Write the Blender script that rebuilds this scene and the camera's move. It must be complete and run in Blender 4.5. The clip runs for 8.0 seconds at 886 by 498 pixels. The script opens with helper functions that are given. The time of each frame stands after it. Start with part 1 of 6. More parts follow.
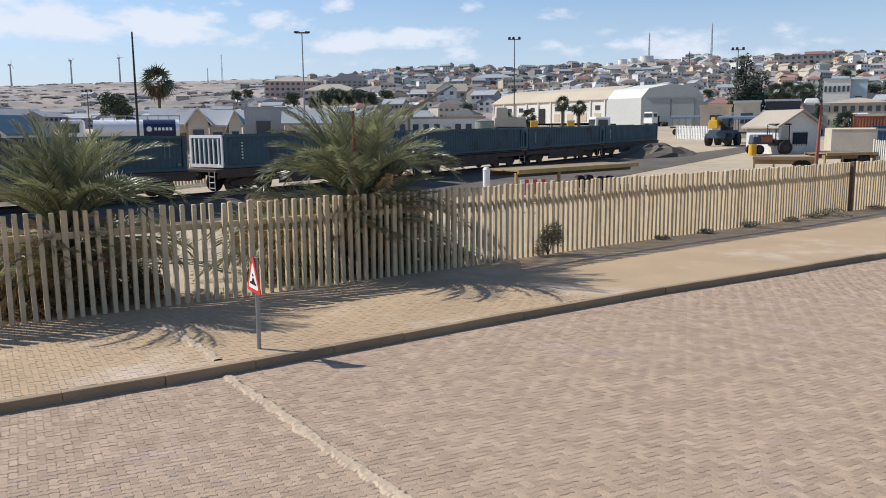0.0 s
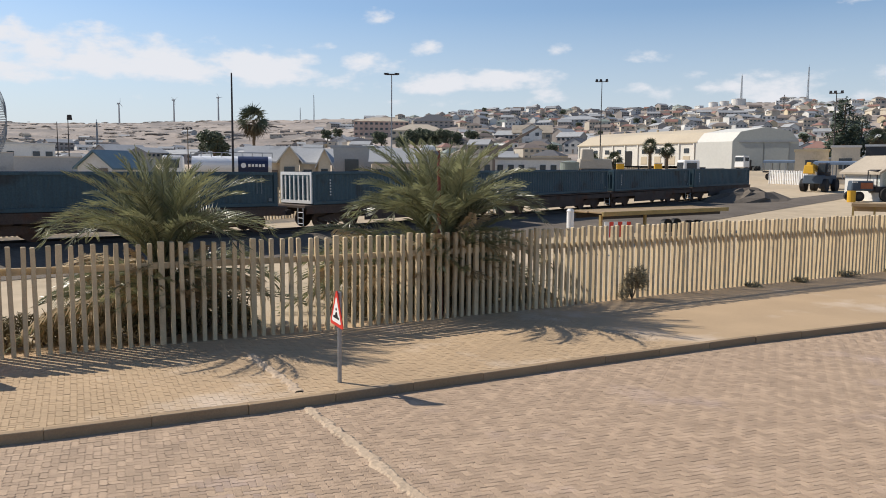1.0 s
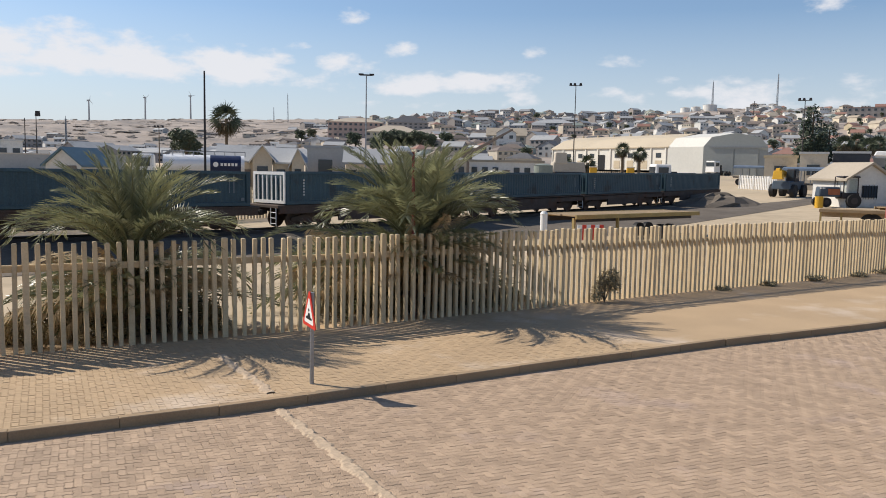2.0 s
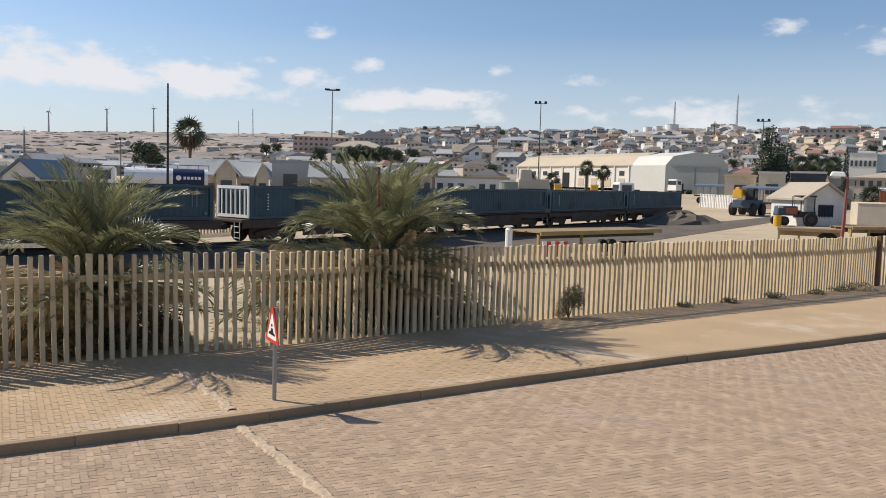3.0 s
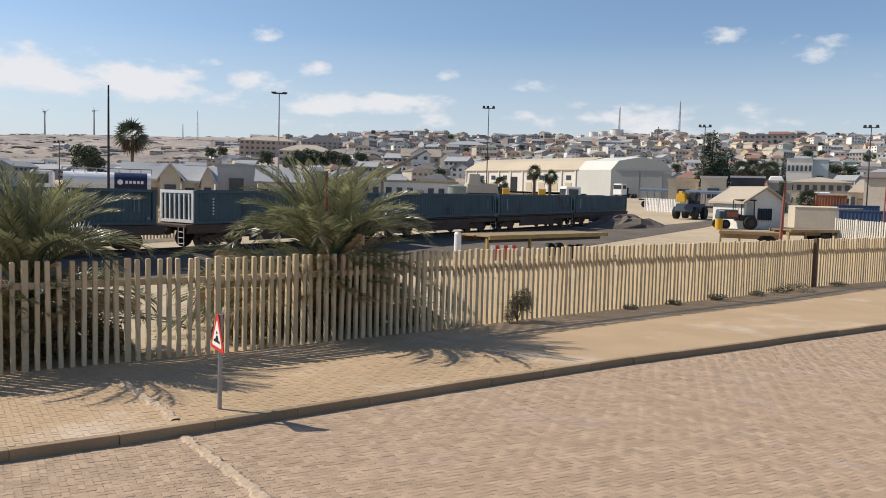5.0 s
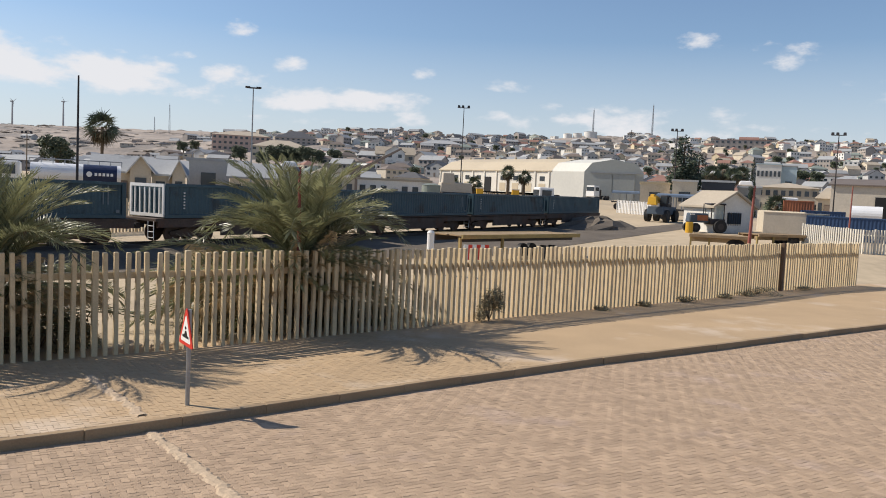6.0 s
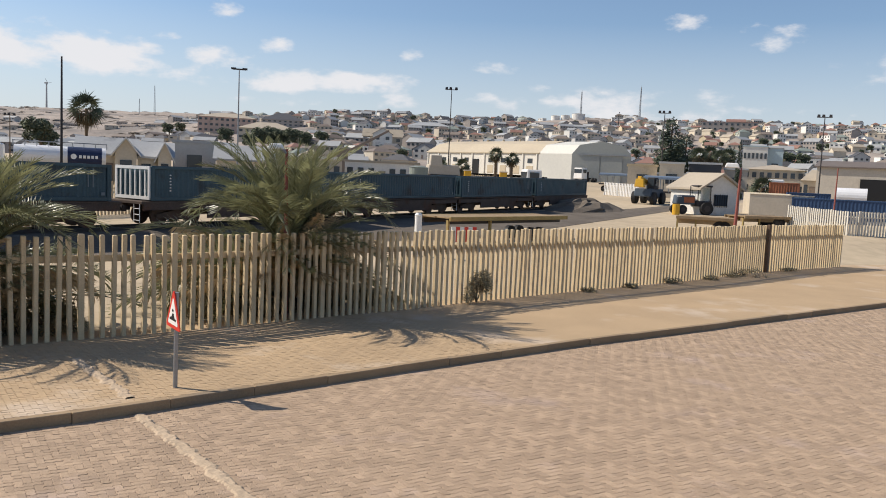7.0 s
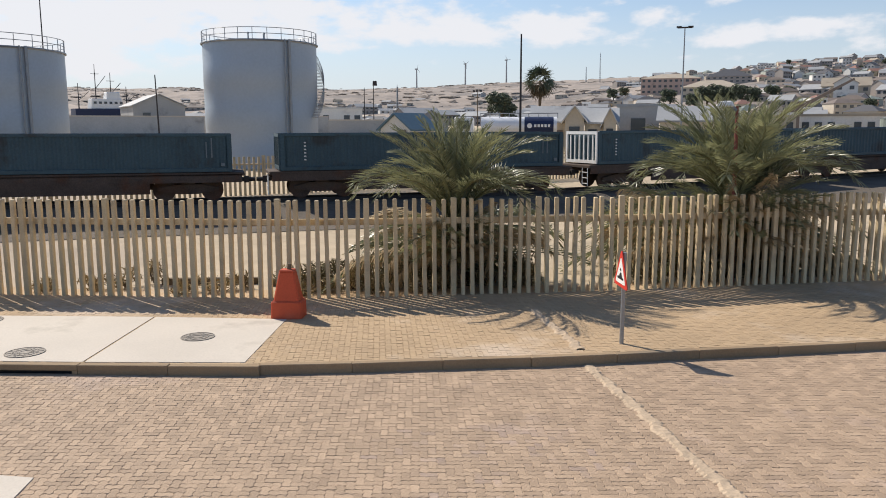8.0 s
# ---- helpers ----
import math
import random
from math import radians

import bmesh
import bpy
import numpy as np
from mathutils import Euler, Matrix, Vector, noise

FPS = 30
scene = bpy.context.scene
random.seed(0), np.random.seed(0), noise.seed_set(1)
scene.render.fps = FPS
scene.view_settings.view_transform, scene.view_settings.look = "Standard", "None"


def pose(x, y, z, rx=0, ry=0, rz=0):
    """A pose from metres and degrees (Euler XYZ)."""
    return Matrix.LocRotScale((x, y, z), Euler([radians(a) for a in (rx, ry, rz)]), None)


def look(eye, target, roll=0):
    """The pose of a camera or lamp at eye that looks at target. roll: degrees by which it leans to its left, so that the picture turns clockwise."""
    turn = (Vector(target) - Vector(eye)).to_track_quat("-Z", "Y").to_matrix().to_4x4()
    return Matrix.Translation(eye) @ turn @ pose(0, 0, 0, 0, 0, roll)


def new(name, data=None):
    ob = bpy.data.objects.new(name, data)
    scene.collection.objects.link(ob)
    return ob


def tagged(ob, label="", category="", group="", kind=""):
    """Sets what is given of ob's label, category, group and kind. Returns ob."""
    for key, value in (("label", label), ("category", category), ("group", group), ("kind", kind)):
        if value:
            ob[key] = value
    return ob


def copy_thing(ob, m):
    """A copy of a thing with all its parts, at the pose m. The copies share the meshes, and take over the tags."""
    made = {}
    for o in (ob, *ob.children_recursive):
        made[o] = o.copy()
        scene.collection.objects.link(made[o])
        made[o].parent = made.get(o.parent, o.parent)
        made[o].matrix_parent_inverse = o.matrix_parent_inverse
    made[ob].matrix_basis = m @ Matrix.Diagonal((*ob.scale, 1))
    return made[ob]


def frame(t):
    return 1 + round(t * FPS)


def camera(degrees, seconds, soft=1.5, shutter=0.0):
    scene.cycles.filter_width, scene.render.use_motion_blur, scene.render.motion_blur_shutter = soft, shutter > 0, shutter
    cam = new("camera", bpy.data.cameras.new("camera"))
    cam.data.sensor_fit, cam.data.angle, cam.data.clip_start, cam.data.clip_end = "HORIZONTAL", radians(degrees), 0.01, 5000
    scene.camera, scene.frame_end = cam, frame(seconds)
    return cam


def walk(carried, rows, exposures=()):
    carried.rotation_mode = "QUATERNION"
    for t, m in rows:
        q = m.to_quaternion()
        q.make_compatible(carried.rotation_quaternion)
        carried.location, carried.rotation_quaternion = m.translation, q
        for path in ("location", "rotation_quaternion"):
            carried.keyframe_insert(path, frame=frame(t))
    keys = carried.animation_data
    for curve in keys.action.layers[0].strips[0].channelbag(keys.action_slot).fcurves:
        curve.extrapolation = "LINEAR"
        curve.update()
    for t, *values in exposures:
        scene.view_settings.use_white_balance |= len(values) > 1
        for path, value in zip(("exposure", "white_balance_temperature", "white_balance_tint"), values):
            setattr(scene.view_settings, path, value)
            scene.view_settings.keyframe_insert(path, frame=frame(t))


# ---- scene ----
cam = camera(58.49, 8.0, soft=0.95)
# seconds, x, y, z, yaw, pitch, roll
ROWS = [
    (0.0, 0.028, -0.030, 4.027, 2.087, -8.633, 0.433),
    (0.1, 0.027, -0.032, 4.023, 4.004, -8.105, 0.113),
    (0.2, 0.027, -0.034, 4.020, 5.469, -7.702, -0.132),
    (0.3, 0.027, -0.035, 4.018, 6.541, -7.407, -0.311),
    (0.4, 0.027, -0.035, 4.017, 7.273, -7.205, -0.433),
    (0.5, 0.027, -0.036, 4.016, 7.724, -7.081, -0.509),
    (1.0, 0.025, -0.045, 4.020, 8.155, -5.770, -0.457),
    (1.5, 0.018, -0.012, 4.008, 7.766, -5.575, -0.661),
    (2.0, 0.009, -0.015, 4.009, 6.286, -5.620, -1.126),
    (3.5, 0.016, 0.003, 3.998, 3.305, -4.012, -1.774),
    (4.0, 0.019, 0.015, 3.997, 2.915, -4.070, -1.860),
    (4.5, 0.017, 0.043, 4.005, 1.299, -4.018, -1.815),
    (6.0, 0.020, 0.063, 3.996, -1.770, -4.015, -2.712),
    (6.5, 0.019, 0.065, 3.988, -3.100, -4.333, -3.833),
    (7.0, 0.031, 0.032, 3.992, -2.647, -5.246, -2.668),
    (7.5, 0.014, -0.001, 3.994, 1.026, -5.764, -1.524),
    (7.6, -0.012, -0.005, 4.016, 4.911, -6.473, -0.879),
    (7.7, -0.039, 0.007, 3.997, 10.425, -6.859, -0.482),
    (7.8, -0.059, -0.023, 3.982, 16.331, -7.506, -0.327),
    (7.9, -0.069, -0.009, 3.967, 22.570, -8.145, -0.208),
    (8.0, -0.065, -0.053, 3.976, 28.335, -8.664, 0.088),
]
walk(cam, [(t, pose(x, y, z, 90 + pitch, roll, yaw)) for t, x, y, z, yaw, pitch, roll in ROWS],
     exposures=[(0.0, 0.30, 5850, 10.5), (0.5, 0.30, 5950, 10.5), (1.0, 0.27, 6350, 11.5), (4.0, 0.27, 6420, 11.5), (7.4, 0.28, 6520, 11.5), (8.0, 0.34, 6430, 11.5)])

# ---------- sky and sun ----------
SUN_AZ, SUN_EL = -75.0, 41.5      # degrees clockwise from +y, and above the horizon
world = bpy.data.worlds.new("world")
scene.world = world
world.use_nodes = True
wn, wl = world.node_tree.nodes, world.node_tree.links
wn.clear()
w_out = wn.new("ShaderNodeOutputWorld")
w_bg = wn.new("ShaderNodeBackground")
w_bg.inputs["Strength"].default_value = 0.098
sky = wn.new("ShaderNodeTexSky")
sky.sky_type = 'NISHITA'
sky.sun_disc = False
sky.sun_elevation, sky.sun_rotation = radians(SUN_EL), radians(SUN_AZ)
sky.altitude, sky.air_density, sky.dust_density, sky.ozone_density = 0, 1.0, 0.5, 3.2
wl.new(w_bg.outputs[0], w_out.inputs[0])


def wnode(kind, **props):
    n = wn.new(kind)
    for k, v in props.items():
        if k == "operation":
            n.operation = v
        elif k == "blend_type":
            n.blend_type = v
    return n


# fair-weather clouds: bearing and height in degrees, half width, half height, thickness
CLOUDS = [(-29.0, 7.1, 5.6, 1.5, 0.45), (-21.9, 6.8, 6.2, 1.35, 0.45), (-21.4, 8.2, 2.2, 0.55, 0.0), (-16.8, 8.4, 1.3, 0.45, 0.0), (-12.8, 10.7, 1.6, 0.75, 0.05),
          (-9.3, 8.4, 1.6, 0.7, 0.05), (-13.9, 6.7, 3.0, 1.6, 0.1), (-6.3, 6.2, 7.6, 1.0, 0.28), (-0.1, 8.4, 1.2, 0.8, 0.1), (-1.1, 5.4, 2.4, 0.95, 0.0),
          (6.0, 7.7, 2.2, 0.55, -0.1), (8.9, 6.3, 1.6, 0.5, 0.1), (18.6, 11.0, 2.2, 0.7, -0.1), (25.2, 10.2, 2.6, 1.2, -0.05), (12.1, 12.1, 0.9, 0.5, -0.15),
          (15.5, 5.2, 14.0, 1.5, 0.0), (-9.0, 4.6, 6.0, 0.6, -0.15), (-31.0, 4.7, 4.0, 0.5, -0.2), (-54.0, 7.0, 10.5, 3.8, 0.6), (-39.6, 7.7, 8.0, 2.2, 0.5),
          (-37.0, 6.0, 4.6, 1.2, 0.0), (-33.2, 5.5, 3.2, 0.5, -0.15), (34.0, 8.0, 7.0, 1.6, 0.0), (52.0, 7.0, 9.0, 2.0, 0.1), (-80.0, 9.0, 12.0, 4.0, 0.2)]


def wmath(op, a, b, c=None):
    n = wnode("ShaderNodeMath", operation=op)
    for k, v in enumerate((a, b, c)):
        if v is None:
            continue
        if isinstance(v, (int, float)):
            n.inputs[k].default_value = v
        else:
            wl.new(v, n.inputs[k])
    return n.outputs[0]


tc = wn.new("ShaderNodeTexCoord")
mp = wn.new("ShaderNodeMapping")
mp.inputs["Scale"].default_value = (1.0, 1.0, 2.3)
nz = wn.new("ShaderNodeTexNoise")
nz.inputs["Scale"].default_value, nz.inputs["Detail"].default_value, nz.inputs["Roughness"].default_value = 17.0, 8, 0.56
sep = wn.new("ShaderNodeSeparateXYZ")
wl.new(tc.outputs["Generated"], mp.inputs[0]), wl.new(mp.outputs[0], nz.inputs["Vector"]), wl.new(tc.outputs["Generated"], sep.inputs[0])
bearing = wmath('MULTIPLY', wmath('ARCTAN2', sep.outputs[0], sep.outputs[1]), 57.29578)
rise = wmath('MULTIPLY', wmath('ARCSINE', sep.outputs[2], 0.0), 57.29578)
body = None
for c_az, c_el, c_w, c_h, c_thick in CLOUDS:
    du = wmath('MULTIPLY_ADD', bearing, 1 / c_w, -c_az / c_w)
    dv = wmath('MULTIPLY_ADD', rise, 1 / c_h, -c_el / c_h)
    far2 = wmath('MULTIPLY_ADD', du, du, wmath('MULTIPLY', dv, dv))
    f = wmath('MULTIPLY_ADD', far2, -0.62, 0.36 + c_thick)
    body = f if body is None else wmath('MAXIMUM', body, f)
body = wmath('MAXIMUM', body, -0.9)
dens = wn.new("ShaderNodeMapRange")
dens.interpolation_type = 'SMOOTHSTEP'
dens.inputs[1].default_value, dens.inputs[2].default_value = 0.02, 0.75
dens.inputs[3].default_value, dens.inputs[4].default_value = 0.0, 0.95
wl.new(wmath('MULTIPLY_ADD', nz.outputs[0], 3.0, wmath('ADD', body, -1.5)), dens.inputs[0])
# pale haze along the horizon
haze = wn.new("ShaderNodeMapRange")
haze.inputs[1].default_value, haze.inputs[2].default_value = 0.02, 0.19
haze.inputs[3].default_value, haze.inputs[4].default_value = 0.85, 0.0
hmix = wn.new("ShaderNodeMixRGB")
hmix.inputs[2].default_value = (5.3, 5.75, 6.3, 1)
mix = wn.new("ShaderNodeMixRGB")
mix.inputs[2].default_value = (6.9, 6.95, 7.1, 1)
wl.new(sep.outputs[2], haze.inputs[0]), wl.new(haze.outputs[0], hmix.inputs[0]), wl.new(sky.outputs[0], hmix.inputs[1])
wl.new(dens.outputs[0], mix.inputs[0]), wl.new(hmix.outputs[0], mix.inputs[1]), wl.new(mix.outputs[0], w_bg.inputs[0])

sun_data = bpy.data.lights.new("sun", 'SUN')
sun_data.energy, sun_data.angle, sun_data.color = 4.5, radians(0.55), (1.0, 0.92, 0.79)
sun = new("sun", sun_data)
_az, _el = radians(SUN_AZ), radians(SUN_EL)
sun_dir = Vector((math.sin(_az) * math.cos(_el), math.cos(_az) * math.cos(_el), math.sin(_el)))
sun.matrix_world = look(sun_dir * 50, (0, 0, 0))


# ---------- materials ----------
def material(name, col, rough=0.8, metal=0.0, var=0.18, scale=1.5, fine=30.0, bump=0.15, rnd=0.0,
             col2=None, patch=0.0, patch_scale=0.6, world_space=False, island=0.0, spec=0.3, glow_through=0.0):
    """Painted, mineral or wooden surface: two scales of noise, optional second colour in patches, per-object spread."""
    m = bpy.data.materials.new(name)
    m.use_nodes = True
    n, l = m.node_tree.nodes, m.node_tree.links
    b = n["Principled BSDF"]
    b.inputs["Roughness"].default_value, b.inputs["Metallic"].default_value = rough, metal
    b.inputs["Specular IOR Level"].default_value = spec
    if world_space:
        src = n.new("ShaderNodeNewGeometry").outputs["Position"]
    else:
        src = n.new("ShaderNodeTexCoord").outputs["Object"]
        if rnd:
            oi = n.new("ShaderNodeObjectInfo")
            add = n.new("ShaderNodeVectorMath")
            add.operation = 'MULTIPLY_ADD'
            add.inputs[1].default_value = (37, 53, 71)
            l.new(oi.outputs["Random"], add.inputs[0]), l.new(src, add.inputs[2])
            src = add.outputs[0]
    n1, n2 = n.new("ShaderNodeTexNoise"), n.new("ShaderNodeTexNoise")
    n1.inputs["Scale"].default_value, n1.inputs["Detail"].default_value = scale, 4
    n2.inputs["Scale"].default_value, n2.inputs["Detail"].default_value = fine, 5
    l.new(src, n1.inputs["Vector"]), l.new(src, n2.inputs["Vector"])
    tot = n.new("ShaderNodeMath")
    tot.operation = 'ADD'
    l.new(n1.outputs[0], tot.inputs[0]), l.new(n2.outputs[0], tot.inputs[1])
    val = tot.outputs[0]
    rng = n.new("ShaderNodeMapRange")
    rng.inputs[1].default_value, rng.inputs[2].default_value = 0.6, 1.4
    rng.inputs[3].default_value, rng.inputs[4].default_value = 1 - var, 1 + var
    l.new(val, rng.inputs[0])
    val = rng.outputs[0]
    if rnd or island:
        r_out = n.new("ShaderNodeObjectInfo").outputs["Random"] if rnd else n.new("ShaderNodeNewGeometry").outputs["Random Per Island"]
        rr = n.new("ShaderNodeMapRange")
        rr.inputs[3].default_value, rr.inputs[4].default_value = 1 - (rnd or island), 1 + (rnd or island)
        l.new(r_out, rr.inputs[0])
        mm = n.new("ShaderNodeMath")
        mm.operation = 'MULTIPLY'
        l.new(rr.outputs[0], mm.inputs[0]), l.new(val, mm.inputs[1])
        val = mm.outputs[0]
    base = n.new("ShaderNodeRGB")
    base.outputs[0].default_value = (*col, 1)
    cout = base.outputs[0]
    if col2:
        n3 = n.new("ShaderNodeTexNoise")
        n3.inputs["Scale"].default_value, n3.inputs["Detail"].default_value, n3.inputs["Roughness"].default_value = patch_scale, 6, 0.62
        l.new(src, n3.inputs["Vector"])
        pr = n.new("ShaderNodeMapRange")
        pr.inputs[1].default_value, pr.inputs[2].default_value = 0.62 - patch, 0.72 - patch * 0.7
        l.new(n3.outputs[0], pr.inputs[0])
        mx = n.new("ShaderNodeMixRGB")
        mx.inputs[2].default_value = (*col2, 1)
        l.new(pr.outputs[0], mx.inputs[0]), l.new(cout, mx.inputs[1])
        cout = mx.outputs[0]
    vm = n.new("ShaderNodeVectorMath")
    vm.operation = 'SCALE'
    l.new(cout, vm.inputs[0]), l.new(val, vm.inputs["Scale"])
    l.new(vm.outputs[0], b.inputs["Base Color"])
    if glow_through:
        tr = n.new("ShaderNodeBsdfTranslucent")
        ms = n.new("ShaderNodeMixShader")
        ms.inputs[0].default_value = glow_through
        l.new(vm.outputs[0], tr.inputs["Color"]), l.new(b.outputs[0], ms.inputs[1]), l.new(tr.outputs[0], ms.inputs[2])
        l.new(ms.outputs[0], n["Material Output"].inputs["Surface"])
    if bump:
        bp = n.new("ShaderNodeBump")
        bp.inputs["Strength"].default_value, bp.inputs["Distance"].default_value = bump, 0.02
        l.new(n2.outputs[0], bp.inputs["Height"]), l.new(bp.outputs[0], b.inputs["Normal"])
    return m


M = dict(
    ground=material("sandy_ground", (0.45, 0.36, 0.245), 0.95, var=0.22, scale=0.05, fine=1.2, bump=0.5, col2=(0.33, 0.275, 0.215), patch=0.10, patch_scale=0.03, world_space=True),
    rock=material("pale_desert_rock", (0.34, 0.285, 0.24), 0.95, var=0.28, scale=0.03, fine=0.5, bump=0.6, col2=(0.215, 0.19, 0.17), patch=0.17, patch_scale=0.02, world_space=True),
    road_bed=material("jointing_sand", (0.42, 0.31, 0.215), 0.95, var=0.2, scale=0.3, fine=25, bump=0.3, world_space=True),
    paver=material("clay_paver", (0.392, 0.283, 0.191), 0.8, var=0.19, scale=2.2, fine=45, bump=0.6, rnd=0.14, col2=(0.41, 0.305, 0.235), patch=0.06, patch_scale=0.4),
    paver_w=material("clay_paver_field", (0.392, 0.283, 0.191), 0.8, var=0.19, scale=2.2, fine=45, bump=0.6, island=0.14, col2=(0.41, 0.305, 0.235), patch=0.06, patch_scale=0.4, world_space=True),
    pave_w=material("sidewalk_paver", (0.43, 0.308, 0.186), 0.9, var=0.16, scale=0.5, fine=45, bump=0.25, island=0.06, col2=(0.52, 0.41, 0.30), patch=0.08, patch_scale=0.3, world_space=True),
    kerb=material("kerb_concrete", (0.30, 0.215, 0.13), 0.9, var=0.2, scale=1.2, fine=40, bump=0.3, rnd=0.06, col2=(0.24, 0.185, 0.125), patch=0.06),
    slab=material("slab_concrete", (0.56, 0.50, 0.42), 0.85, var=0.10, scale=0.6, fine=30, bump=0.15, col2=(0.44, 0.39, 0.32), patch=0.03, world_space=True),
    sandline=material("sand_band", (0.47, 0.36, 0.25), 0.95, var=0.22, scale=1.5, fine=35, bump=0.4, world_space=True),
    picket=material("weathered_concrete_picket", (0.56, 0.445, 0.28), 0.85, var=0.16, scale=2.5, fine=40, bump=0.25, rnd=0.10, col2=(0.42, 0.34, 0.23), patch=0.05, patch_scale=1.3),
    container=material("container_teal", (0.044, 0.083, 0.103), 0.5, var=0.25, scale=0.8, fine=14, bump=0.08, rnd=0.08, col2=(0.035, 0.045, 0.05), patch=0.06),
    under=material("wagon_rusty_underframe", (0.085, 0.062, 0.05), 0.85, var=0.35, scale=1.5, fine=20, bump=0.3, col2=(0.10, 0.05, 0.03), patch=0.08),
    white=material("white_paint", (0.76, 0.75, 0.72), 0.55, var=0.08, scale=1.5, fine=30, bump=0.05),
    silver=material("tank_aluminium_paint", (0.38, 0.425, 0.47), 0.45, 0.15, var=0.08, scale=0.25, fine=6, bump=0.05, col2=(0.34, 0.375, 0.41), patch=0.05, patch_scale=0.12),
    steel=material("galvanised_steel", (0.30, 0.31, 0.32), 0.5, 0.6, var=0.15, scale=3, fine=25, bump=0.1),
    dark=material("dark_steel", (0.05, 0.045, 0.045), 0.6, 0.3, var=0.2, scale=3, fine=25, bump=0.1),
    redpole=material("faded_red_paint", (0.27, 0.085, 0.065), 0.7, var=0.2, scale=2.5, fine=20, bump=0.1, col2=(0.42, 0.2, 0.15), patch=0.06),
    sign_red=material("sign_red", (0.62, 0.055, 0.035), 0.45, var=0.08, bump=0.03),
    black=material("matt_black", (0.015, 0.015, 0.016), 0.6, var=0.1, bump=0.03),
    orange=material("faded_orange_plastic", (0.52, 0.085, 0.035), 0.6, var=0.12, scale=3, fine=30, bump=0.08, col2=(0.50, 0.14, 0.08), patch=0.05),
    iron=material("cast_iron", (0.27, 0.24, 0.205), 0.7, 0.2, var=0.25, scale=6, fine=60, bump=0.4),
    frond=material("palm_frond_green", (0.215, 0.22, 0.112), 0.34, var=0.25, scale=2, fine=12, bump=0.0, rnd=0.3, spec=0.6, glow_through=0.36),
    frond_dry=material("palm_frond_dry", (0.40, 0.30, 0.17), 0.8, var=0.25, scale=2, fine=12, bump=0.0, rnd=0.2),
    trunk=material("palm_trunk", (0.14, 0.105, 0.07), 0.95, var=0.3, scale=4, fine=20, bump=0.8),
    hall_wall=material("hall_white_wall", (0.66, 0.63, 0.56), 0.85, var=0.08, scale=0.2, fine=3, bump=0.05),
    hall_roof=material("hall_roof_sheet", (0.50, 0.42, 0.30), 0.6, var=0.10, scale=0.1, fine=2, bump=0.05),
    hangar_skin=material("hangar_pale_sheet", (0.56, 0.55, 0.50), 0.55, var=0.07, scale=0.1, fine=2, bump=0.05),
    # the hangar's front lies in shade; that shade is put into this grey
    hangar_shade=material("hangar_grey_front", (0.30, 0.315, 0.30), 0.65, var=0.08, scale=0.1, fine=2, bump=0.05),
)


# ---------- mesh helpers ----------
def mesh_object(name, bm, mat_, parent=None, label="", smooth=False):
    me = bpy.data.meshes.new(name)
    bm.normal_update()
    bm.to_mesh(me)
    bm.free()
    for q in (mat_ if isinstance(mat_, (list, tuple)) else [mat_]):
        me.materials.append(q)
    if smooth:
        for p in me.polygons:
            p.use_smooth = True
    ob = new(name, me)
    if parent:
        ob.parent = parent
    if label:
        ob["label"] = label
    return ob


def part(name, bm, mat_, parent, label="", smooth=False):
    return mesh_object(name, bm, mat_, parent, label, smooth)


def thing(name, m, label, category, group="", kind=""):
    ob = new(name)
    ob.empty_display_size = 0.2
    ob.matrix_basis = m
    return tagged(ob, label, category, group, kind)


def box(bm, c, s, m=None, taper=1.0, bevel=0.0):
    """A box of size s about c, its top shrunk by taper."""
    vs = []
    for k in (-0.5, 0.5):
        f = taper if k > 0 else 1.0
        for i, j in ((-0.5, -0.5), (0.5, -0.5), (0.5, 0.5), (-0.5, 0.5)):
            p = Vector((c[0] + i * s[0] * f, c[1] + j * s[1] * f, c[2] + k * s[2]))
            vs.append(bm.verts.new(m @ p if m else p))
    fs = [(3, 2, 1, 0), (4, 5, 6, 7), (0, 1, 5, 4), (1, 2, 6, 5), (2, 3, 7, 6), (3, 0, 4, 7)]
    faces = [bm.faces.new([vs[i] for i in f]) for f in fs]
    if bevel:
        es = list({e for f in faces for e in f.edges})
        bmesh.ops.bevel(bm, geom=es, offset=bevel, segments=1, affect='EDGES', profile=0.7)
    return vs


def rod(bm, a, b, r0, r1=None, n=8, caps=True):
    """A round bar from a to b."""
    a, b = Vector(a), Vector(b)
    r1 = r0 if r1 is None else r1
    d = (b - a).normalized()
    u = d.orthogonal().normalized()
    w = d.cross(u)
    ra, rb = [], []
    for i in range(n):
        t = 2 * math.pi * i / n
        o = u * math.cos(t) + w * math.sin(t)
        ra.append(bm.verts.new(a + o * r0)), rb.append(bm.verts.new(b + o * r1))
    for i in range(n):
        j = (i + 1) % n
        bm.faces.new((ra[i], ra[j], rb[j], rb[i]))
    if caps:
        bm.faces.new(ra[::-1]), bm.faces.new(rb)


def prism(bm, pts, y0, y1, m=None):
    """An outline of (x, z) points pushed from y0 to y1."""
    f = [bm.verts.new(m @ Vector((x, y0, z)) if m else (x, y0, z)) for x, z in pts]
    g = [bm.verts.new(m @ Vector((x, y1, z)) if m else (x, y1, z)) for x, z in pts]
    n = len(pts)
    bm.faces.new(f), bm.faces.new(g[::-1])
    for i in range(n):
        j = (i + 1) % n
        bm.faces.new((f[j], f[i], g[i], g[j]))


def bmnew():
    return bmesh.new()


def polar(az, dist, z=0.0):
    return Vector((dist * math.sin(radians(az)), dist * math.cos(radians(az)), z))


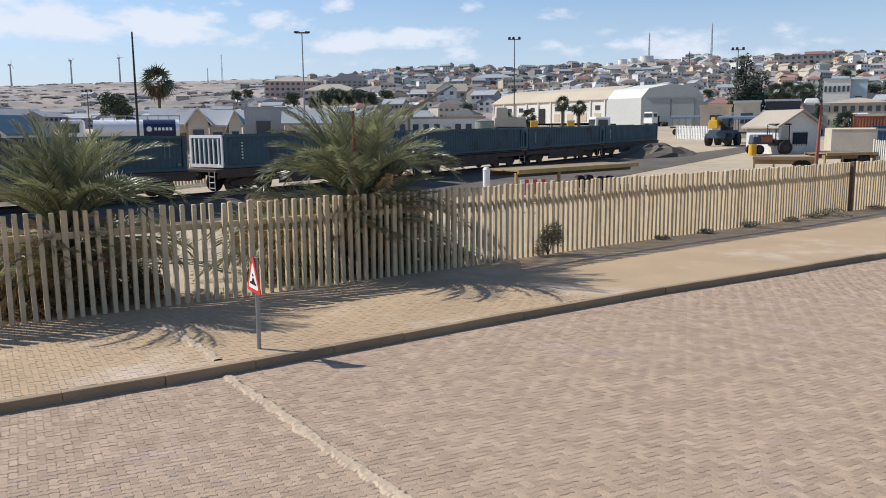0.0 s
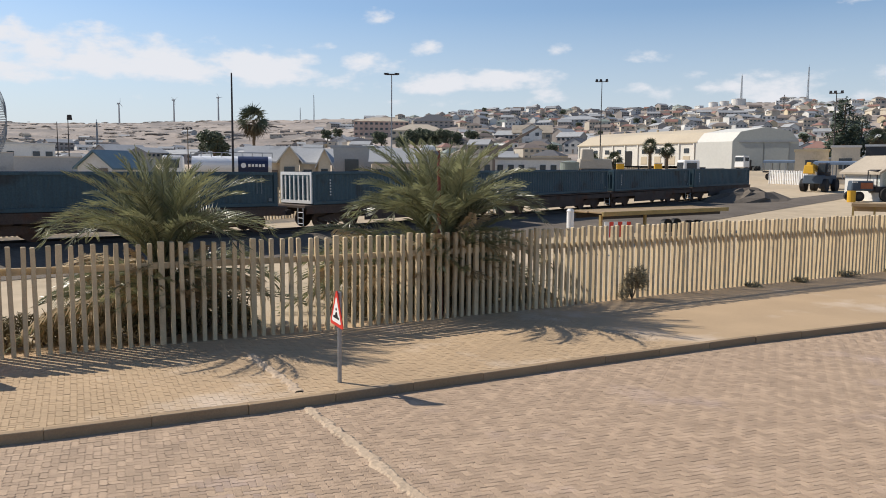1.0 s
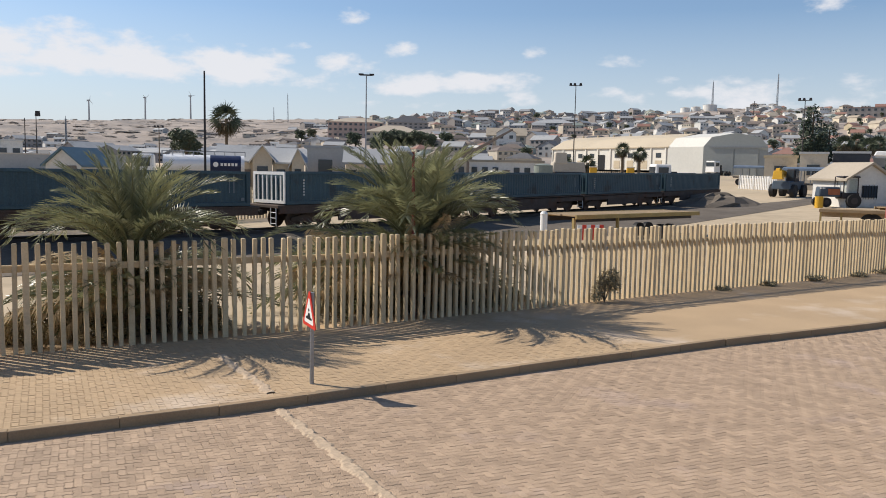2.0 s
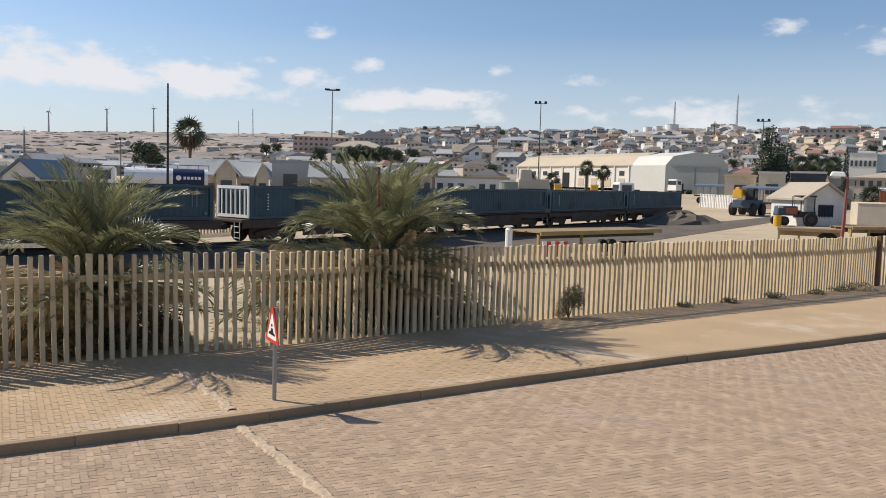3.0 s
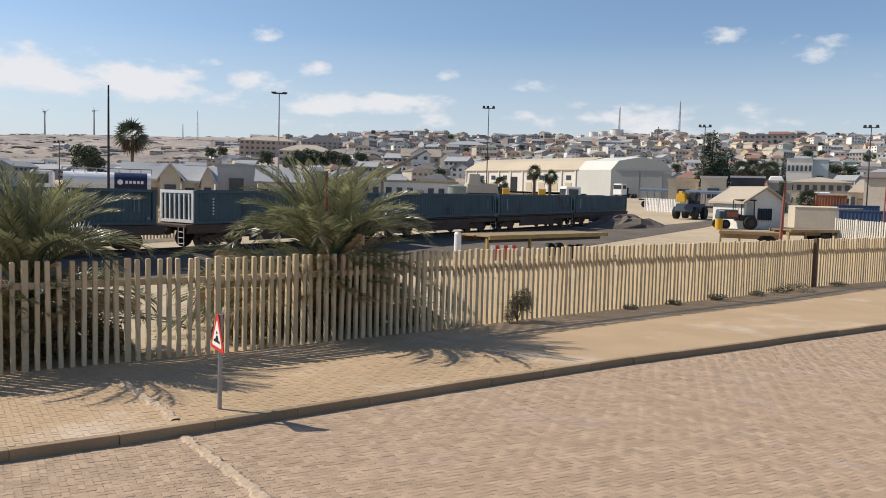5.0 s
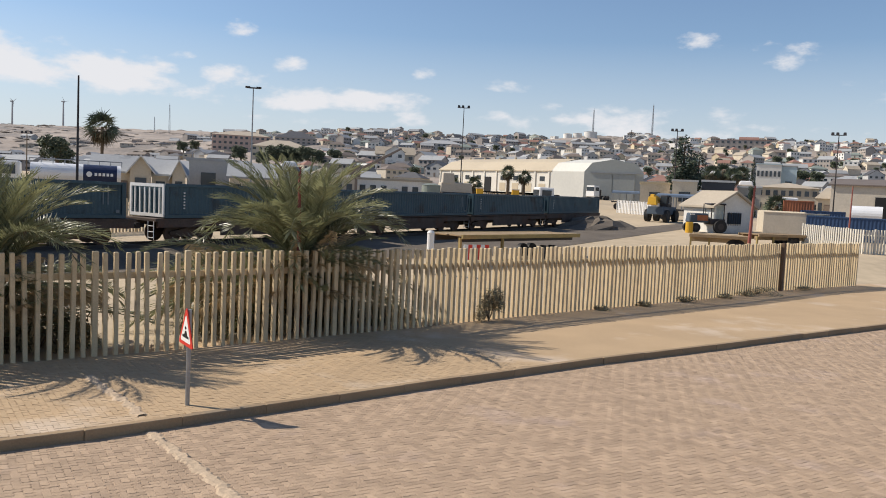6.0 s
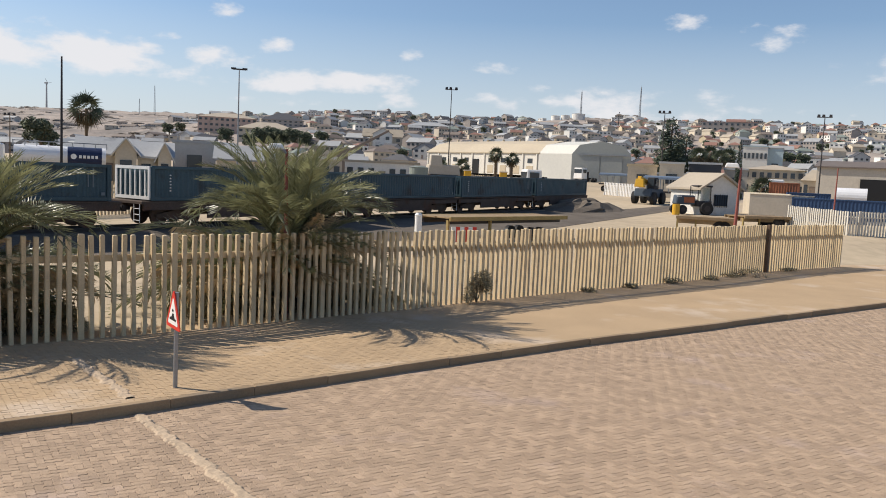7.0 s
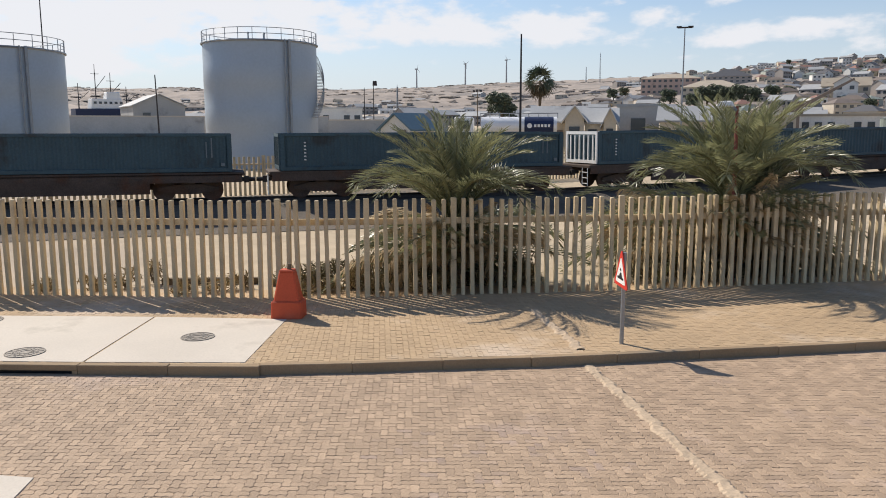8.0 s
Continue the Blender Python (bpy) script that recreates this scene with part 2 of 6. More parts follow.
# ---------- the plan: kerb and fence lines ----------
KERB = [(-60, -16.5), (-30, -1.4), (-16, 5.75), (-11.83, 7.85), (-9.1, 9.2), (-7.24, 10.4), (-4.4, 12.34), (-3.2, 13.25), (0.4, 16.0),
        (4.3, 18.85), (8.6, 21.7), (10.3, 22.9), (18.4, 28.3), (27, 34), (60, 55), (140, 105)]
FENCE = [(-34, 3.9), (-17.6, 11.1), (-11.2, 14.0), (-4.95, 18.43), (0.15, 22.5), (2.4, 24.5), (6.0, 27.5), (11.8, 32.1), (17.3, 37.0), (23.6, 41.4)]
PAVE_Z = 0.15


class Line:
    def __init__(self, pts):
        self.p = [Vector(q) for q in pts]
        self.s = [0.0]
        for a, b in zip(self.p, self.p[1:]):
            self.s.append(self.s[-1] + (b - a).length)

    def at(self, s):
        i = 0
        while i < len(self.p) - 2 and s > self.s[i + 1]:
            i += 1
        a, b = self.p[i], self.p[i + 1]
        d = (b - a).normalized()
        return a + d * (s - self.s[i]), d

    def side(self, x, y):
        """Distance from the line, positive beyond it."""
        best, sg = 1e9, 1
        q = Vector((x, y))
        for a, b in zip(self.p, self.p[1:]):
            d = b - a
            t = max(0, min(1, (q - a).dot(d) / d.dot(d)))
            e = q - a - d * t
            if e.length < best:
                best = e.length
                sg = 1 if d.x * (q.y - a.y) - d.y * (q.x - a.x) > 0 else -1
        return best * sg


kerb_line, fence_line = Line(KERB), Line(FENCE)
fence_long = Line([(-120, -34)] + FENCE + [(30, 43.5), (60, 60), (140, 112)])


def smooth01(t):
    t = max(0.0, min(1.0, t))
    return t * t * (3 - 2 * t)


RIDGE = [(-180, 1.0), (-100, 1.6), (-60, 2.45), (-47, 2.57), (-38, 2.6), (-30, 2.75), (-24, 3.05), (-14.8, 3.3), (-8, 3.75), (-2.8, 4.0), (4, 3.95), (9, 4.1),
         (12, 4.4), (16, 4.3), (20, 4.15), (23.5, 4.35), (31, 4.15), (45, 3.9), (70, 2.5), (110, 1.0), (180, 1.0)]
RIDGE_D = [(-180, 1600), (-30, 1500), (-16, 1250), (-8, 850), (60, 800), (180, 1500)]


def interp(tab, x):
    for (a, u), (b, v) in zip(tab, tab[1:]):
        if x <= b:
            return u + (v - u) * max(0, (x - a) / (b - a))
    return tab[-1][1]


def height(x, y):
    """The lie of the land: flat street, gently rising yard, hills with the town."""
    d = math.hypot(x, y)
    az = math.degrees(math.atan2(x, y))
    q = fence_long.side(x, y)
    if q < 0:
        return -0.12
    front = smooth01((120 - abs(az)) / 30)
    yard = 0.0245 * max(0.0, min(d, 200) - 16) * smooth01((q - 0.5) / 7) * front * smooth01((az + 75) / 30 + 0.35)
    z = 0.13 + yard
    rd = interp(RIDGE_D, az)
    start = 210 if az > -14 else (330 if az < -20 else 210 + (-14 - az) * 20)
    if d > start:
        u = (d - start) / (rd - start)
        zr = 4 + rd * math.tan(radians(interp(RIDGE, az)))
        if u <= 1:
            z += (zr - z) * (0.55 * u + 0.45 * smooth01(u))
        else:
            z += (zr - z) * (1 - 0.5 * smooth01((u - 1) / 0.8))
        k = smooth01(u * 3) * (1 if u < 1 else 1.0)
        z += k * (noise.fractal(Vector((x, y, 0)) * 0.011, 1.0, 2.0, 5) * rd * 0.0042)
    return z


# ---------- ground ----------
def build_ground():
    azs = []
    a = -180.0
    while a < 180:
        azs.append(a)
        a += 0.6 if -66 <= a <= 46 else 4.0
    rs, r = [], 3.0
    while r < 4300:
        rs.append(r)
        r *= 1.035 if r > 12 else 1.12
    verts, faces = [(0, 0, -0.12)], []
    for r in rs:
        for a in azs:
            x, y = r * math.sin(radians(a)), r * math.cos(radians(a))
            verts.append((x, y, height(x, y)))
    n = len(azs)
    for j in range(n):
        faces.append((0, 1 + (j + 1) % n, 1 + j))
    for i in range(len(rs) - 1):
        for j in range(n):
            k = (j + 1) % n
            p = 1 + i * n
            faces.append((p + j, p + k, p + n + k, p + n + j))
    me = bpy.data.meshes.new("ground")
    me.from_pydata(verts, [], faces)
    me.materials.append(M["ground"])
    me.materials.append(M["rock"])
    for p in me.polygons:
        p.use_smooth = True
        c = p.center
        if math.hypot(c.x, c.y) > 235 + 60 * noise.noise(Vector((c.x * 0.012, c.y * 0.012, 3.0))):
            p.material_index = 1
    tagged(new("ground", me), "pale sandy desert ground rising to rocky hills", "ground", kind="structure")


build_ground()


def ribbon(name, line_a, off_a, off_b, z, mat_, s0, s1, step, label, category):
    """A flat strip along a line between two sideways offsets."""
    bm = bmnew()
    prev = None
    s = s0
    while s <= s1:
        p, d = line_a.at(s)
        nrm = Vector((-d.y, d.x))
        a, b = p + nrm * off_a, p + nrm * off_b
        cur = (bm.verts.new((a.x, a.y, z)), bm.verts.new((b.x, b.y, z)))
        if prev:
            bm.faces.new((prev[0], cur[0], cur[1], prev[1]))
        prev = cur
        s += step
    return tagged(mesh_object(name, bm, mat_), label, category, kind="structure")


KL = kerb_line.s[-1]


def build_road():
    """From the kerb back past the viewer's feet."""
    bm = bmnew()
    prev = None
    for p in kerb_line.p:
        cur = (bm.verts.new((p.x, p.y + 0.05, -0.005)), bm.verts.new((p.x + 34, p.y - 52, -0.005)))
        if prev:
            bm.faces.new((prev[1], cur[1], cur[0], prev[0]))
        prev = cur
    return tagged(mesh_object("road", bm, M["road_bed"]), "brown clay-paved street with sandy joints", "road", kind="structure")


road = build_road()


def build_pavement():
    """Fills the strip between kerb and fence."""
    bm = bmnew()
    prev = None
    N = 160
    ext = fence_long
    for i in range(N + 1):
        p, d = kerb_line.at(KL * i / N)
        nrm = Vector((-d.y, d.x))
        t = 0.2
        while t < 40 and ext.side(p.x + nrm.x * t, p.y + nrm.y * t) < 0.7:
            t += 0.25
        a, b = p + nrm * 0.12, p + nrm * t
        cur = (bm.verts.new((a.x, a.y, PAVE_Z - 0.005)), bm.verts.new((b.x, b.y, PAVE_Z - 0.005)))
        if prev:
            bm.faces.new((prev[0], cur[0], cur[1], prev[1]))
        prev = cur
    return tagged(mesh_object("pavement", bm, M["pave_w"]), "sandy brick-paved sidewalk along the street", "pavement", kind="structure")


pavement = build_pavement()


def build_kerb():
    """Concrete kerb stones end to end, each a piece of its own."""
    kerb = thing("kerb", Matrix(), "weathered concrete kerb along the paved street", "kerb", kind="structure")
    bm = bmnew()
    box(bm, (0, 0, 0), (1.497, 0.15, 0.30), bevel=0.010)
    first = mesh_object("kerb_stone", bm, M["kerb"], kerb)
    # thin lintel stones over the mouth of the storm drain; a black panel paints its inner shade
    bm = bmnew()
    box(bm, (0, 0, 0.10), (1.497, 0.15, 0.10), bevel=0.010)
    box(bm, (0.70, 0, -0.05), (0.09, 0.14, 0.20))
    lintel = bpy.data.meshes.new("kerb_stone")
    bm.normal_update()
    bm.to_mesh(lintel)
    bm.free()
    lintel.materials.append(M["kerb"])
    s, i = kerb_line.s[1], 0
    rng = random.Random(4)
    while s < kerb_line.s[-2]:
        p, d = kerb_line.at(s + 0.75)
        inlet = -14.2 < p.x < -11.9
        ob = first if i == 0 else new("kerb_stone", lintel if inlet else first.data)
        ob.parent = kerb
        ob.matrix_basis = pose(p.x - d.y * 0.06, p.y + d.x * 0.06, 0.008 + rng.uniform(-0.006, 0.006), 0, rng.uniform(-0.3, 0.3), math.degrees(math.atan2(d.y, d.x)))
        if inlet:
            bm = bmnew()
            box(bm, (0, 0, 0), (1.49, 0.012, 0.13))
            throat = part("drain_throat", bm, M["black"], kerb, "black panel painting the shade in the mouth of a storm drain")
            throat.matrix_basis = ob.matrix_basis @ pose(0, 0.05, 0.0)
        s += 1.5
        i += 1
    return kerb


kerb = build_kerb()


# ---------- fence ----------
def build_fence():
    fence = thing("palisade_fence", Matrix(), "weathered cream concrete palisade fence beside the pavement", "fence")
    bm = bmnew()
    w, t, h = 0.047, 0.06, 2.30
    # a picket: upright with a sloping, chamfered head
    v = [bm.verts.new(q) for q in ((-w, -t, 0), (w, -t, 0), (w, t, 0), (-w, t, 0), (-w, -t, h - 0.004), (w, -t, h - 0.004), (w, t, h), (-w, t, h))]
    for f in ((3, 2, 1, 0), (4, 5, 6, 7), (0, 1, 5, 4), (1, 2, 6, 5), (2, 3, 7, 6), (3, 0, 4, 7)):
        bm.faces.new([v[i] for i in f])
    bmesh.ops.bevel(bm, geom=[e for e in bm.edges], offset=0.014, segments=1, affect='EDGES')
    proto = mesh_object("picket", bm, M["picket"], fence)
    bm = bmnew()
    box(bm, (0, 0, 1.165), (0.125, 0.125, 2.33), bevel=0.012)
    post_proto = mesh_object("fence_post", bm, M["picket"], fence)
    rng = random.Random(9)
    s, i, used_p, used_f = fence_line.s[1] - 13.5, 0, False, False
    end = fence_line.s[-1]
    while s < end:
        p, d = fence_line.at(s)
        yaw = math.degrees(math.atan2(d.y, d.x))
        m = pose(p.x, p.y, PAVE_Z - 0.06 + rng.uniform(-0.02, 0.015), rng.uniform(-0.8, 0.8), rng.uniform(-0.9, 0.9), yaw + rng.uniform(-2, 2))
        if i % 9 == 0:
            ob = post_proto if not used_f else new("fence_post", post_proto.data)
            used_f = True
            m = pose(p.x, p.y, PAVE_Z - 0.06, 0, 0, yaw)
            # the rail of this bay, behind the pickets
            q, d2 = fence_line.at(min(s + 9 * 0.2215, end))
            bm = bmnew()
            a, b = Vector((p.x, p.y, 0)), Vector((q.x, q.y, 0))
            dd = (b - a).normalized()
            nn = Vector((-dd.y, dd.x, 0))
            mm = Matrix.Translation((a + b) / 2 + nn * 0.085) @ Matrix.Rotation(math.atan2(dd.y, dd.x), 4, 'Z')
            box(bm, (0, 0, 0), ((b - a).length - 0.004, 0.075, 0.145), bevel=0.012)
            r = part("fence_rail", bm, M["picket"], fence)
            r.matrix_basis = Matrix.Translation((0, 0, 1.88)) @ mm
        else:
            ob = proto if not used_p else new("picket", proto.data)
            used_p = True
        ob.parent = fence
        ob.matrix_basis = m
        s += 0.2215
        i += 1
    bm = bmnew()
    box(bm, (0, 0, 1.16), (0.20, 0.14, 2.32), bevel=0.01)
    dark_post = part("fence_post", bm, M["rust_post"], fence, "dark brown rusty steel post")
    dark_post.matrix_basis = pose(17.38, 36.86, PAVE_Z - 0.05, 0, 0.6, 42)
    return fence


M["rust_post"] = material("rusty_brown_post", (0.13, 0.085, 0.055), 0.8, var=0.25, scale=3, fine=25, bump=0.2)
fence = build_fence()


# ---------- road sign ----------
def build_sign():
    base = Vector((-3.80, 13.62, PAVE_Z))
    sign = thing("road_sign", pose(base.x, base.y, base.z, 0, 0.6, -57), "red-bordered triangular warning sign on a grey post at the kerb", "road sign")
    bm = bmnew()
    rod(bm, (0, 0, -0.1), (0, 0, 1.66), 0.038, n=12)
    part("post", bm, M["steel"], sign, "grey galvanised post", smooth=False)

    def tri(side, y0, y1, z0, r=0.045):
        hgt = side * math.sqrt(3) / 2
        pts = []
        corners = [(-side / 2, z0), (side / 2, z0), (0, z0 + hgt)]
        cx, cz = 0, z0 + hgt / 3
        for k, (x, z) in enumerate(corners):
            ang0 = (210, 330, 90)[k]
            dx, dz = x - cx, z - cz
            L = math.hypot(dx, dz)
            ox, oz = x - dx / L * 2 * r, z - dz / L * 2 * r
            for a in (-60, -20, 20, 60):
                pts.append((ox + r * math.cos(radians(ang0 + a)), oz + r * math.sin(radians(ang0 + a))))
        b = bmnew()
        prism(b, pts, y0, y1)
        return b
    part("plate", tri(0.80, -0.058, -0.042, 1.04), M["sign_red"], sign, "red triangular plate")
    part("panel", tri(0.56, -0.0625, -0.0585, 1.105, 0.03), M["white"], sign, "white inner triangle")
    bm = bmnew()
    prism(bm, [(-0.17, 1.18), (0.17, 1.18), (0.17, 1.215), (0.10, 1.225), (0.05, 1.30), (-0.02, 1.30), (-0.07, 1.235), (-0.17, 1.215)], -0.066, -0.063)
    prism(bm, [(0.0, 1.32), (0.045, 1.35), (0.0, 1.385), (-0.05, 1.345)], -0.066, -0.063)
    part("symbol", bm, M["black"], sign, "black loose-stones symbol")
    return sign


build_sign()


# ---------- goods train ----------
# the side of the train that faces the street
TRACK = [(-72, -24), (-28, 17.6), (-20.5, 25.0), (-12.0, 33.3), (-5.0, 42.5), (1.8, 53.0), (8.5, 63.3), (15.8, 74.5), (40, 112)]
track = Line(TRACK)


def floor_z(x, y):
    """Height of the wagon floors along the slightly climbing track."""
    return 2.33 + 0.0109 * (math.hypot(x, y) - 33)


def build_container(pale=False, name="freight_container"):
    """Half-height forty-foot container with ribbed sides; x along, near side at y = 0, floor at z = 0."""
    L, W, H = 12.19, 2.44, 1.46
    c = thing(name, Matrix(), "dark teal half-height shipping container riding on a flat wagon", "container", "containers on the train")
    for nm, y0, sg in (("side_panel", 0.03, -1), ("side_panel", W - 0.03, 1)):
        bm = bmnew()
        n = 44
        prev = None
        for i in range(n * 4 + 1):
            u = i / (n * 4)
            x = 0.16 + u * (L - 0.32)
            y = y0 + (0.0, 0.0, -0.036 * -sg, -0.036 * -sg)[i % 4]
            cur = (bm.verts.new((x, y, 0.14)), bm.verts.new((x, y, H - 0.1)))
            if prev:
                bm.faces.new((prev[0], cur[0], cur[1], prev[1]))
            prev = cur
        part(nm, bm, M["container"], c)
    for z, hh in ((0.07, 0.16), (H - 0.05, 0.12)):
        for y in (0.0, W):
            bm = bmnew()
            box(bm, (L / 2, y, z), (L - 0.3, 0.09, hh), bevel=0.012)
            part("side_rail", bm, M["container"], c)
    for x in (0.09, L - 0.09):
        for y in (0.03, W - 0.03):
            bm = bmnew()
            box(bm, (x, y, H / 2), (0.18, 0.18, H + 0.02), bevel=0.015)
            part("corner_post", bm, M["container"], c)
    # one end: open rack of uprights in a pale frame; other end: plain
    bm = bmnew()
    for z in (0.10, H - 0.06):
        box(bm, (-0.03, W / 2, z), (0.07, W - 0.02, 0.14))
    for y in (0.06, W - 0.06):
        box(bm, (-0.03, y, H / 2), (0.07, 0.12, H - 0.26))
    part("end_frame", bm, M["white" if pale else "container"], c, "pale end frame" if pale else "")
    for k in range(6):
        bm = bmnew()
        box(bm, (-0.02, 0.35 + k * 0.348, H / 2), (0.05, 0.07, H - 0.30))
        part("end_bar", bm, M["white" if pale else "container"], c, "pale upright bar" if pale else "")
    for x in (0.14, L - 0.10):
        bm = bmnew()
        box(bm, (x, W / 2, H / 2), (0.04, W - 0.2, H - 0.1))
        part("end_wall", bm, M["container"], c)
    bm = bmnew()
    box(bm, (L / 2, W / 2, 0.06), (L - 0.2, W - 0.1, 0.06))
    part("floor_panel", bm, M["under"], c)
    # painted marks
    for k in range(6):
        bm = bmnew()
        box(bm, (0.98, -0.049, H - 0.36 - k * 0.135), (0.085, 0.006, 0.055))
        part("mark", bm, M["white"], c, "small white painted mark")
    for k, (x, z, sx, sz) in enumerate(((L - 0.75, 0.92, 0.05, 0.75), (L - 0.95, 0.85, 0.04, 0.6), (L - 0.35, 0.28, 0.14, 0.13))):
        bm = bmnew()
        box(bm, (x, -0.049, z), (sx, 0.006, sz))
        part("mark", bm, M["mark_grey"], c, "faded painted mark")
    return c


def build_wagon():
    L = 13.1
    w = thing("flat_wagon", Matrix(), "rusty dark flat railway wagon with two bogies", "railway wagon", "wagons of the train")
    bm = bmnew()
    box(bm, (L / 2 - 0.45, 1.22, -0.10), (L, 2.5, 0.14), bevel=0.02)
    part("deck", bm, M["under"], w)
    for y in (0.02, 2.42):
        bm = bmnew()
        box(bm, (L / 2 - 0.45, y, -0.26), (L - 0.2, 0.10, 0.32))
        # skirt added below the sill to darken the bright gap under the deck
        box(bm, (L / 2 - 0.45, y, -0.58), (L * 0.46, 0.08, 0.5))
        part("side_sill", bm, M["under"], w)
    for x0 in (1.7, L - 2.6):
        bogie = part("bogie", _bogie_frame(x0), M["under"], w)
        for dx in (-0.9, 0.9):
            for y in (0.55, 1.89):
                bm = bmnew()
                rod(bm, (x0 + dx, y - 0.06, -0.72), (x0 + dx, y + 0.06, -0.72), 0.43, n=20)
                rod(bm, (x0 + dx, y - 0.09, -0.72), (x0 + dx, y + 0.09, -0.72), 0.16, n=12)
                part("wheel", bm, M["under"], bogie)
    for x in (-0.55, L - 0.35):
        bm = bmnew()
        rod(bm, (x - 0.35, 1.22, -0.38), (x + 0.35, 1.22, -0.38), 0.09, n=8)
        box(bm, (x, 1.22, -0.38), (0.2, 0.3, 0.26))
        part("coupler", bm, M["dark"], w)
    bm = bmnew()
    for y in (0.05, 0.45):
        rod(bm, (-0.5, y, -0.15), (-0.5, y, -0.95), 0.018, n=5)
    for z in (-0.35, -0.6, -0.85):
        rod(bm, (-0.5, 0.05, z), (-0.5, 0.45, z), 0.018, n=5)
    part("ladder", bm, M["white"], w, "white painted steps")
    bm = bmnew()
    rod(bm, (5.0, 0.7, -0.55), (5.9, 0.7, -0.55), 0.2, n=12)
    part("air_tank", bm, M["under"], w)
    return w


def _bogie_frame(x0):
    bm = bmnew()
    for y in (0.38, 2.06):
        prism(bm, [(x0 - 1.15, -0.64), (x0 - 0.45, -0.50), (x0 + 0.45, -0.50), (x0 + 1.15, -0.64), (x0 + 1.15, -0.76), (x0 + 0.35, -0.88), (x0 - 0.35, -0.88), (x0 - 1.15, -0.76)], y - 0.05, y + 0.05)
    box(bm, (x0, 1.22, -0.55), (0.5, 1.7, 0.3))
    return bm


M["mark_grey"] = material("faded_mark", (0.16, 0.19, 0.21), 0.7, var=0.2, fine=30)


def build_train():
    # arc length at which a wagon's near corner stands
    s0 = 0.0
    while True:
        p, _ = track.at(s0)
        if math.degrees(math.atan2(p.x, p.y)) >= -17.5 and p.y > 0:
            break
        s0 += 0.05
    c0, w0 = build_container(), build_wagon()
    pale = build_container(True)
    pale["label"] = "dark teal half-height shipping container with a pale slatted end"
    first = True
    for k in range(-4, 4):
        s = s0 + (14.05 if k < 1 else 13.15) * k
        a, _ = track.at(s)
        b, _ = track.at(s + 12.19)
        za, zb = floor_z(a.x, a.y), floor_z(b.x, b.y)
        d = b - a
        m = pose(a.x, a.y, za, 0, -math.degrees(math.atan2(zb - za, d.length)), math.degrees(math.atan2(d.y, d.x)))
        if first:
            c0.matrix_basis, w0.matrix_basis = m, m
            first = False
        elif k == 0:
            pale.matrix_basis = m
            copy_thing(w0, m)
        else:
            copy_thing(c0, m)
            copy_thing(w0, m)


build_train()


def build_track():
    """Ballast bed and two rails under the train."""
    bm = bmnew()
    rails = (bmnew(), bmnew())
    prev, prevr = None, [None, None]
    s, smax = 5.0, track.s[-1]
    while s < smax:
        p, d = track.at(s)
        nrm = Vector((-d.y, d.x))
        z = floor_z(p.x, p.y) - 1.155
        ring = []
        for off, dz in ((-4.4, -0.95), (-2.6, -0.45), (-0.5, -0.14), (2.95, -0.14), (4.4, -0.9)):
            if off < -1 and p.y > 40:
                off -= 3.5 * min(1.0, (p.y - 40) / 6)          # the dark bed spreads wider into the yard here
            q = p + nrm * off
            ring.append(bm.verts.new((q.x, q.y, height(q.x, q.y) + (0.09 if dz > -0.6 else 0.02) if off < -1 else z + dz)))
        if prev:
            for i in range(4):
                bm.faces.new((prev[i], ring[i], ring[i + 1], prev[i + 1]))
        prev = ring
        for k, off in enumerate((0.55, 1.89)):
            rg = []
            for ox, dz in ((-0.04, -0.14), (-0.035, 0.0), (0.035, 0.0), (0.04, -0.14)):
                q = p + nrm * (off + ox)
                rg.append(rails[k].verts.new((q.x, q.y, z + dz)))
            if prevr[k]:
                for i in range(3):
                    rails[k].faces.new((prevr[k][i], rg[i], rg[i + 1], prevr[k][i + 1]))
            prevr[k] = rg
        s += 1.5
    tagged(mesh_object("ballast", bm, M["ballast"]), "dark gravel bed under the railway track", "ballast", kind="structure")
    rt = thing("railway_track", Matrix(), "worn steel rails on a gravel bed", "railway track", kind="structure")
    for r in rails:
        part("rail", r, M["dark"], rt)


M["ballast"] = material("ballast", (0.13, 0.108, 0.085), 0.95, var=0.35, scale=0.6, fine=9, bump=0.8, world_space=True)
build_track()


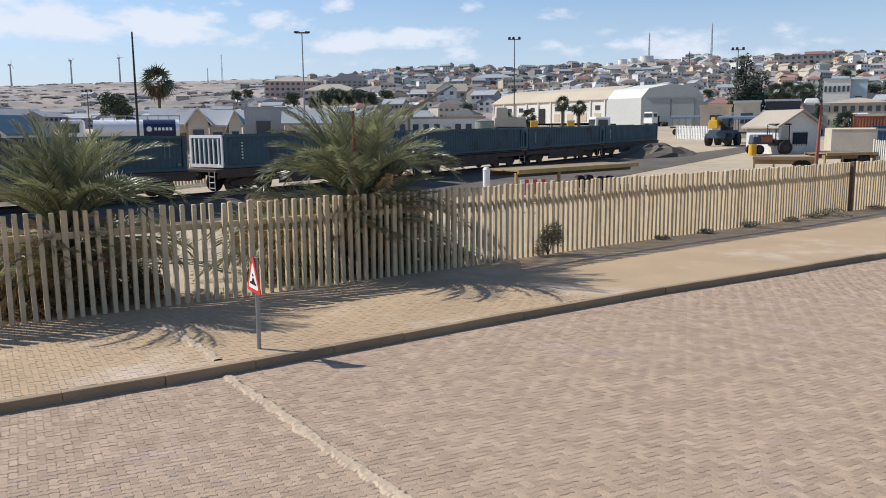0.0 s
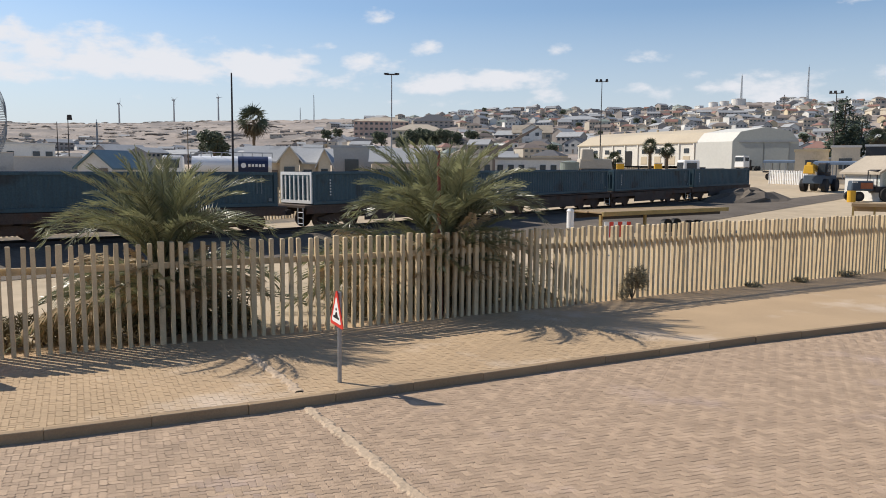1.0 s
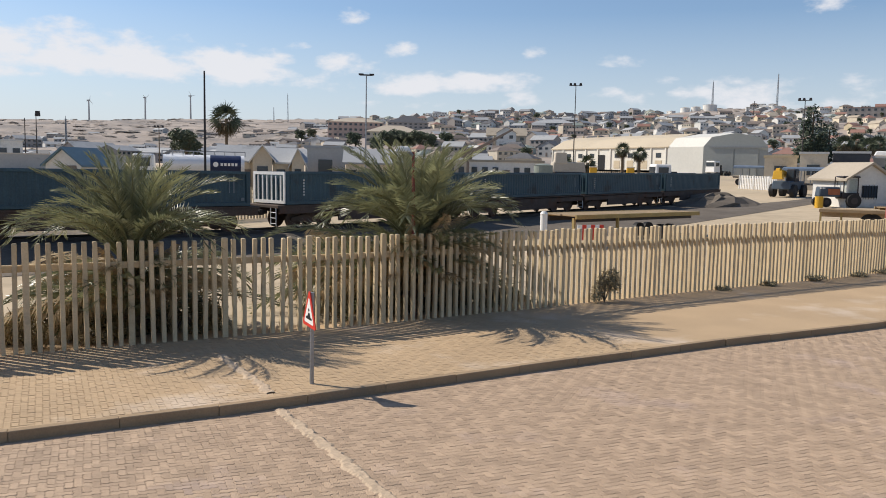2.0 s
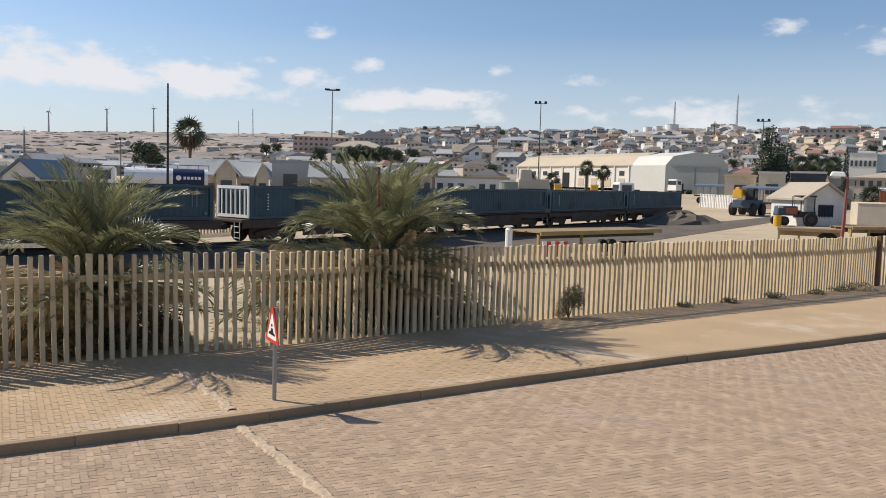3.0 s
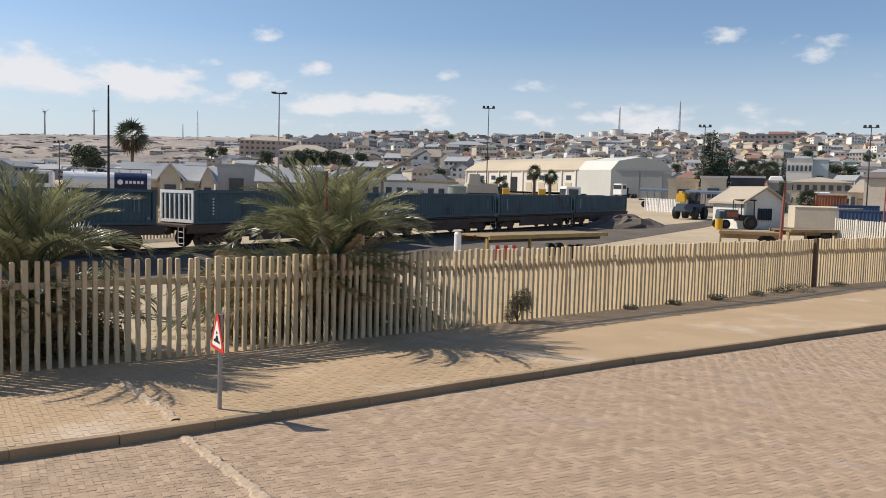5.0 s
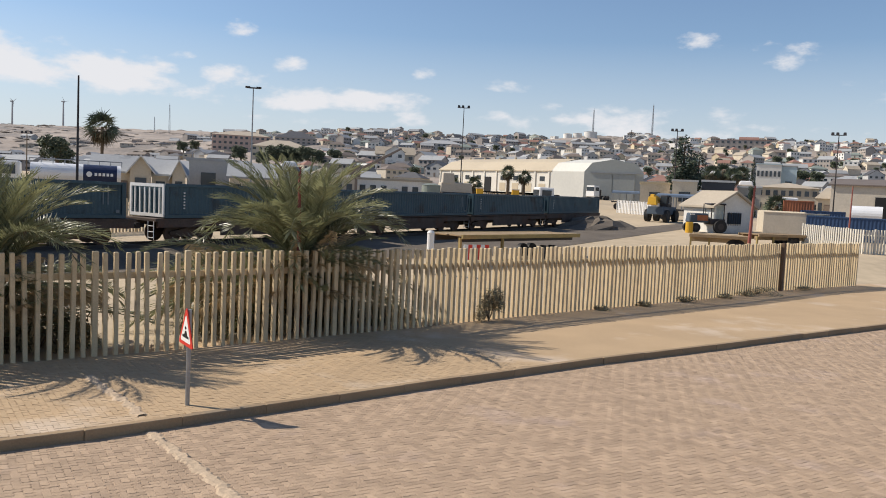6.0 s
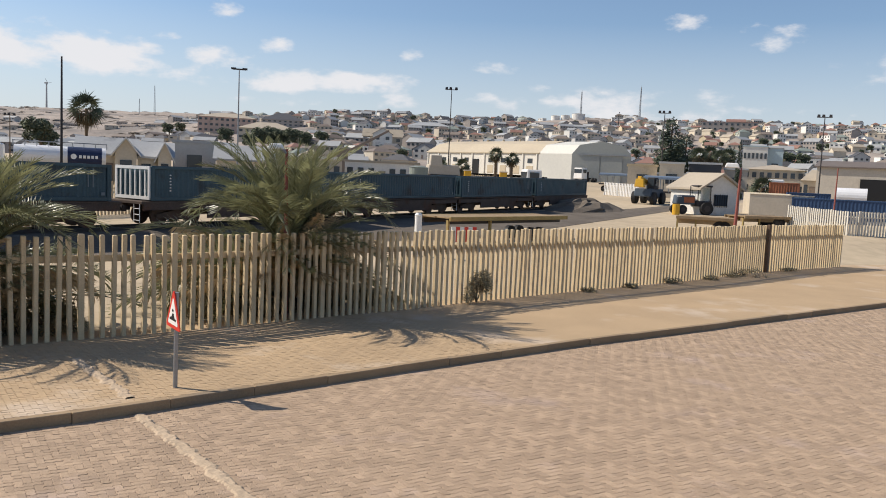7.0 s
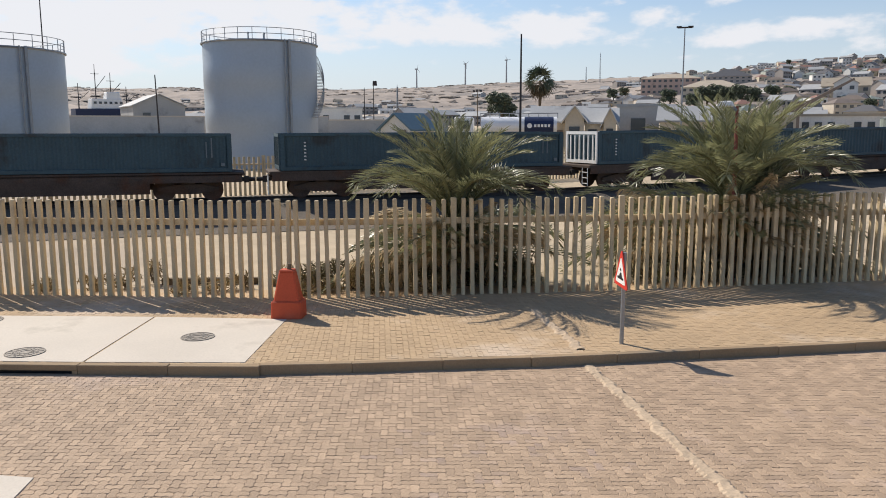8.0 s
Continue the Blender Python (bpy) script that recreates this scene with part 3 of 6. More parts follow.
# ---------- date palms ----------
def frond_mesh(name, length, bend, seed, dry=False):
    """A pinnate frond: midrib leaving along +x and bending down by so many degrees, two ranks of narrow leaflets."""
    rng = random.Random(seed)
    bm = bmnew()
    n = 16
    pts = [Vector((0, 0, 0))]
    for i in range(n):
        a = -radians(bend) * ((i + 0.5) / n) ** 1.35
        sway = 0.10 * math.sin(seed * 1.7 + 2.2 * i / n)
        pts.append(pts[-1] + Vector((math.cos(a), sway * math.cos(a), math.sin(a))).normalized() * length / n)
    for i in range(n):
        r0, r1 = 0.030 * (1 - i / n) + 0.005, 0.030 * (1 - (i + 1) / n) + 0.005
        rod(bm, pts[i], pts[i + 1], r0, r1, n=4, caps=False)
    m = 54
    for k in range(m):
        u = 0.13 + 0.865 * k / (m - 1) + rng.uniform(-0.004, 0.004)
        i = min(n - 1, int(u * n))
        p = pts[i].lerp(pts[i + 1], u * n - i)
        d = (pts[i + 1] - pts[i]).normalized()
        side0 = Vector((-d.y, d.x, 0)).normalized()
        up = side0.cross(d) * -1
        full = min(1.0, 0.30 + (u - 0.13) * 3.2) * (1.0 - 0.50 * max(0.0, (u - 0.55) / 0.45) ** 1.4)
        ll = 0.175 * length * full
        for sg in (-1, 1):
            lift = rng.uniform(0.15, 0.75) if not dry else rng.uniform(-0.8, 0.1)
            v = (d * (0.45 + 0.75 * u) + side0 * sg * rng.uniform(0.75, 1.0) + up * lift).normalized()
            span = ll * rng.uniform(0.82, 1.1)
            droop = Vector((0, 0, -span * (rng.uniform(0.05, 0.28) if not dry else rng.uniform(0.3, 0.7))))
            mid = p + v * span * 0.5
            tip = p + v * span + droop
            wd = (d * 0.8 + up * 0.5).normalized() * 0.0075 * length
            bm.faces.new([bm.verts.new(q) for q in (p, mid + wd, tip, mid - wd)])
    me_ob = bpy.data.meshes.new(name)
    bm.normal_update()
    bm.to_mesh(me_ob)
    bm.free()
    me_ob.materials.append(M["frond_dry"] if dry else M["frond"])
    return me_ob


BENDS = (16, 34, 54, 74, 96)
FRONDS = [[frond_mesh("frond", 3.2, b, 11 * k + q) for q in (1, 2)] for k, b in enumerate(BENDS)]
FRONDS_DRY = [frond_mesh("dry_frond", 2.8, b, 60 + k, True) for k, b in enumerate((40, 75, 105))]
STREET_SIDE = -53.0               # bearing of the street from the palms, degrees from +x


def build_palm(loc, crown_z, reach, count, seed, label, low, base, skirt=1.0):
    rng = random.Random(seed)
    z0 = height(loc[0], loc[1])
    palm = thing("date_palm", pose(loc[0], loc[1], z0), label, "palm tree")
    bm = bmnew()
    hh = crown_z - z0
    seg = 9
    for i in range(seg):
        a, b = hh * i / seg, hh * (i + 1) / seg
        rod(bm, (0, 0, a - 0.02), (0, 0, b), 0.24, 0.33, n=11)
    part("trunk", bm, M["trunk"], palm, "rough trunk of old leaf bases")

    def leaf(mesh, az, pitch, z, sc, roll, label_=""):
        ob = new(mesh.name.split(".")[0], mesh)
        ob.parent = palm
        ob.matrix_basis = pose(0, 0, z, 0, 0, az) @ pose(0.12, 0, 0, roll, -pitch, 0) @ Matrix.Diagonal((sc, sc, sc, 1))
        if label_:
            ob["label"] = label_

    for i in range(count):
        u = (i + 0.5) / count
        az = i * 137.5 + rng.uniform(-16, 16)
        pitch = 90 - 40 * u ** 1.1 + rng.uniform(-6, 6)
        to_street = math.cos(radians(az - STREET_SIDE))
        if to_street > 0.15:
            pitch = max(pitch, 52 + rng.uniform(0, 12))      # those leaning out clear the fence
        k = min(4, max(0, int(u * 5.6 + rng.uniform(-0.5, 0.9))))
        sc = reach / 3.2 * rng.uniform(0.88, 1.08) * (0.76 + 0.24 * min(1, u / 0.6))
        leaf(FRONDS[k][i % 2], az, pitch, hh + 0.15 * (1 - u), sc, rng.uniform(-30, 30))
    # low fronds round the trunk, green and dry, down to the sand
    for i in range(base):
        az = i * 137.5 + rng.uniform(-20, 20)
        to_street = math.cos(radians(az - STREET_SIDE))
        pitch, sc = rng.uniform(-4, 34), reach / 3.2 * rng.uniform(0.75, 1.2) * skirt
        if to_street > 0.1:
            pitch, sc = rng.uniform(46, 66), sc * 0.55
        mesh = FRONDS_DRY[i % 2] if i % 5 < 2 else FRONDS[2 + i % 3][i % 2]
        leaf(mesh, az, pitch, hh * rng.uniform(0.18, 0.85), sc, rng.uniform(-50, 50))
    for i in range(low):
        az = i * 360 / low + rng.uniform(-12, 12)
        to_street = math.cos(radians(az - STREET_SIDE))
        sc = reach / 3.2 * rng.uniform(0.5, 0.8) * (0.42 if to_street > 0.1 else 1.0)
        leaf(FRONDS_DRY[i % 3], az, rng.uniform(-45, 0), hh - rng.uniform(0.05, 0.7), sc, rng.uniform(-30, 30), "dry brown hanging frond")
    return palm


build_palm((-8.9, 16.85), 1.75, 2.85, 56, 3, "bushy green date palm growing behind the palisade fence", 40, 120)
build_palm((-3.10, 21.48), 1.85, 3.4, 66, 5, "large green date palm beside a red lamp post behind the fence", 50, 180, 1.15)


# ---------- storage tanks ----------
def build_tank(az, dist, rad, top, label, stair=-1):
    p = polar(az, dist)
    z0 = height(p.x, p.y) - 0.3
    t = thing("storage_tank", pose(p.x, p.y, z0, 0, 0, -az), label, "storage tank", "fuel tanks behind the railway")
    hh = top - z0
    bm = bmnew()
    N, courses = 72, 6
    rings = []
    for c in range(courses + 1):
        for e in ((0.0, 0.014) if 0 < c < courses else (0.0,)):
            z = hh * c / courses + e
            rr = rad + (0.004 if (c + (e > 0)) % 2 else 0.0)
            rings.append([bm.verts.new((rr * math.cos(2 * math.pi * i / N), rr * math.sin(2 * math.pi * i / N), z)) for i in range(N)])
    for a, b in zip(rings, rings[1:]):
        for i in range(N):
            bm.faces.new((a[i], a[(i + 1) % N], b[(i + 1) % N], b[i]))
    part("shell", bm, M["silver"], t, "pale grey riveted steel shell", smooth=True)
    bm = bmnew()
    c = bm.verts.new((0, 0, hh + rad * 0.09))
    ring = [bm.verts.new(((rad + 0.05) * math.cos(2 * math.pi * i / N), (rad + 0.05) * math.sin(2 * math.pi * i / N), hh)) for i in range(N)]
    for i in range(N):
        bm.faces.new((ring[i], ring[(i + 1) % N], c))
    part("roof", bm, M["silver"], t, "shallow conical roof")
    np_ = 26
    for i in range(np_):
        a = 2 * math.pi * i / np_
        bm = bmnew()
        x, y = (rad + 0.02) * math.cos(a), (rad + 0.02) * math.sin(a)
        rod(bm, (x, y, hh), (x, y, hh + 0.85), 0.024, n=5)
        part("rail_post", bm, M["steel"], t)
    for z in (hh + 0.45, hh + 0.85):
        bm = bmnew()
        for i in range(48):
            a, b = 2 * math.pi * i / 48, 2 * math.pi * (i + 1) / 48
            rod(bm, ((rad + 0.02) * math.cos(a), (rad + 0.02) * math.sin(a), z), ((rad + 0.02) * math.cos(b), (rad + 0.02) * math.sin(b), z), 0.024, n=5, caps=False)
        part("guard_rail", bm, M["steel"], t)
    # rim, pipes on the shell
    bm = bmnew()
    for i in range(N):
        a, b = 2 * math.pi * i / N, 2 * math.pi * (i + 1) / N
        rod(bm, ((rad + 0.07) * math.cos(a), (rad + 0.07) * math.sin(a), hh), ((rad + 0.07) * math.cos(b), (rad + 0.07) * math.sin(b), hh), 0.07, n=5, caps=False)
    part("rim", bm, M["steel"], t)
    for ang, rr in ((-62, 0.10), (-66.5, 0.05)):
        bm = bmnew()
        x, y = (rad + 0.15) * math.cos(radians(ang)), (rad + 0.15) * math.sin(radians(ang))
        rod(bm, (x, y, 0), (x, y, hh + 0.1), rr, n=8)
        part("pipe", bm, M["steel"], t, "vertical pipe on the shell")
    if stair > 0:
        # spiral stair climbing the side
        bm = bmnew()
        for i in range(46):
            f = i / 45
            a = radians(-30 + 75 * f)
            z = hh * (0.42 + 0.58 * f)
            x, y = math.cos(a), math.sin(a)
            mm = Matrix.Translation((x * (rad + 0.28), y * (rad + 0.28), z)) @ Matrix.Rotation(a, 4, 'Z')
            box(bm, (0, 0, 0), (0.5, 0.24, 0.035), mm)
            rod(bm, (x * (rad + 0.52), y * (rad + 0.52), z), (x * (rad + 0.52), y * (rad + 0.52), z + 1.0), 0.018, n=4)
        part("spiral_stair", bm, M["steel"], t, "spiral stair with handrail")
        bm = bmnew()
        for i in range(45):
            f, g = i / 45, (i + 1) / 45
            for dz in (0.5, 1.0):
                pts = [((rad + 0.52) * math.cos(radians(-30 + 75 * h)), (rad + 0.52) * math.sin(radians(-30 + 75 * h)), hh * (0.42 + 0.58 * h) + dz) for h in (f, g)]
                rod(bm, pts[0], pts[1], 0.02, n=4, caps=False)
        part("stair_rail", bm, M["steel"], t)
    # roof fittings
    for x, y, r_ in ((0.3, -rad * 0.5, 0.07), (-0.8, -rad * 0.55, 0.05)):
        bm = bmnew()
        rod(bm, (x, y, hh), (x, y, hh + 0.6), r_, n=8)
        rod(bm, (x, y, hh + 0.6), (x, y, hh + 0.72), r_ * 2, r_ * 0.6, n=10)
        part("vent", bm, M["steel"], t)
    return t


D_TANK = 62.0
build_tank(-41.1, D_TANK, D_TANK * math.sin(radians(3.83)), 4 + (D_TANK - 4) * math.tan(radians(6.0)), "large pale grey cylindrical fuel tank with a railed roof", 1)
build_tank(-58.0, D_TANK, D_TANK * math.sin(radians(4.6)), 4 + (D_TANK - 4) * math.tan(radians(4.98)), "pale grey cylindrical fuel tank with roof railing")


# ---------- long hall and hangar ----------
def build_hall():
    """Long white-walled hall, eaves facing the street, then the arched hangar at its end."""
    a, b = polar(1.5, 228), polar(9.55, 195)
    d = (b - a).normalized()
    z0 = height(a.x, a.y) - 0.4
    L = (b - a).length
    yaw = math.degrees(math.atan2(d.y, d.x))
    h = thing("warehouse", pose(a.x, a.y, z0, 0, 0, yaw), "long white warehouse with a beige sheet roof", "warehouse")
    ev, rg, W = 5.5, 8.7, 17.0
    bm = bmnew()
    prism(bm, [(0, 0), (0, ev), (W * 0.25, rg - 1.0), (W / 2, rg), (W * 0.75, rg - 1.0), (W, ev), (W, 0)], 0, L, Matrix(((0, 1, 0, 0), (1, 0, 0, 0), (0, 0, 1, 0), (0, 0, 0, 1))))
    bmesh.ops.recalc_face_normals(bm, faces=bm.faces)
    part("wall", bm, M["hall_wall"], h, "white plastered wall")
    bm = bmnew()
    prism(bm, [(-0.35, ev - 0.1), (W * 0.25, rg - 0.9), (W / 2, rg + 0.12), (W * 0.75, rg - 0.9), (W + 0.35, ev - 0.1), (W + 0.35, ev + 0.1), (W * 0.75, rg - 0.7), (W / 2, rg + 0.3), (W * 0.25, rg - 0.7), (-0.35, ev + 0.1)], -0.3, L, Matrix(((0, 1, 0, 0), (1, 0, 0, 0), (0, 0, 1, 0), (0, 0, 0, 1))))
    bmesh.ops.recalc_face_normals(bm, faces=bm.faces)
    part("roof", bm, M["hall_roof"], h, "beige sheet roof")
    n = 9
    for i in range(n + 1):
        bm = bmnew()
        box(bm, (L * i / n * 0.97 + 0.3, -0.12, ev / 2), (0.4, 0.25, ev))
        part("pilaster", bm, M["hall_wall"], h)
    for i in range(n):
        x = L * (i + 0.5) / n * 0.97 + 0.3
        if i == 4:
            # no hole is cut: a black panel paints the shade inside the doorway
            bm = bmnew()
            box(bm, (x - 1, -0.06, 1.9), (2.4, 0.2, 3.8))
            part("doorway", bm, M["black"], h, "open doorway, its shaded inside drawn as a black panel")
        else:
            bm = bmnew()
            box(bm, (x, -0.03, 3.6), (1.6, 0.12, 1.1))
            part("window", bm, M["pane"], h)
            bm = bmnew()
            box(bm, (x, -0.03, 1.35), (2.2, 0.1, 2.0))
            part("shutter", bm, M["hall_roof"], h, "beige closed shutter")
    for i in range(7):
        bm = bmnew()
        rod(bm, (L * (i + 0.5) / 7, W / 2, rg + 0.2), (L * (i + 0.5) / 7, W / 2, rg + 0.75), 0.28, 0.34, n=10)
        part("roof_vent", bm, M["hall_roof"], h)

    # hangar
    fl, fr = polar(11.78, 188), polar(15.88, 186)
    bl = polar(9.45, 195)
    side = bl - fl
    wv = fr - fl
    z1 = height(fl.x, fl.y) - 0.3
    yaw = math.degrees(math.atan2(wv.y, wv.x))
    g = thing("hangar", pose(fl.x, fl.y, z1, 0, 0, yaw), "pale sheet-metal hangar with sliding doors on a front coloured shade-grey", "hangar")
    Wd = wv.length
    ang = math.atan2(side.y, side.x) - math.atan2(wv.y, wv.x)
    sx, sy = side.length * math.cos(ang), side.length * math.sin(ang)
    prof = [(0, 0), (0, 6.6), (1.7, 8.7), (Wd * 0.5, 9.6), (Wd - 1.7, 8.7), (Wd, 6.6), (Wd, 0)]
    bm = bmnew()
    f = [bm.verts.new((x, 0, z)) for x, z in prof]
    k = [bm.verts.new((x + sx, sy, z)) for x, z in prof]
    for i in range(len(prof) - 1):
        bm.faces.new((f[i], f[i + 1], k[i + 1], k[i]))
    bm.faces.new(k)
    bmesh.ops.recalc_face_normals(bm, faces=bm.faces)
    part("skin", bm, M["hangar_skin"], g, "pale ribbed metal skin")
    # front and doors take the shade-grey, darker than the skin
    bm = bmnew()
    prism(bm, [(x, z) for x, z in prof], -0.02, 0.2)
    bmesh.ops.recalc_face_normals(bm, faces=bm.faces)
    part("front", bm, M["hangar_shade"], g, "metal front, its shade put into a grey colour")
    for x0, x1 in ((0.12, 0.48), (0.5, 0.86)):
        bm = bmnew()
        box(bm, (Wd * (x0 + x1) / 2, -0.12, 3.2), (Wd * (x1 - x0), 0.12, 6.4))
        part("sliding_door", bm, M["hangar_shade"], g)
    bm = bmnew()
    box(bm, (Wd * 0.55, -0.25, 6.5), (Wd * 0.9, 0.25, 0.25))
    part("door_track", bm, M["steel"], g)


M["pane"] = material("window_glass_dark", (0.035, 0.045, 0.055), 0.12, var=0.2, scale=0.7, bump=0.0, rnd=0.3, spec=0.6)
build_hall()


# ---------- trees ----------
def leaf_cloud(bm, lobes, count, size, rng, flat=0.6, slim=0.5):
    """Many small leaf blades spread through several lobes (centre, radii)."""
    weights = [l[1][0] * l[1][1] * l[1][2] for l in lobes]
    for _ in range(count):
        c, r = rng.choices(lobes, weights)[0]
        while True:
            v = Vector((rng.uniform(-1, 1), rng.uniform(-1, 1), rng.uniform(-1, 1)))
            if 0.25 < v.length < 1:
                break
        p = Vector((c[0] + v.x * r[0], c[1] + v.y * r[1], c[2] + v.z * r[2]))
        a = Vector((rng.gauss(0, 1), rng.gauss(0, 1), rng.gauss(0, flat))).normalized()
        b = a.orthogonal().normalized()
        s = size * rng.uniform(0.6, 1.4)
        q = [bm.verts.new(p + a * s), bm.verts.new(p + b * s * slim), bm.verts.new(p - a * s), bm.verts.new(p - b * s * slim)]
        bm.faces.new(q)


def build_tree(kind_, m, label):
    rng = random.Random(len(kind_) * 7)
    t = thing("tree", m, label, "tree", "trees in the town")
    bm = bmnew()
    if kind_ == "conifer":
        hgt = 13.0
        rod(bm, (0, 0, -1), (0, 0, hgt * 0.9), 0.4, 0.08, n=8)
        lobes = []
        for i in range(16):
            f = i / 15
            r = 3.6 * (1 - f) ** 0.75 + 0.5
            for k in range(4):
                a = rng.uniform(0, 6.28)
                rr = r * rng.uniform(0.3, 0.75)
                lobes.append(((rr * math.cos(a), rr * math.sin(a), 1.4 + f * (hgt - 1.8)), (r * 0.42, r * 0.42, 0.75)))
        part("trunk", bm, M["trunk"], t)
        bm = bmnew()
        leaf_cloud(bm, lobes, 5200, 0.26, rng)
        part("crown", bm, M["conifer"], t, "dark feathery crown")
    else:
        rod(bm, (0, 0, -1), (0.1, 0, 1.9), 0.28, 0.2, n=8)
        for k in range(5):
            a = k * 1.3
            rod(bm, (0.1, 0, 1.8), (1.3 * math.cos(a), 1.3 * math.sin(a), 3.2 + 0.3 * (k % 3)), 0.13, 0.05, n=6)
        part("trunk", bm, M["trunk"], t)
        lobes = [((rng.uniform(-1.7, 1.7), rng.uniform(-1.7, 1.7), rng.uniform(2.3, 4.4)), (rng.uniform(0.8, 1.4), rng.uniform(0.8, 1.4), rng.uniform(0.6, 1.0))) for _ in range(12)]
        bm = bmnew()
        leaf_cloud(bm, lobes, 1700, 0.24, rng)
        part("crown", bm, M["leaf"], t, "dense dark green crown")
    return t


M["conifer"] = material("conifer_leaf", (0.060, 0.078, 0.050), 0.8, var=0.3, scale=0.7, fine=4, bump=0, island=0.35)
M["leaf"] = material("shrub_leaf", (0.095, 0.11, 0.065), 0.8, var=0.3, scale=0.7, fine=4, bump=0, island=0.35)
M["palm_skirt"] = material("dead_palm_skirt", (0.13, 0.10, 0.06), 0.9, var=0.3, scale=3, fine=20, bump=0, island=0.3)
M["scrub"] = material("dusty_scrub", (0.15, 0.125, 0.065), 0.9, var=0.3, scale=3, fine=20, bump=0, island=0.4)
M["weed"] = material("dry_weed", (0.30, 0.24, 0.135), 0.9, var=0.3, scale=3, fine=20, bump=0, island=0.4)


def on_ground(az, dist, dz=0.0):
    p = polar(az, dist)
    return Vector((p.x, p.y, height(p.x, p.y) + dz))


def build_fan_palm(m, hgt, label, head=1.0):
    """Tall palm: slim trunk, round head of stiff fan leaves, skirt of dead ones."""
    rng = random.Random(int(hgt * 10))
    t = thing("fan_palm", m, label, "palm tree", "tall palms")
    bm = bmnew()
    for i in range(8):
        a, b = hgt * i / 8, hgt * (i + 1) / 8
        rod(bm, (0, 0, a - 0.05), (0, 0, b), 0.30 - 0.012 * i, 0.34 - 0.012 * i, n=9)
    part("trunk", bm, M["trunk"], t)
    for nm, n, lo, hi, mt in (("leaf_head", 40, -35, 85, "leaf"), ("leaf_skirt", 26, -80, -35, "palm_skirt")):
        bm = bmnew()
        for i in range(n):
            az, el = radians(i * 137.5), radians(rng.uniform(lo, hi))
            d = Vector((math.cos(az) * math.cos(el), math.sin(az) * math.cos(el), math.sin(el)))
            c = Vector((0, 0, hgt)) + d * rng.uniform(0.5, 0.8) * head
            side = d.orthogonal().normalized()
            up = d.cross(side)
            for k in range(9):
                a = radians(-70 + 17.5 * k)
                v = d * math.cos(a) + side * math.sin(a) + up * rng.uniform(-0.2, 0.2)
                tip = c + v * rng.uniform(0.7, 1.35) * head + Vector((0, 0, -0.25 * head))
                w = (side * math.cos(a) - d * math.sin(a)) * 0.06 * head
                mid = c + v * 0.5 * head
                bm.faces.new([bm.verts.new(q) for q in (c, mid + w, tip, mid - w)])
        part(nm, bm, M[mt], t)
    return t


# ---------- buildings ----------
WALLS = dict(
    w_white=(0.68, 0.66, 0.61), w_cream=(0.56, 0.49, 0.38), w_tan=(0.48, 0.425, 0.345), w_grey=(0.42, 0.415, 0.40), w_pink=(0.58, 0.42, 0.34), w_brown=(0.36, 0.32, 0.285),
    w_blue=(0.40, 0.50, 0.54), w_yellow=(0.55, 0.46, 0.31), w_green=(0.42, 0.44, 0.38), r_red=(0.27, 0.15, 0.115), r_dark=(0.085, 0.085, 0.09), r_grey=(0.33, 0.335, 0.335), r_white=(0.60, 0.59, 0.56),
    r_brown=(0.19, 0.155, 0.13), r_green=(0.22, 0.25, 0.22), r_tan=(0.40, 0.34, 0.26), r_blue=(0.09, 0.15, 0.19))
for k_, v_ in WALLS.items():
    M[k_] = material(k_ + "_paint", v_, 0.85 if k_[0] == "w" else 0.65, var=0.12, scale=0.4, fine=5, bump=0.1, rnd=0.12, col2=tuple(c * 0.72 for c in v_), patch=0.03, patch_scale=0.35)


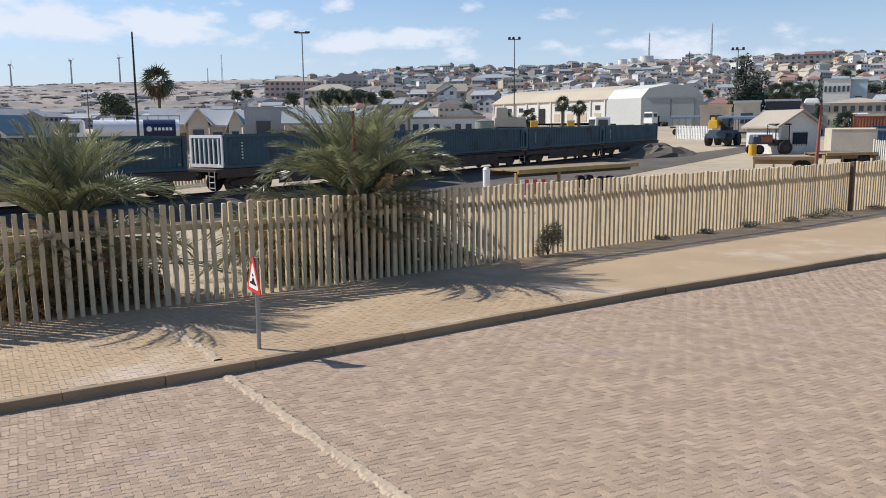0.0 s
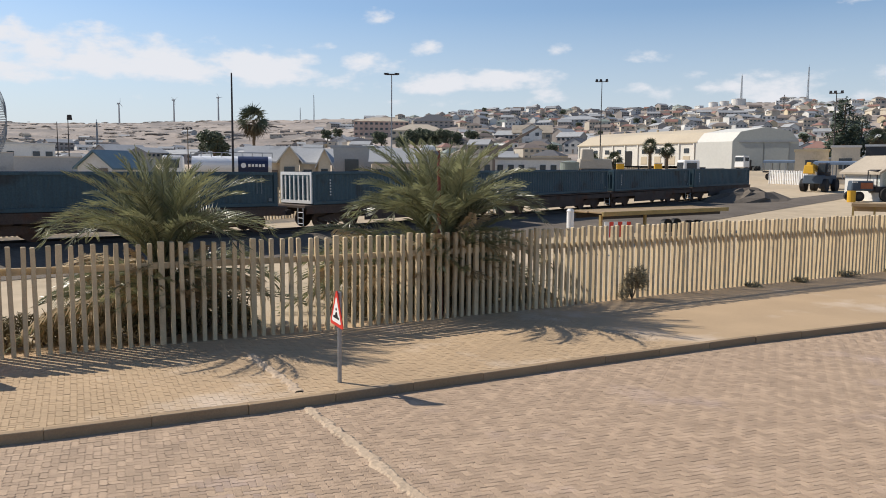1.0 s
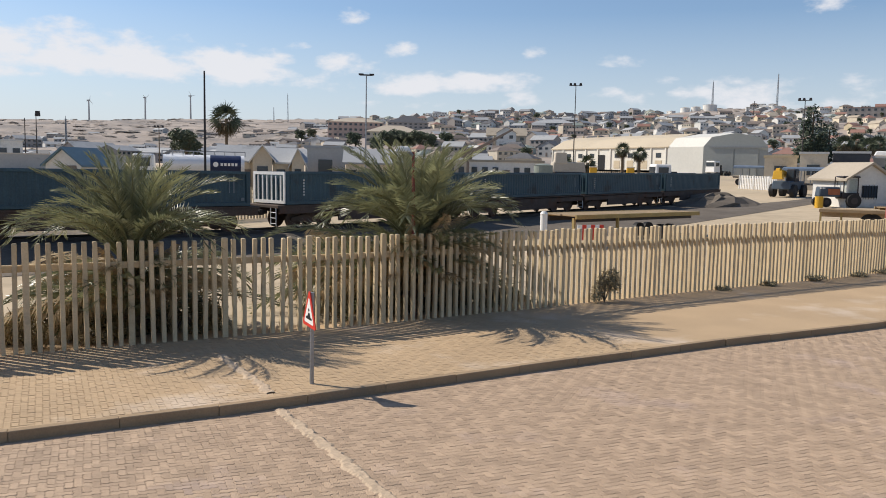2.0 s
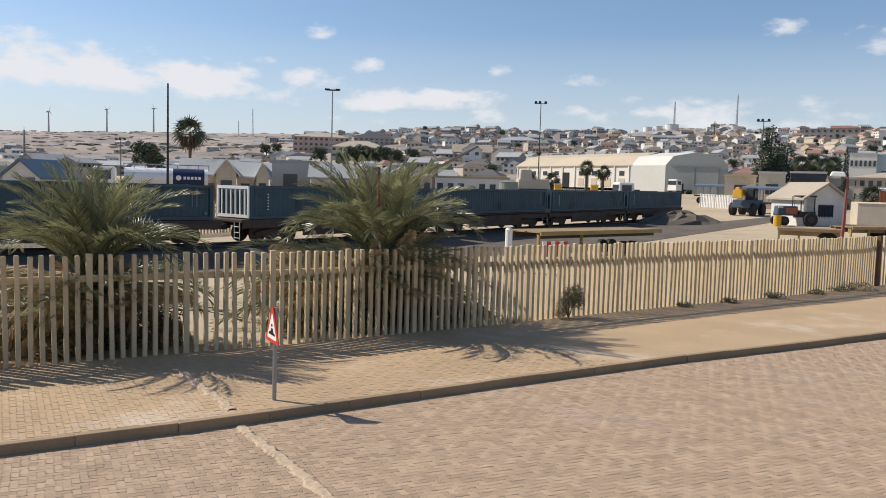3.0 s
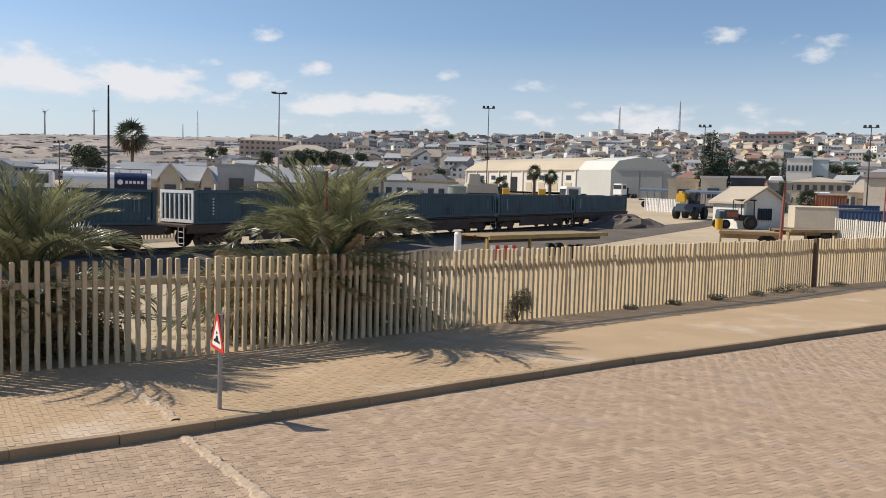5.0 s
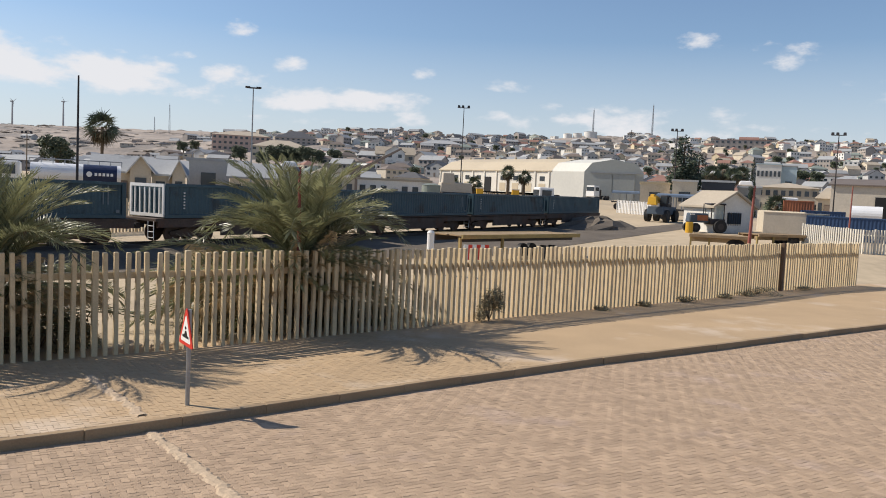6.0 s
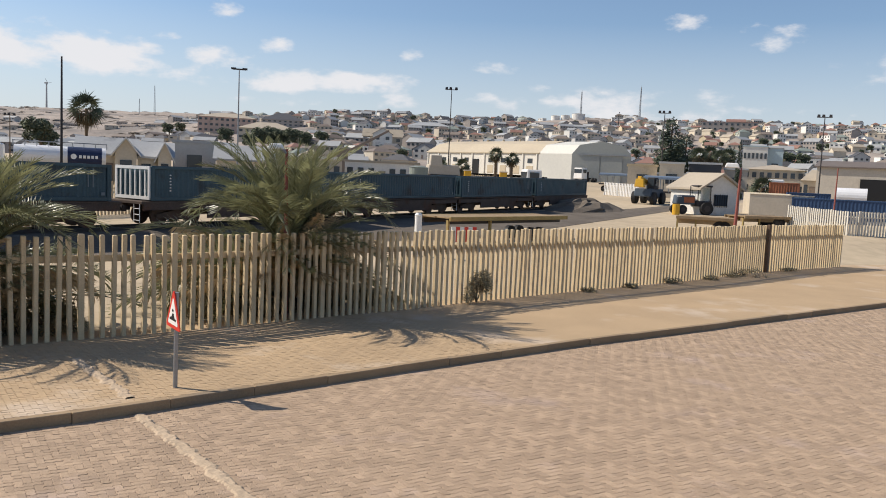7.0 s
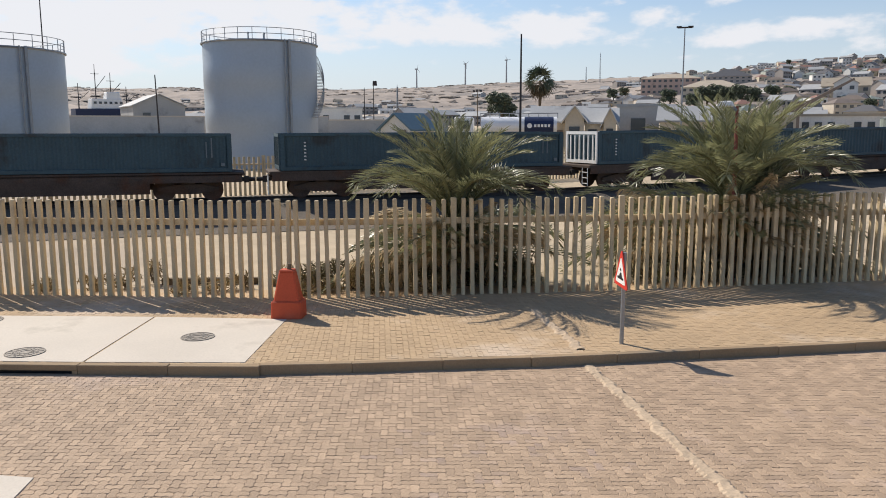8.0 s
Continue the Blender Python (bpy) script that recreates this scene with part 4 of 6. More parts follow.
def build_house(m, w, d, h, roof, wall, roof_mat, label, floors=1, cols=3, ridge=None, group="", name="house", rise=None, cat="house"):
    """A house about its front middle: front wall at y = 0, depth towards +y, ridge along x or y."""
    hs = thing(name, m, label, cat, group)
    bm = bmnew()
    rise = rise if rise is not None else min(w, d) * 0.26
    along = ridge or "x"
    if roof == "gable" and along == "y":
        prism(bm, [(-w / 2, -3), (w / 2, -3), (w / 2, h), (0, h + rise), (-w / 2, h)], 0, d)
    elif roof == "gable":
        prism(bm, [(0, -3), (d, -3), (d, h), (d / 2, h + rise), (0, h)], -w / 2, w / 2, Matrix(((0, 1, 0, 0), (1, 0, 0, 0), (0, 0, 1, 0), (0, 0, 0, 1))))
    else:
        box(bm, (0, d / 2, h / 2 - 1.5), (w, d, h + 3))
    bmesh.ops.recalc_face_normals(bm, faces=bm.faces)
    part("wall", bm, M[wall], hs)
    bm = bmnew()
    o = 0.35
    if roof == "gable":
        half = (w if along == "y" else d) / 2
        sl = rise / half
        pts = [(-half - o, h - sl * o + 0.02), (0, h + rise + 0.02), (half + o, h - sl * o + 0.02), (half + o, h - sl * o + 0.2), (0, h + rise + 0.22), (-half - o, h - sl * o + 0.2)]
        if along == "y":
            prism(bm, pts, -o, d + o)
        else:
            prism(bm, [(x + d / 2, z) for x, z in pts], -w / 2 - o, w / 2 + o, Matrix(((0, 1, 0, 0), (1, 0, 0, 0), (0, 0, 1, 0), (0, 0, 0, 1))))
        bmesh.ops.recalc_face_normals(bm, faces=bm.faces)
    elif roof == "hip":
        v = [bm.verts.new(q) for q in ((-w / 2 - o, -o, h), (w / 2 + o, -o, h), (w / 2 + o, d + o, h), (-w / 2 - o, d + o, h))]
        k = max(0.3, w / 2 - d / 2)
        a, b = bm.verts.new((-k, d / 2, h + rise)), bm.verts.new((k, d / 2, h + rise))
        for f in ((v[0], v[1], b, a), (v[1], v[2], b), (v[2], v[3], a, b), (v[3], v[0], a), (v[3], v[2], v[1], v[0])):
            bm.faces.new(f)
    else:
        box(bm, (0, d / 2, h + 0.12), (w + 0.3, d + 0.3, 0.28))
    part("roof", bm, M[roof_mat], hs)
    fh = h / floors
    door_col = cols // 2
    for f in range(floors):
        for c in range(cols):
            x = -w / 2 + w * (c + 0.5) / cols
            bm = bmnew()
            if f == 0 and c == door_col and cols > 1:
                box(bm, (x, -0.02, 1.0), (0.95, 0.12, 2.0))
                part("door", bm, M["r_brown"], hs, "brown door")
            else:
                ww = min(1.5, w / cols * 0.55)
                box(bm, (x, -0.03, f * fh + fh * 0.56), (ww, 0.12, min(1.35, fh * 0.42)))
                win = part("window", bm, M["pane"], hs)
    return hs


def face_camera(az, dist, yaw_extra=0.0, dz=0.0):
    """A pose on the ground whose front looks towards the street."""
    p = on_ground(az, dist, dz)
    return Matrix.Translation(p) @ Matrix.Rotation(radians(-az + yaw_extra), 4, 'Z')


def span_house(az0, az1, dist, el_top, depth, roof, wall, roof_mat, label, floors=1, cols=3, ridge="x", rise=1.2, yaw=0.0, name="house", cat="house", base=None):
    """A building that fills a stretch of bearings at a distance, its roof reaching el_top degrees."""
    az = (az0 + az1) / 2
    p = on_ground(az, dist)
    w = 2 * dist * math.tan(radians((az1 - az0) / 2))
    top = 4 + dist * math.tan(radians(el_top))
    h = max(1.8, top - p.z - (rise if roof != "flat" else 0.2))
    return build_house(face_camera(az, dist, yaw), w, depth, h, roof, wall, roof_mat, label, floors, cols, ridge, "", name, rise, cat)


# row of cream railway houses behind the train
span_house(-22.0, -18.4, 84, 1.45, 7, "gable", "w_cream", "r_grey", "cream plastered house with grey sheet roof behind the railway", cols=3, rise=1.5)
span_house(-18.35, -16.2, 80, 1.30, 6, "gable", "w_cream", "r_grey", "small cream house with a grey roof and parapet gables", cols=2, rise=1.3)
span_house(-16.1, -13.3, 88, 1.60, 8, "flat", "w_grey", "r_grey", "plain grey plastered store building without windows", cols=1, name="store_building", cat="building")
span_house(-13.25, -9.4, 80, 1.38, 7, "gable", "w_cream", "r_grey", "long cream house with grey roof and satellite dish", cols=4, rise=1.3)
span_house(-9.0, -4.6, 95, 0.95, 9, "flat", "w_tan", "r_white", "low tan workshop with a pale flat roof", cols=6, name="workshop", cat="building")
span_house(-4.4, 0.9, 105, 0.85, 9, "flat", "w_white", "r_tan", "low whitewashed yard office with flat roof", cols=7, name="yard_office", cat="building")
for a0, a1, et in ((-19.75, -18.4, 1.5), (-17.05, -16.2, 1.32)):
    span_house(a0, a1, 79, et, 5, "gable", "w_cream", "r_white", "cream gable-fronted house wing behind the railway", cols=1, ridge="y", rise=1.2, name="house_wing")

# grey-roofed house nearer the tanks
build_house(face_camera(-31.8, 86, -38), 4.0, 4.8, 2.1, "gable", "w_white", "r_blue", "cream plastered house with a slate-blue roof beside the quay", 1, 2, "y", rise=1.5)
# harbour side
span_house(-38.5, -34.1, 150, 1.45, 10, "flat", "w_white", "r_white", "long white harbour shed with a row of openings", 1, 6, name="harbour_shed", cat="shed")
build_house(face_camera(-47.8, 170, 12), 10.0, 14, 4.6, "gable", "w_grey", "r_grey", "grey gabled harbour shed behind the quay wall", 1, 2, "y", rise=2.2, name="harbour_shed", cat="shed")
for a0, a1, dd, el in ((-57, -45.0, 118, 0.78), (-45.0, -36.5, 122, 0.78), (-36.5, -28.0, 120, 0.55)):
    p0, p1 = polar(a0, dd), polar(a1, dd)
    v = p1 - p0
    z0 = height(p0.x, p0.y) - 0.5
    q = thing("quay_wall", pose(p0.x, p0.y, z0, 0, 0, math.degrees(math.atan2(v.y, v.x))), "long plain concrete boundary wall along the harbour", "wall", "harbour walls")
    top = 4 + dd * math.tan(radians(el)) - z0
    bm = bmnew()
    box(bm, (v.length / 2, 0, top / 2), (v.length, 0.35, top))
    part("wall", bm, M["w_grey"], q)
    bm = bmnew()
    box(bm, (v.length / 2, 0, top + 0.08), (v.length, 0.5, 0.16))
    part("coping", bm, M["slab"], q)

# large public buildings on the hill
span_house(-14.55, -10.6, 470, 3.72, 22, "hip", "w_pink", "r_tan", "large pinkish three-storey building with a pale hipped roof on the hill", 3, 11, rise=3.0, name="public_building", cat="building")
span_house(-11.9, -7.9, 385, 3.25, 18, "hip", "w_cream", "r_tan", "wide cream building with a pale overhanging roof", 2, 9, rise=3.5, name="public_building", cat="building")
span_house(-10.3, -7.4, 520, 3.95, 20, "hip", "w_brown", "r_dark", "dark stone building with a dark roof on the hilltop", 3, 8, rise=5.0, name="public_building", cat="building")
# gabled stone house and neighbours over the hall
span_house(-3.2, -0.4, 330, 3.18, 11, "gable", "w_tan", "r_tan", "big gabled stone villa with two storeys of windows", 2, 5, rise=3.2, name="villa", cat="house")
span_house(-2.5, -1.1, 326, 3.22, 3, "gable", "w_white", "r_tan", "white front gable of a stone villa", 2, 2, ridge="y", rise=2.4, name="villa_wing", cat="house")
span_house(0.0, 3.0, 480, 3.85, 14, "hip", "w_grey", "r_grey", "long grey two-storey house with many windows", 2, 8, rise=2.5)
span_house(20.4, 24.0, 560, 4.55, 18, "flat", "w_brown", "r_red", "wide brown terrace building on the hilltop", 2, 10, name="terrace_building", cat="building")
span_house(22.0, 23.2, 600, 4.75, 10, "gable", "w_white", "r_red", "white hilltop house with a red roof", 1, 4, rise=2)
# buildings right of the yard
span_house(23.2, 24.75, 210, 3.0, 12, "flat", "w_white", "w_blue", "white two-storey block with tall windows in threes", 2, 6, name="apartment_block", cat="building")
span_house(24.75, 25.7, 212, 2.9, 12, "flat", "w_blue", "r_grey", "pale blue-green plastered block", 1, 1, name="apartment_block", cat="building")
span_house(23.3, 27.1, 150, 1.83, 10, "hip", "w_cream", "r_tan", "long cream two-storey building with a pale roof", 2, 8, rise=1.0, name="office_building", cat="building")
span_house(27.0, 28.3, 135, 1.6, 9, "hip", "w_tan", "r_tan", "tan house with a broad tiled roof", 1, 3, rise=1.8)
wh = span_house(27.8, 35.5, 122, 2.2, 16, "gable", "w_tan", "r_brown", "large tan warehouse with a wide dark opening", 1, 1, rise=1.0, name="warehouse", cat="warehouse")
# black panel on the closed wall paints the shade within the bay
bm = bmnew()
box(bm, (2.5, -0.1, 1.9), (10.5, 0.3, 3.2))
part("opening", bm, M["black"], wh, "wide open bay, its shaded inside drawn as a black panel")
for a0, a1, dd, el, wl_, rf in ((15.9, 18.2, 165, 1.25, "w_white", "r_tan"), (17.2, 19.9, 128, 0.95, "w_cream", "r_white"), (19.7, 23.2, 132, 1.05, "w_grey", "r_white"), (19.9, 22.0, 120, 0.85, "w_tan", "r_dark")):
    span_house(a0, a1, dd, el, 8, "flat", wl_, rf, "low flat-roofed yard building with a pale canopy", 1, 4, name="yard_building", cat="building")
for a0, a1, dd, el, wl_, rf, lab in ((15.7, 17.7, 116, 1.46, "w_cream", "w_yellow", "low cream shed with a broad pale yellow fascia"), (17.85, 19.5, 112, 1.7, "w_cream", "r_white", "plain cream block beside the dark pines"),
                                     # first on this row: solid near-black walls paint the shade inside it
                                     (19.8, 21.9, 118, 1.75, "r_dark", "r_white", "open shed with dark walls for its shaded inside and a bright white roof edge"), (22.1, 23.6, 124, 1.45, "w_tan", "r_white", "long shed with a white roof edge")):
    span_house(a0, a1, dd, el, 7, "flat", wl_, rf, lab + " behind the yard", 1, 1, name="shed", cat="shed")
span_house(16.2, 18.0, 215, 2.05, 9, "hip", "w_white", "r_red", "white house with a faded red hipped roof", 1, 4, rise=1.8)


def build_town():
    """House prototypes, then the streets of the hillside."""
    rng = random.Random(21)
    specs = [
        (11, 8, 3.0, "gable", "w_white", "r_grey", 1, 3, "x"), (10, 9, 3.2, "hip", "w_cream", "r_red", 1, 3, "x"), (12, 8, 5.6, "hip", "w_tan", "r_brown", 2, 4, "x"),
        (9, 10, 3.0, "gable", "w_white", "r_dark", 1, 2, "y"), (13, 8, 3.0, "gable", "w_grey", "r_grey", 1, 4, "x"), (10, 8, 5.4, "flat", "w_white", "r_white", 2, 3, "x"),
        (8, 10, 3.2, "gable", "w_cream", "r_tan", 1, 2, "y"), (12, 9, 3.0, "hip", "w_tan", "r_dark", 1, 3, "x"), (14, 9, 5.6, "gable", "w_brown", "r_grey", 2, 5, "x"),
        (10, 8, 3.0, "gable", "w_yellow", "r_red", 1, 3, "x"), (9, 8, 3.0, "flat", "w_tan", "r_tan", 1, 2, "x"), (11, 9, 3.2, "hip", "w_green", "r_green", 1, 3, "x"),
        (10, 10, 5.2, "gable", "w_grey", "r_dark", 2, 3, "y"), (15, 8, 3.0, "gable", "w_brown", "r_brown", 1, 5, "x")]
    word = dict(w_white="white", w_cream="cream", w_tan="tan", w_grey="grey", w_pink="dusty pink", w_brown="brown", w_yellow="ochre", w_green="pale green")
    rword = dict(r_grey="grey", r_red="rust-red", r_brown="brown", r_dark="dark", r_white="white", r_tan="sandy", r_green="green")
    protos = []
    for w, d, h, rf, wl_, rm, fl, co, rd in specs:
        lab = f"{word[wl_]} plastered {'two-storey ' if fl > 1 else ''}house with {rword[rm]} {rf} roof on the hillside"
        protos.append(build_house(Matrix(), w, d, h, rf, wl_, rm, lab, fl, co, rd, "houses of the town"))
    used = [False] * len(protos)
    far = []
    trees = build_tree("broad", Matrix(), "small dark green tree between houses")
    tree_used = False
    count = 0
    dist = 226.0
    while dist < 800:
        a = -15.0 + rng.uniform(0, 1.5)
        while a < 38:
            az = a + rng.uniform(-0.25, 0.25)
            dd = dist + rng.uniform(-7, 7)
            step = math.degrees(rng.uniform(8.2, 13.5) / dist)
            rd_ = interp(RIDGE_D, az)
            dens = 0.9 if dd < rd_ * 0.86 else 0.55
            clear = (0.3 < az < 16.2 and dd < (268 if az < 9 else 235)) or (dd > rd_ * 0.985) or (22.5 < az < 27.5 and dd < 232) or (9.5 < az < 14.5 and dd > 640) or (-15.5 < az < -7 and 300 < dd < 560) or (az < -8 and dd < 330)
            if az < -8:
                dens *= 0.6
            a += step
            if clear or rng.random() > dens:
                continue
            yaw = rng.choice((0, 0, 25, -25, 50, -60)) + rng.uniform(-8, 8)
            if rng.random() < 0.075:
                m = face_camera(az, dd) @ Matrix.Diagonal((1, 1, 1, 1))
                sc = rng.uniform(0.5, 1.0)
                t = trees if not tree_used else copy_thing(trees, m)
                tree_used = True
                t.matrix_basis = m @ Matrix.Diagonal((sc, sc, sc, 1))
                continue
            i = rng.randrange(len(protos)) if az < 16 or rng.random() < 0.5 else rng.choice((0, 1, 5, 6, 9, 11))
            m = face_camera(az, dd, yaw, 0.3) @ Matrix.Diagonal((rng.uniform(0.5, 0.8), rng.uniform(0.5, 0.75), rng.uniform(0.55, 0.78), 1))
            if count >= 250 or dd > 455:
                far.append((i, m))
                continue
            if used[i]:
                copy_thing(protos[i], m).matrix_basis = m
            else:
                protos[i].matrix_basis = m
                used[i] = True
            count += 1
        dist += 10.5 + (dist - 226) * 0.022
    # scattered low houses at the foot of the desert hills
    for k in range(260):
        az, dd = rng.uniform(-47, -12), 260 + 520 * rng.random() ** 1.6
        i = rng.choice((0, 3, 4, 6, 7, 8, 10, 13))
        q = rng.uniform(0.45, 0.85)
        m = face_camera(az, dd, rng.uniform(-60, 60), 0.2) @ Matrix.Diagonal((q * rng.uniform(0.8, 1.4), q, q * rng.uniform(0.7, 1.0), 1))
        if k < 40 and used[i]:
            copy_thing(protos[i], m).matrix_basis = m
        else:
            far.append((i, m))
    for az, dd, sc in ((-24.2, 210, 1.7), (-23.6, 214, 1.2), (-10.2, 300, 1.7), (-9.5, 310, 1.8), (-8.8, 305, 1.6), (-8.0, 300, 1.7), (-7.2, 310, 1.5), (-11.0, 290, 1.3), (-12.6, 330, 1.6), (-16.4, 470, 1.6), (-15.6, 480, 1.5),
                       (-6.0, 320, 1.5), (24.5, 420, 1.2), (25.3, 430, 1.0), (26.1, 300, 1.4), (27.0, 310, 1.3), (-1.0, 600, 0.9), (0.4, 640, 1.0), (-5.2, 700, 1.0), (17.0, 480, 1.0)):
        copy_thing(trees, face_camera(az, dd)).matrix_basis = face_camera(az, dd) @ Matrix.Diagonal((sc, sc, sc, 1))
    # the small houses high on the hill, joined
    slots, shapes = [], {}
    for i in sorted({i for i, _ in far}):
        co, fc = [], []
        for ob in protos[i].children:
            me = ob.data
            if me.materials[0] not in slots:
                slots.append(me.materials[0])
            b = len(co)
            co += [tuple(v.co) for v in me.vertices]
            fc += [(tuple(b + q for q in f.vertices), slots.index(me.materials[0])) for f in me.polygons]
        shapes[i] = (np.array(co), fc)
    verts, faces, mats = [], [], []
    for i, m in far:
        co, fc = shapes[i]
        mm = np.array(m)
        b = len(verts)
        verts += (co @ mm[:3, :3].T + mm[:3, 3]).tolist()
        faces += [tuple(b + q for q in f) for f, _ in fc]
        mats += [k for _, k in fc]
    me = bpy.data.meshes.new("far_houses")
    me.from_pydata(verts, [], faces)
    for q in slots:
        me.materials.append(q)
    me.polygons.foreach_set("material_index", mats)
    tagged(new("far_houses", me), "many small plastered houses high on the hillside", "houses", kind="stuff")


build_town()


def build_rocks():
    """Bare rock outcrops strewn over the desert hills."""
    rng = random.Random(33)
    verts, faces = [], []
    for _ in range(4200):
        az = rng.uniform(-62, -12) if rng.random() < 0.8 else rng.uniform(-12, 38)
        rd = interp(RIDGE_D, az)
        dd = rd * (rng.uniform(0.42, 1.02) if az < -12 else rng.uniform(0.82, 1.02))
        p = polar(az, dd)
        z = height(p.x, p.y)
        if noise.noise(Vector((p.x, p.y, 3)) * 0.012) < -0.05:
            continue
        r = rng.uniform(0.5, 2.6) * rd / 1400 * 1.4
        b = len(verts)
        h = r * rng.uniform(0.12, 0.42)
        k = 6
        for ring, (f, zz) in enumerate(((1.15, -0.3), (0.95, 0.55), (0.45, 1.0))):
            for i in range(k):
                t = 2 * math.pi * i / k + ring * 0.4
                q = r * f * rng.uniform(0.75, 1.25)
                verts.append((p.x + q * 1.6 * math.cos(t), p.y + q * math.sin(t), z + h * zz * rng.uniform(0.8, 1.1)))
        for ring in range(2):
            for i in range(k):
                j = (i + 1) % k
                faces.append((b + ring * k + i, b + ring * k + j, b + (ring + 1) * k + j, b + (ring + 1) * k + i))
        faces.append(tuple(b + 2 * k + i for i in range(k)))
    me = bpy.data.meshes.new("rocks")
    me.from_pydata(verts, [], faces)
    me.materials.append(M["outcrop"])
    tagged(new("rocks", me), "bare grey-brown rock outcrops on the desert hills", "rocks", kind="stuff")


M["outcrop"] = material("bare_rock", (0.27, 0.235, 0.20), 0.95, var=0.25, scale=0.1, fine=1.0, bump=0.4, island=0.2, world_space=True)
build_rocks()

build_tree("conifer", face_camera(18.5, 150) @ Matrix.Diagonal((1.05, 1.05, 1.02, 1)), "tall dark Norfolk pine beside the yard")
c_ = build_tree("conifer", face_camera(19.5, 156) @ Matrix.Diagonal((1.0, 1.0, 0.8, 1)), "dark feathery conifer beside a taller pine")
c_ = build_tree("conifer", face_camera(23.02, 108) @ Matrix.Diagonal((0.16, 0.16, 0.62, 1)), "narrow dark column of a dead palm trunk")
for az, dd, hg in ((6.4, 160, 5.2), (7.55, 160, 4.4), (-21.5, 150, 9.3), (20.4, 140, 6.3), (21.1, 142, 6.6), (21.8, 140, 6.0), (22.3, 143, 6.4), (2.4, 140, 2.6), (4.0, 138, 2.8), (24.6, 100, 2.2)):
    fp = build_fan_palm(face_camera(az, dd), hg, "slender palm with a ragged round head" if hg > 4 else "short palm with a ragged head", 1.9 if dd == 150 else 1.0)


# ---------- masts, poles, towers ----------
def build_mast(az, dist, el_top, head, label, r=0.095, colour="steel", lean=0.0, name="light_mast", cat="lamp post"):
    p = on_ground(az, dist, -0.3)
    top = 4 + dist * math.tan(radians(el_top)) - p.z
    t = thing(name, Matrix.Translation(p) @ Matrix.Rotation(radians(-az), 4, 'Z') @ pose(0, 0, 0, 0, lean, 0), label, cat, "light masts of the yard" if head in ("twin", "ring") else "")
    bm = bmnew()
    rod(bm, (0, 0, 0), (0, 0, top), r, r * 0.5, n=10)
    part("pole", bm, M[colour], t)
    if head == "twin":
        bm = bmnew()
        rod(bm, (-0.75, 0, top - 0.1), (0.75, 0, top - 0.1), 0.05, n=6)
        part("crossarm", bm, M["dark"], t)
        for x in (-0.7, -0.15, 0.65):
            bm = bmnew()
            box(bm, (x, -0.15, top + 0.05), (0.42, 0.42, 0.36), Matrix.Translation((0, 0, 0)), 0.7)
            part("floodlight", bm, M["dark"], t)
    elif head == "ring":
        bm = bmnew()
        rod(bm, (-0.6, 0, top), (0.6, 0, top), 0.07, n=6)
        box(bm, (-0.5, 0, top + 0.05), (0.45, 0.35, 0.14))
        box(bm, (0.5, 0, top + 0.05), (0.45, 0.35, 0.14))
        part("lamp_head", bm, M["dark"], t)
    elif head == "arm":
        bm = bmnew()
        rod(bm, (0, 0, top - 0.1), (-0.18, 0, top + 0.04), 0.045, n=7)
        part("arm", bm, M["steel"], t)
        bm = bmnew()
        box(bm, (-0.28, 0, top + 0.06), (0.46, 0.22, 0.15), Matrix.Rotation(radians(0), 4, 'Y'), 0.7, 0.03)
        part("lantern", bm, M["white"], t, "white street lantern")
    elif head == "armbig":
        bm = bmnew()
        rod(bm, (0, 0, top - 0.1), (-0.3, 0, top + 0.08), 0.07, n=7)
        part("arm", bm, M["steel"], t)
        bm = bmnew()
        box(bm, (-0.55, 0, top + 0.12), (0.95, 0.4, 0.3), None, 0.75, 0.05)
        part("lantern", bm, M["white"], t, "white street lantern")
    elif head == "flood":
        bm = bmnew()
        box(bm, (0.2, 0, top), (0.7, 0.4, 0.7), None, 0.8, 0.04)
        part("floodlight", bm, M["dark"], t)
    return t


build_mast(-11.85, 76, 6.65, "ring", "tall slim steel light mast with a twin head")
build_mast(3.0, 113, 6.2, "twin", "tall steel floodlight mast in front of the warehouse", colour="dark")
build_mast(17.95, 118, 5.08, "twin", "steel floodlight mast beside the dark pines", colour="dark")
build_mast(28.0, 110, 4.98, "twin", "rusty steel floodlight mast beside a tan warehouse", colour="dark")
build_mast(-22.93, 45, 6.48, "", "plain dark steel pole behind the goods train", 0.085, "dark", 0.0, "steel_pole", "pole")
build_mast(-8.2, 20.75, 1.38, "arm", "faded red lamp post with a white lantern among palm fronds", 0.07, "redpole", -1.0, "street_lamp", "lamp post")
build_mast(23.05, 55, 1.5, "armbig", "faded red lamp post with a white lantern in the yard", 0.12, "redpole", 1.5, "street_lamp", "lamp post")
build_mast(29.0, 68, 1.70, "", "thin faded red steel pole beside the yard fence", 0.08, "redpole", 0.5, "steel_pole", "pole")
build_mast(-33.3, 120, 3.15, "flood", "harbour floodlight on a dark pole", 0.1, "dark")
build_mast(-33.95, 128, 2.85, "", "slim dark pole on the quay", 0.1, "dark", 0, "steel_pole", "pole")
build_mast(-47.9, 75, 3.55, "", "leaning dark pole between the fuel tanks", 0.09, "dark", -1.2, "steel_pole", "pole")
build_mast(-54.6, 75, 8.2, "", "tall dark lightning pole beside a fuel tank", 0.08, "dark", 0, "steel_pole", "pole")
build_mast(-25.9, 150, 2.6, "twin", "slim timber pole with a small crossarm", 0.12, "trunk", 0, "utility_pole", "pole")
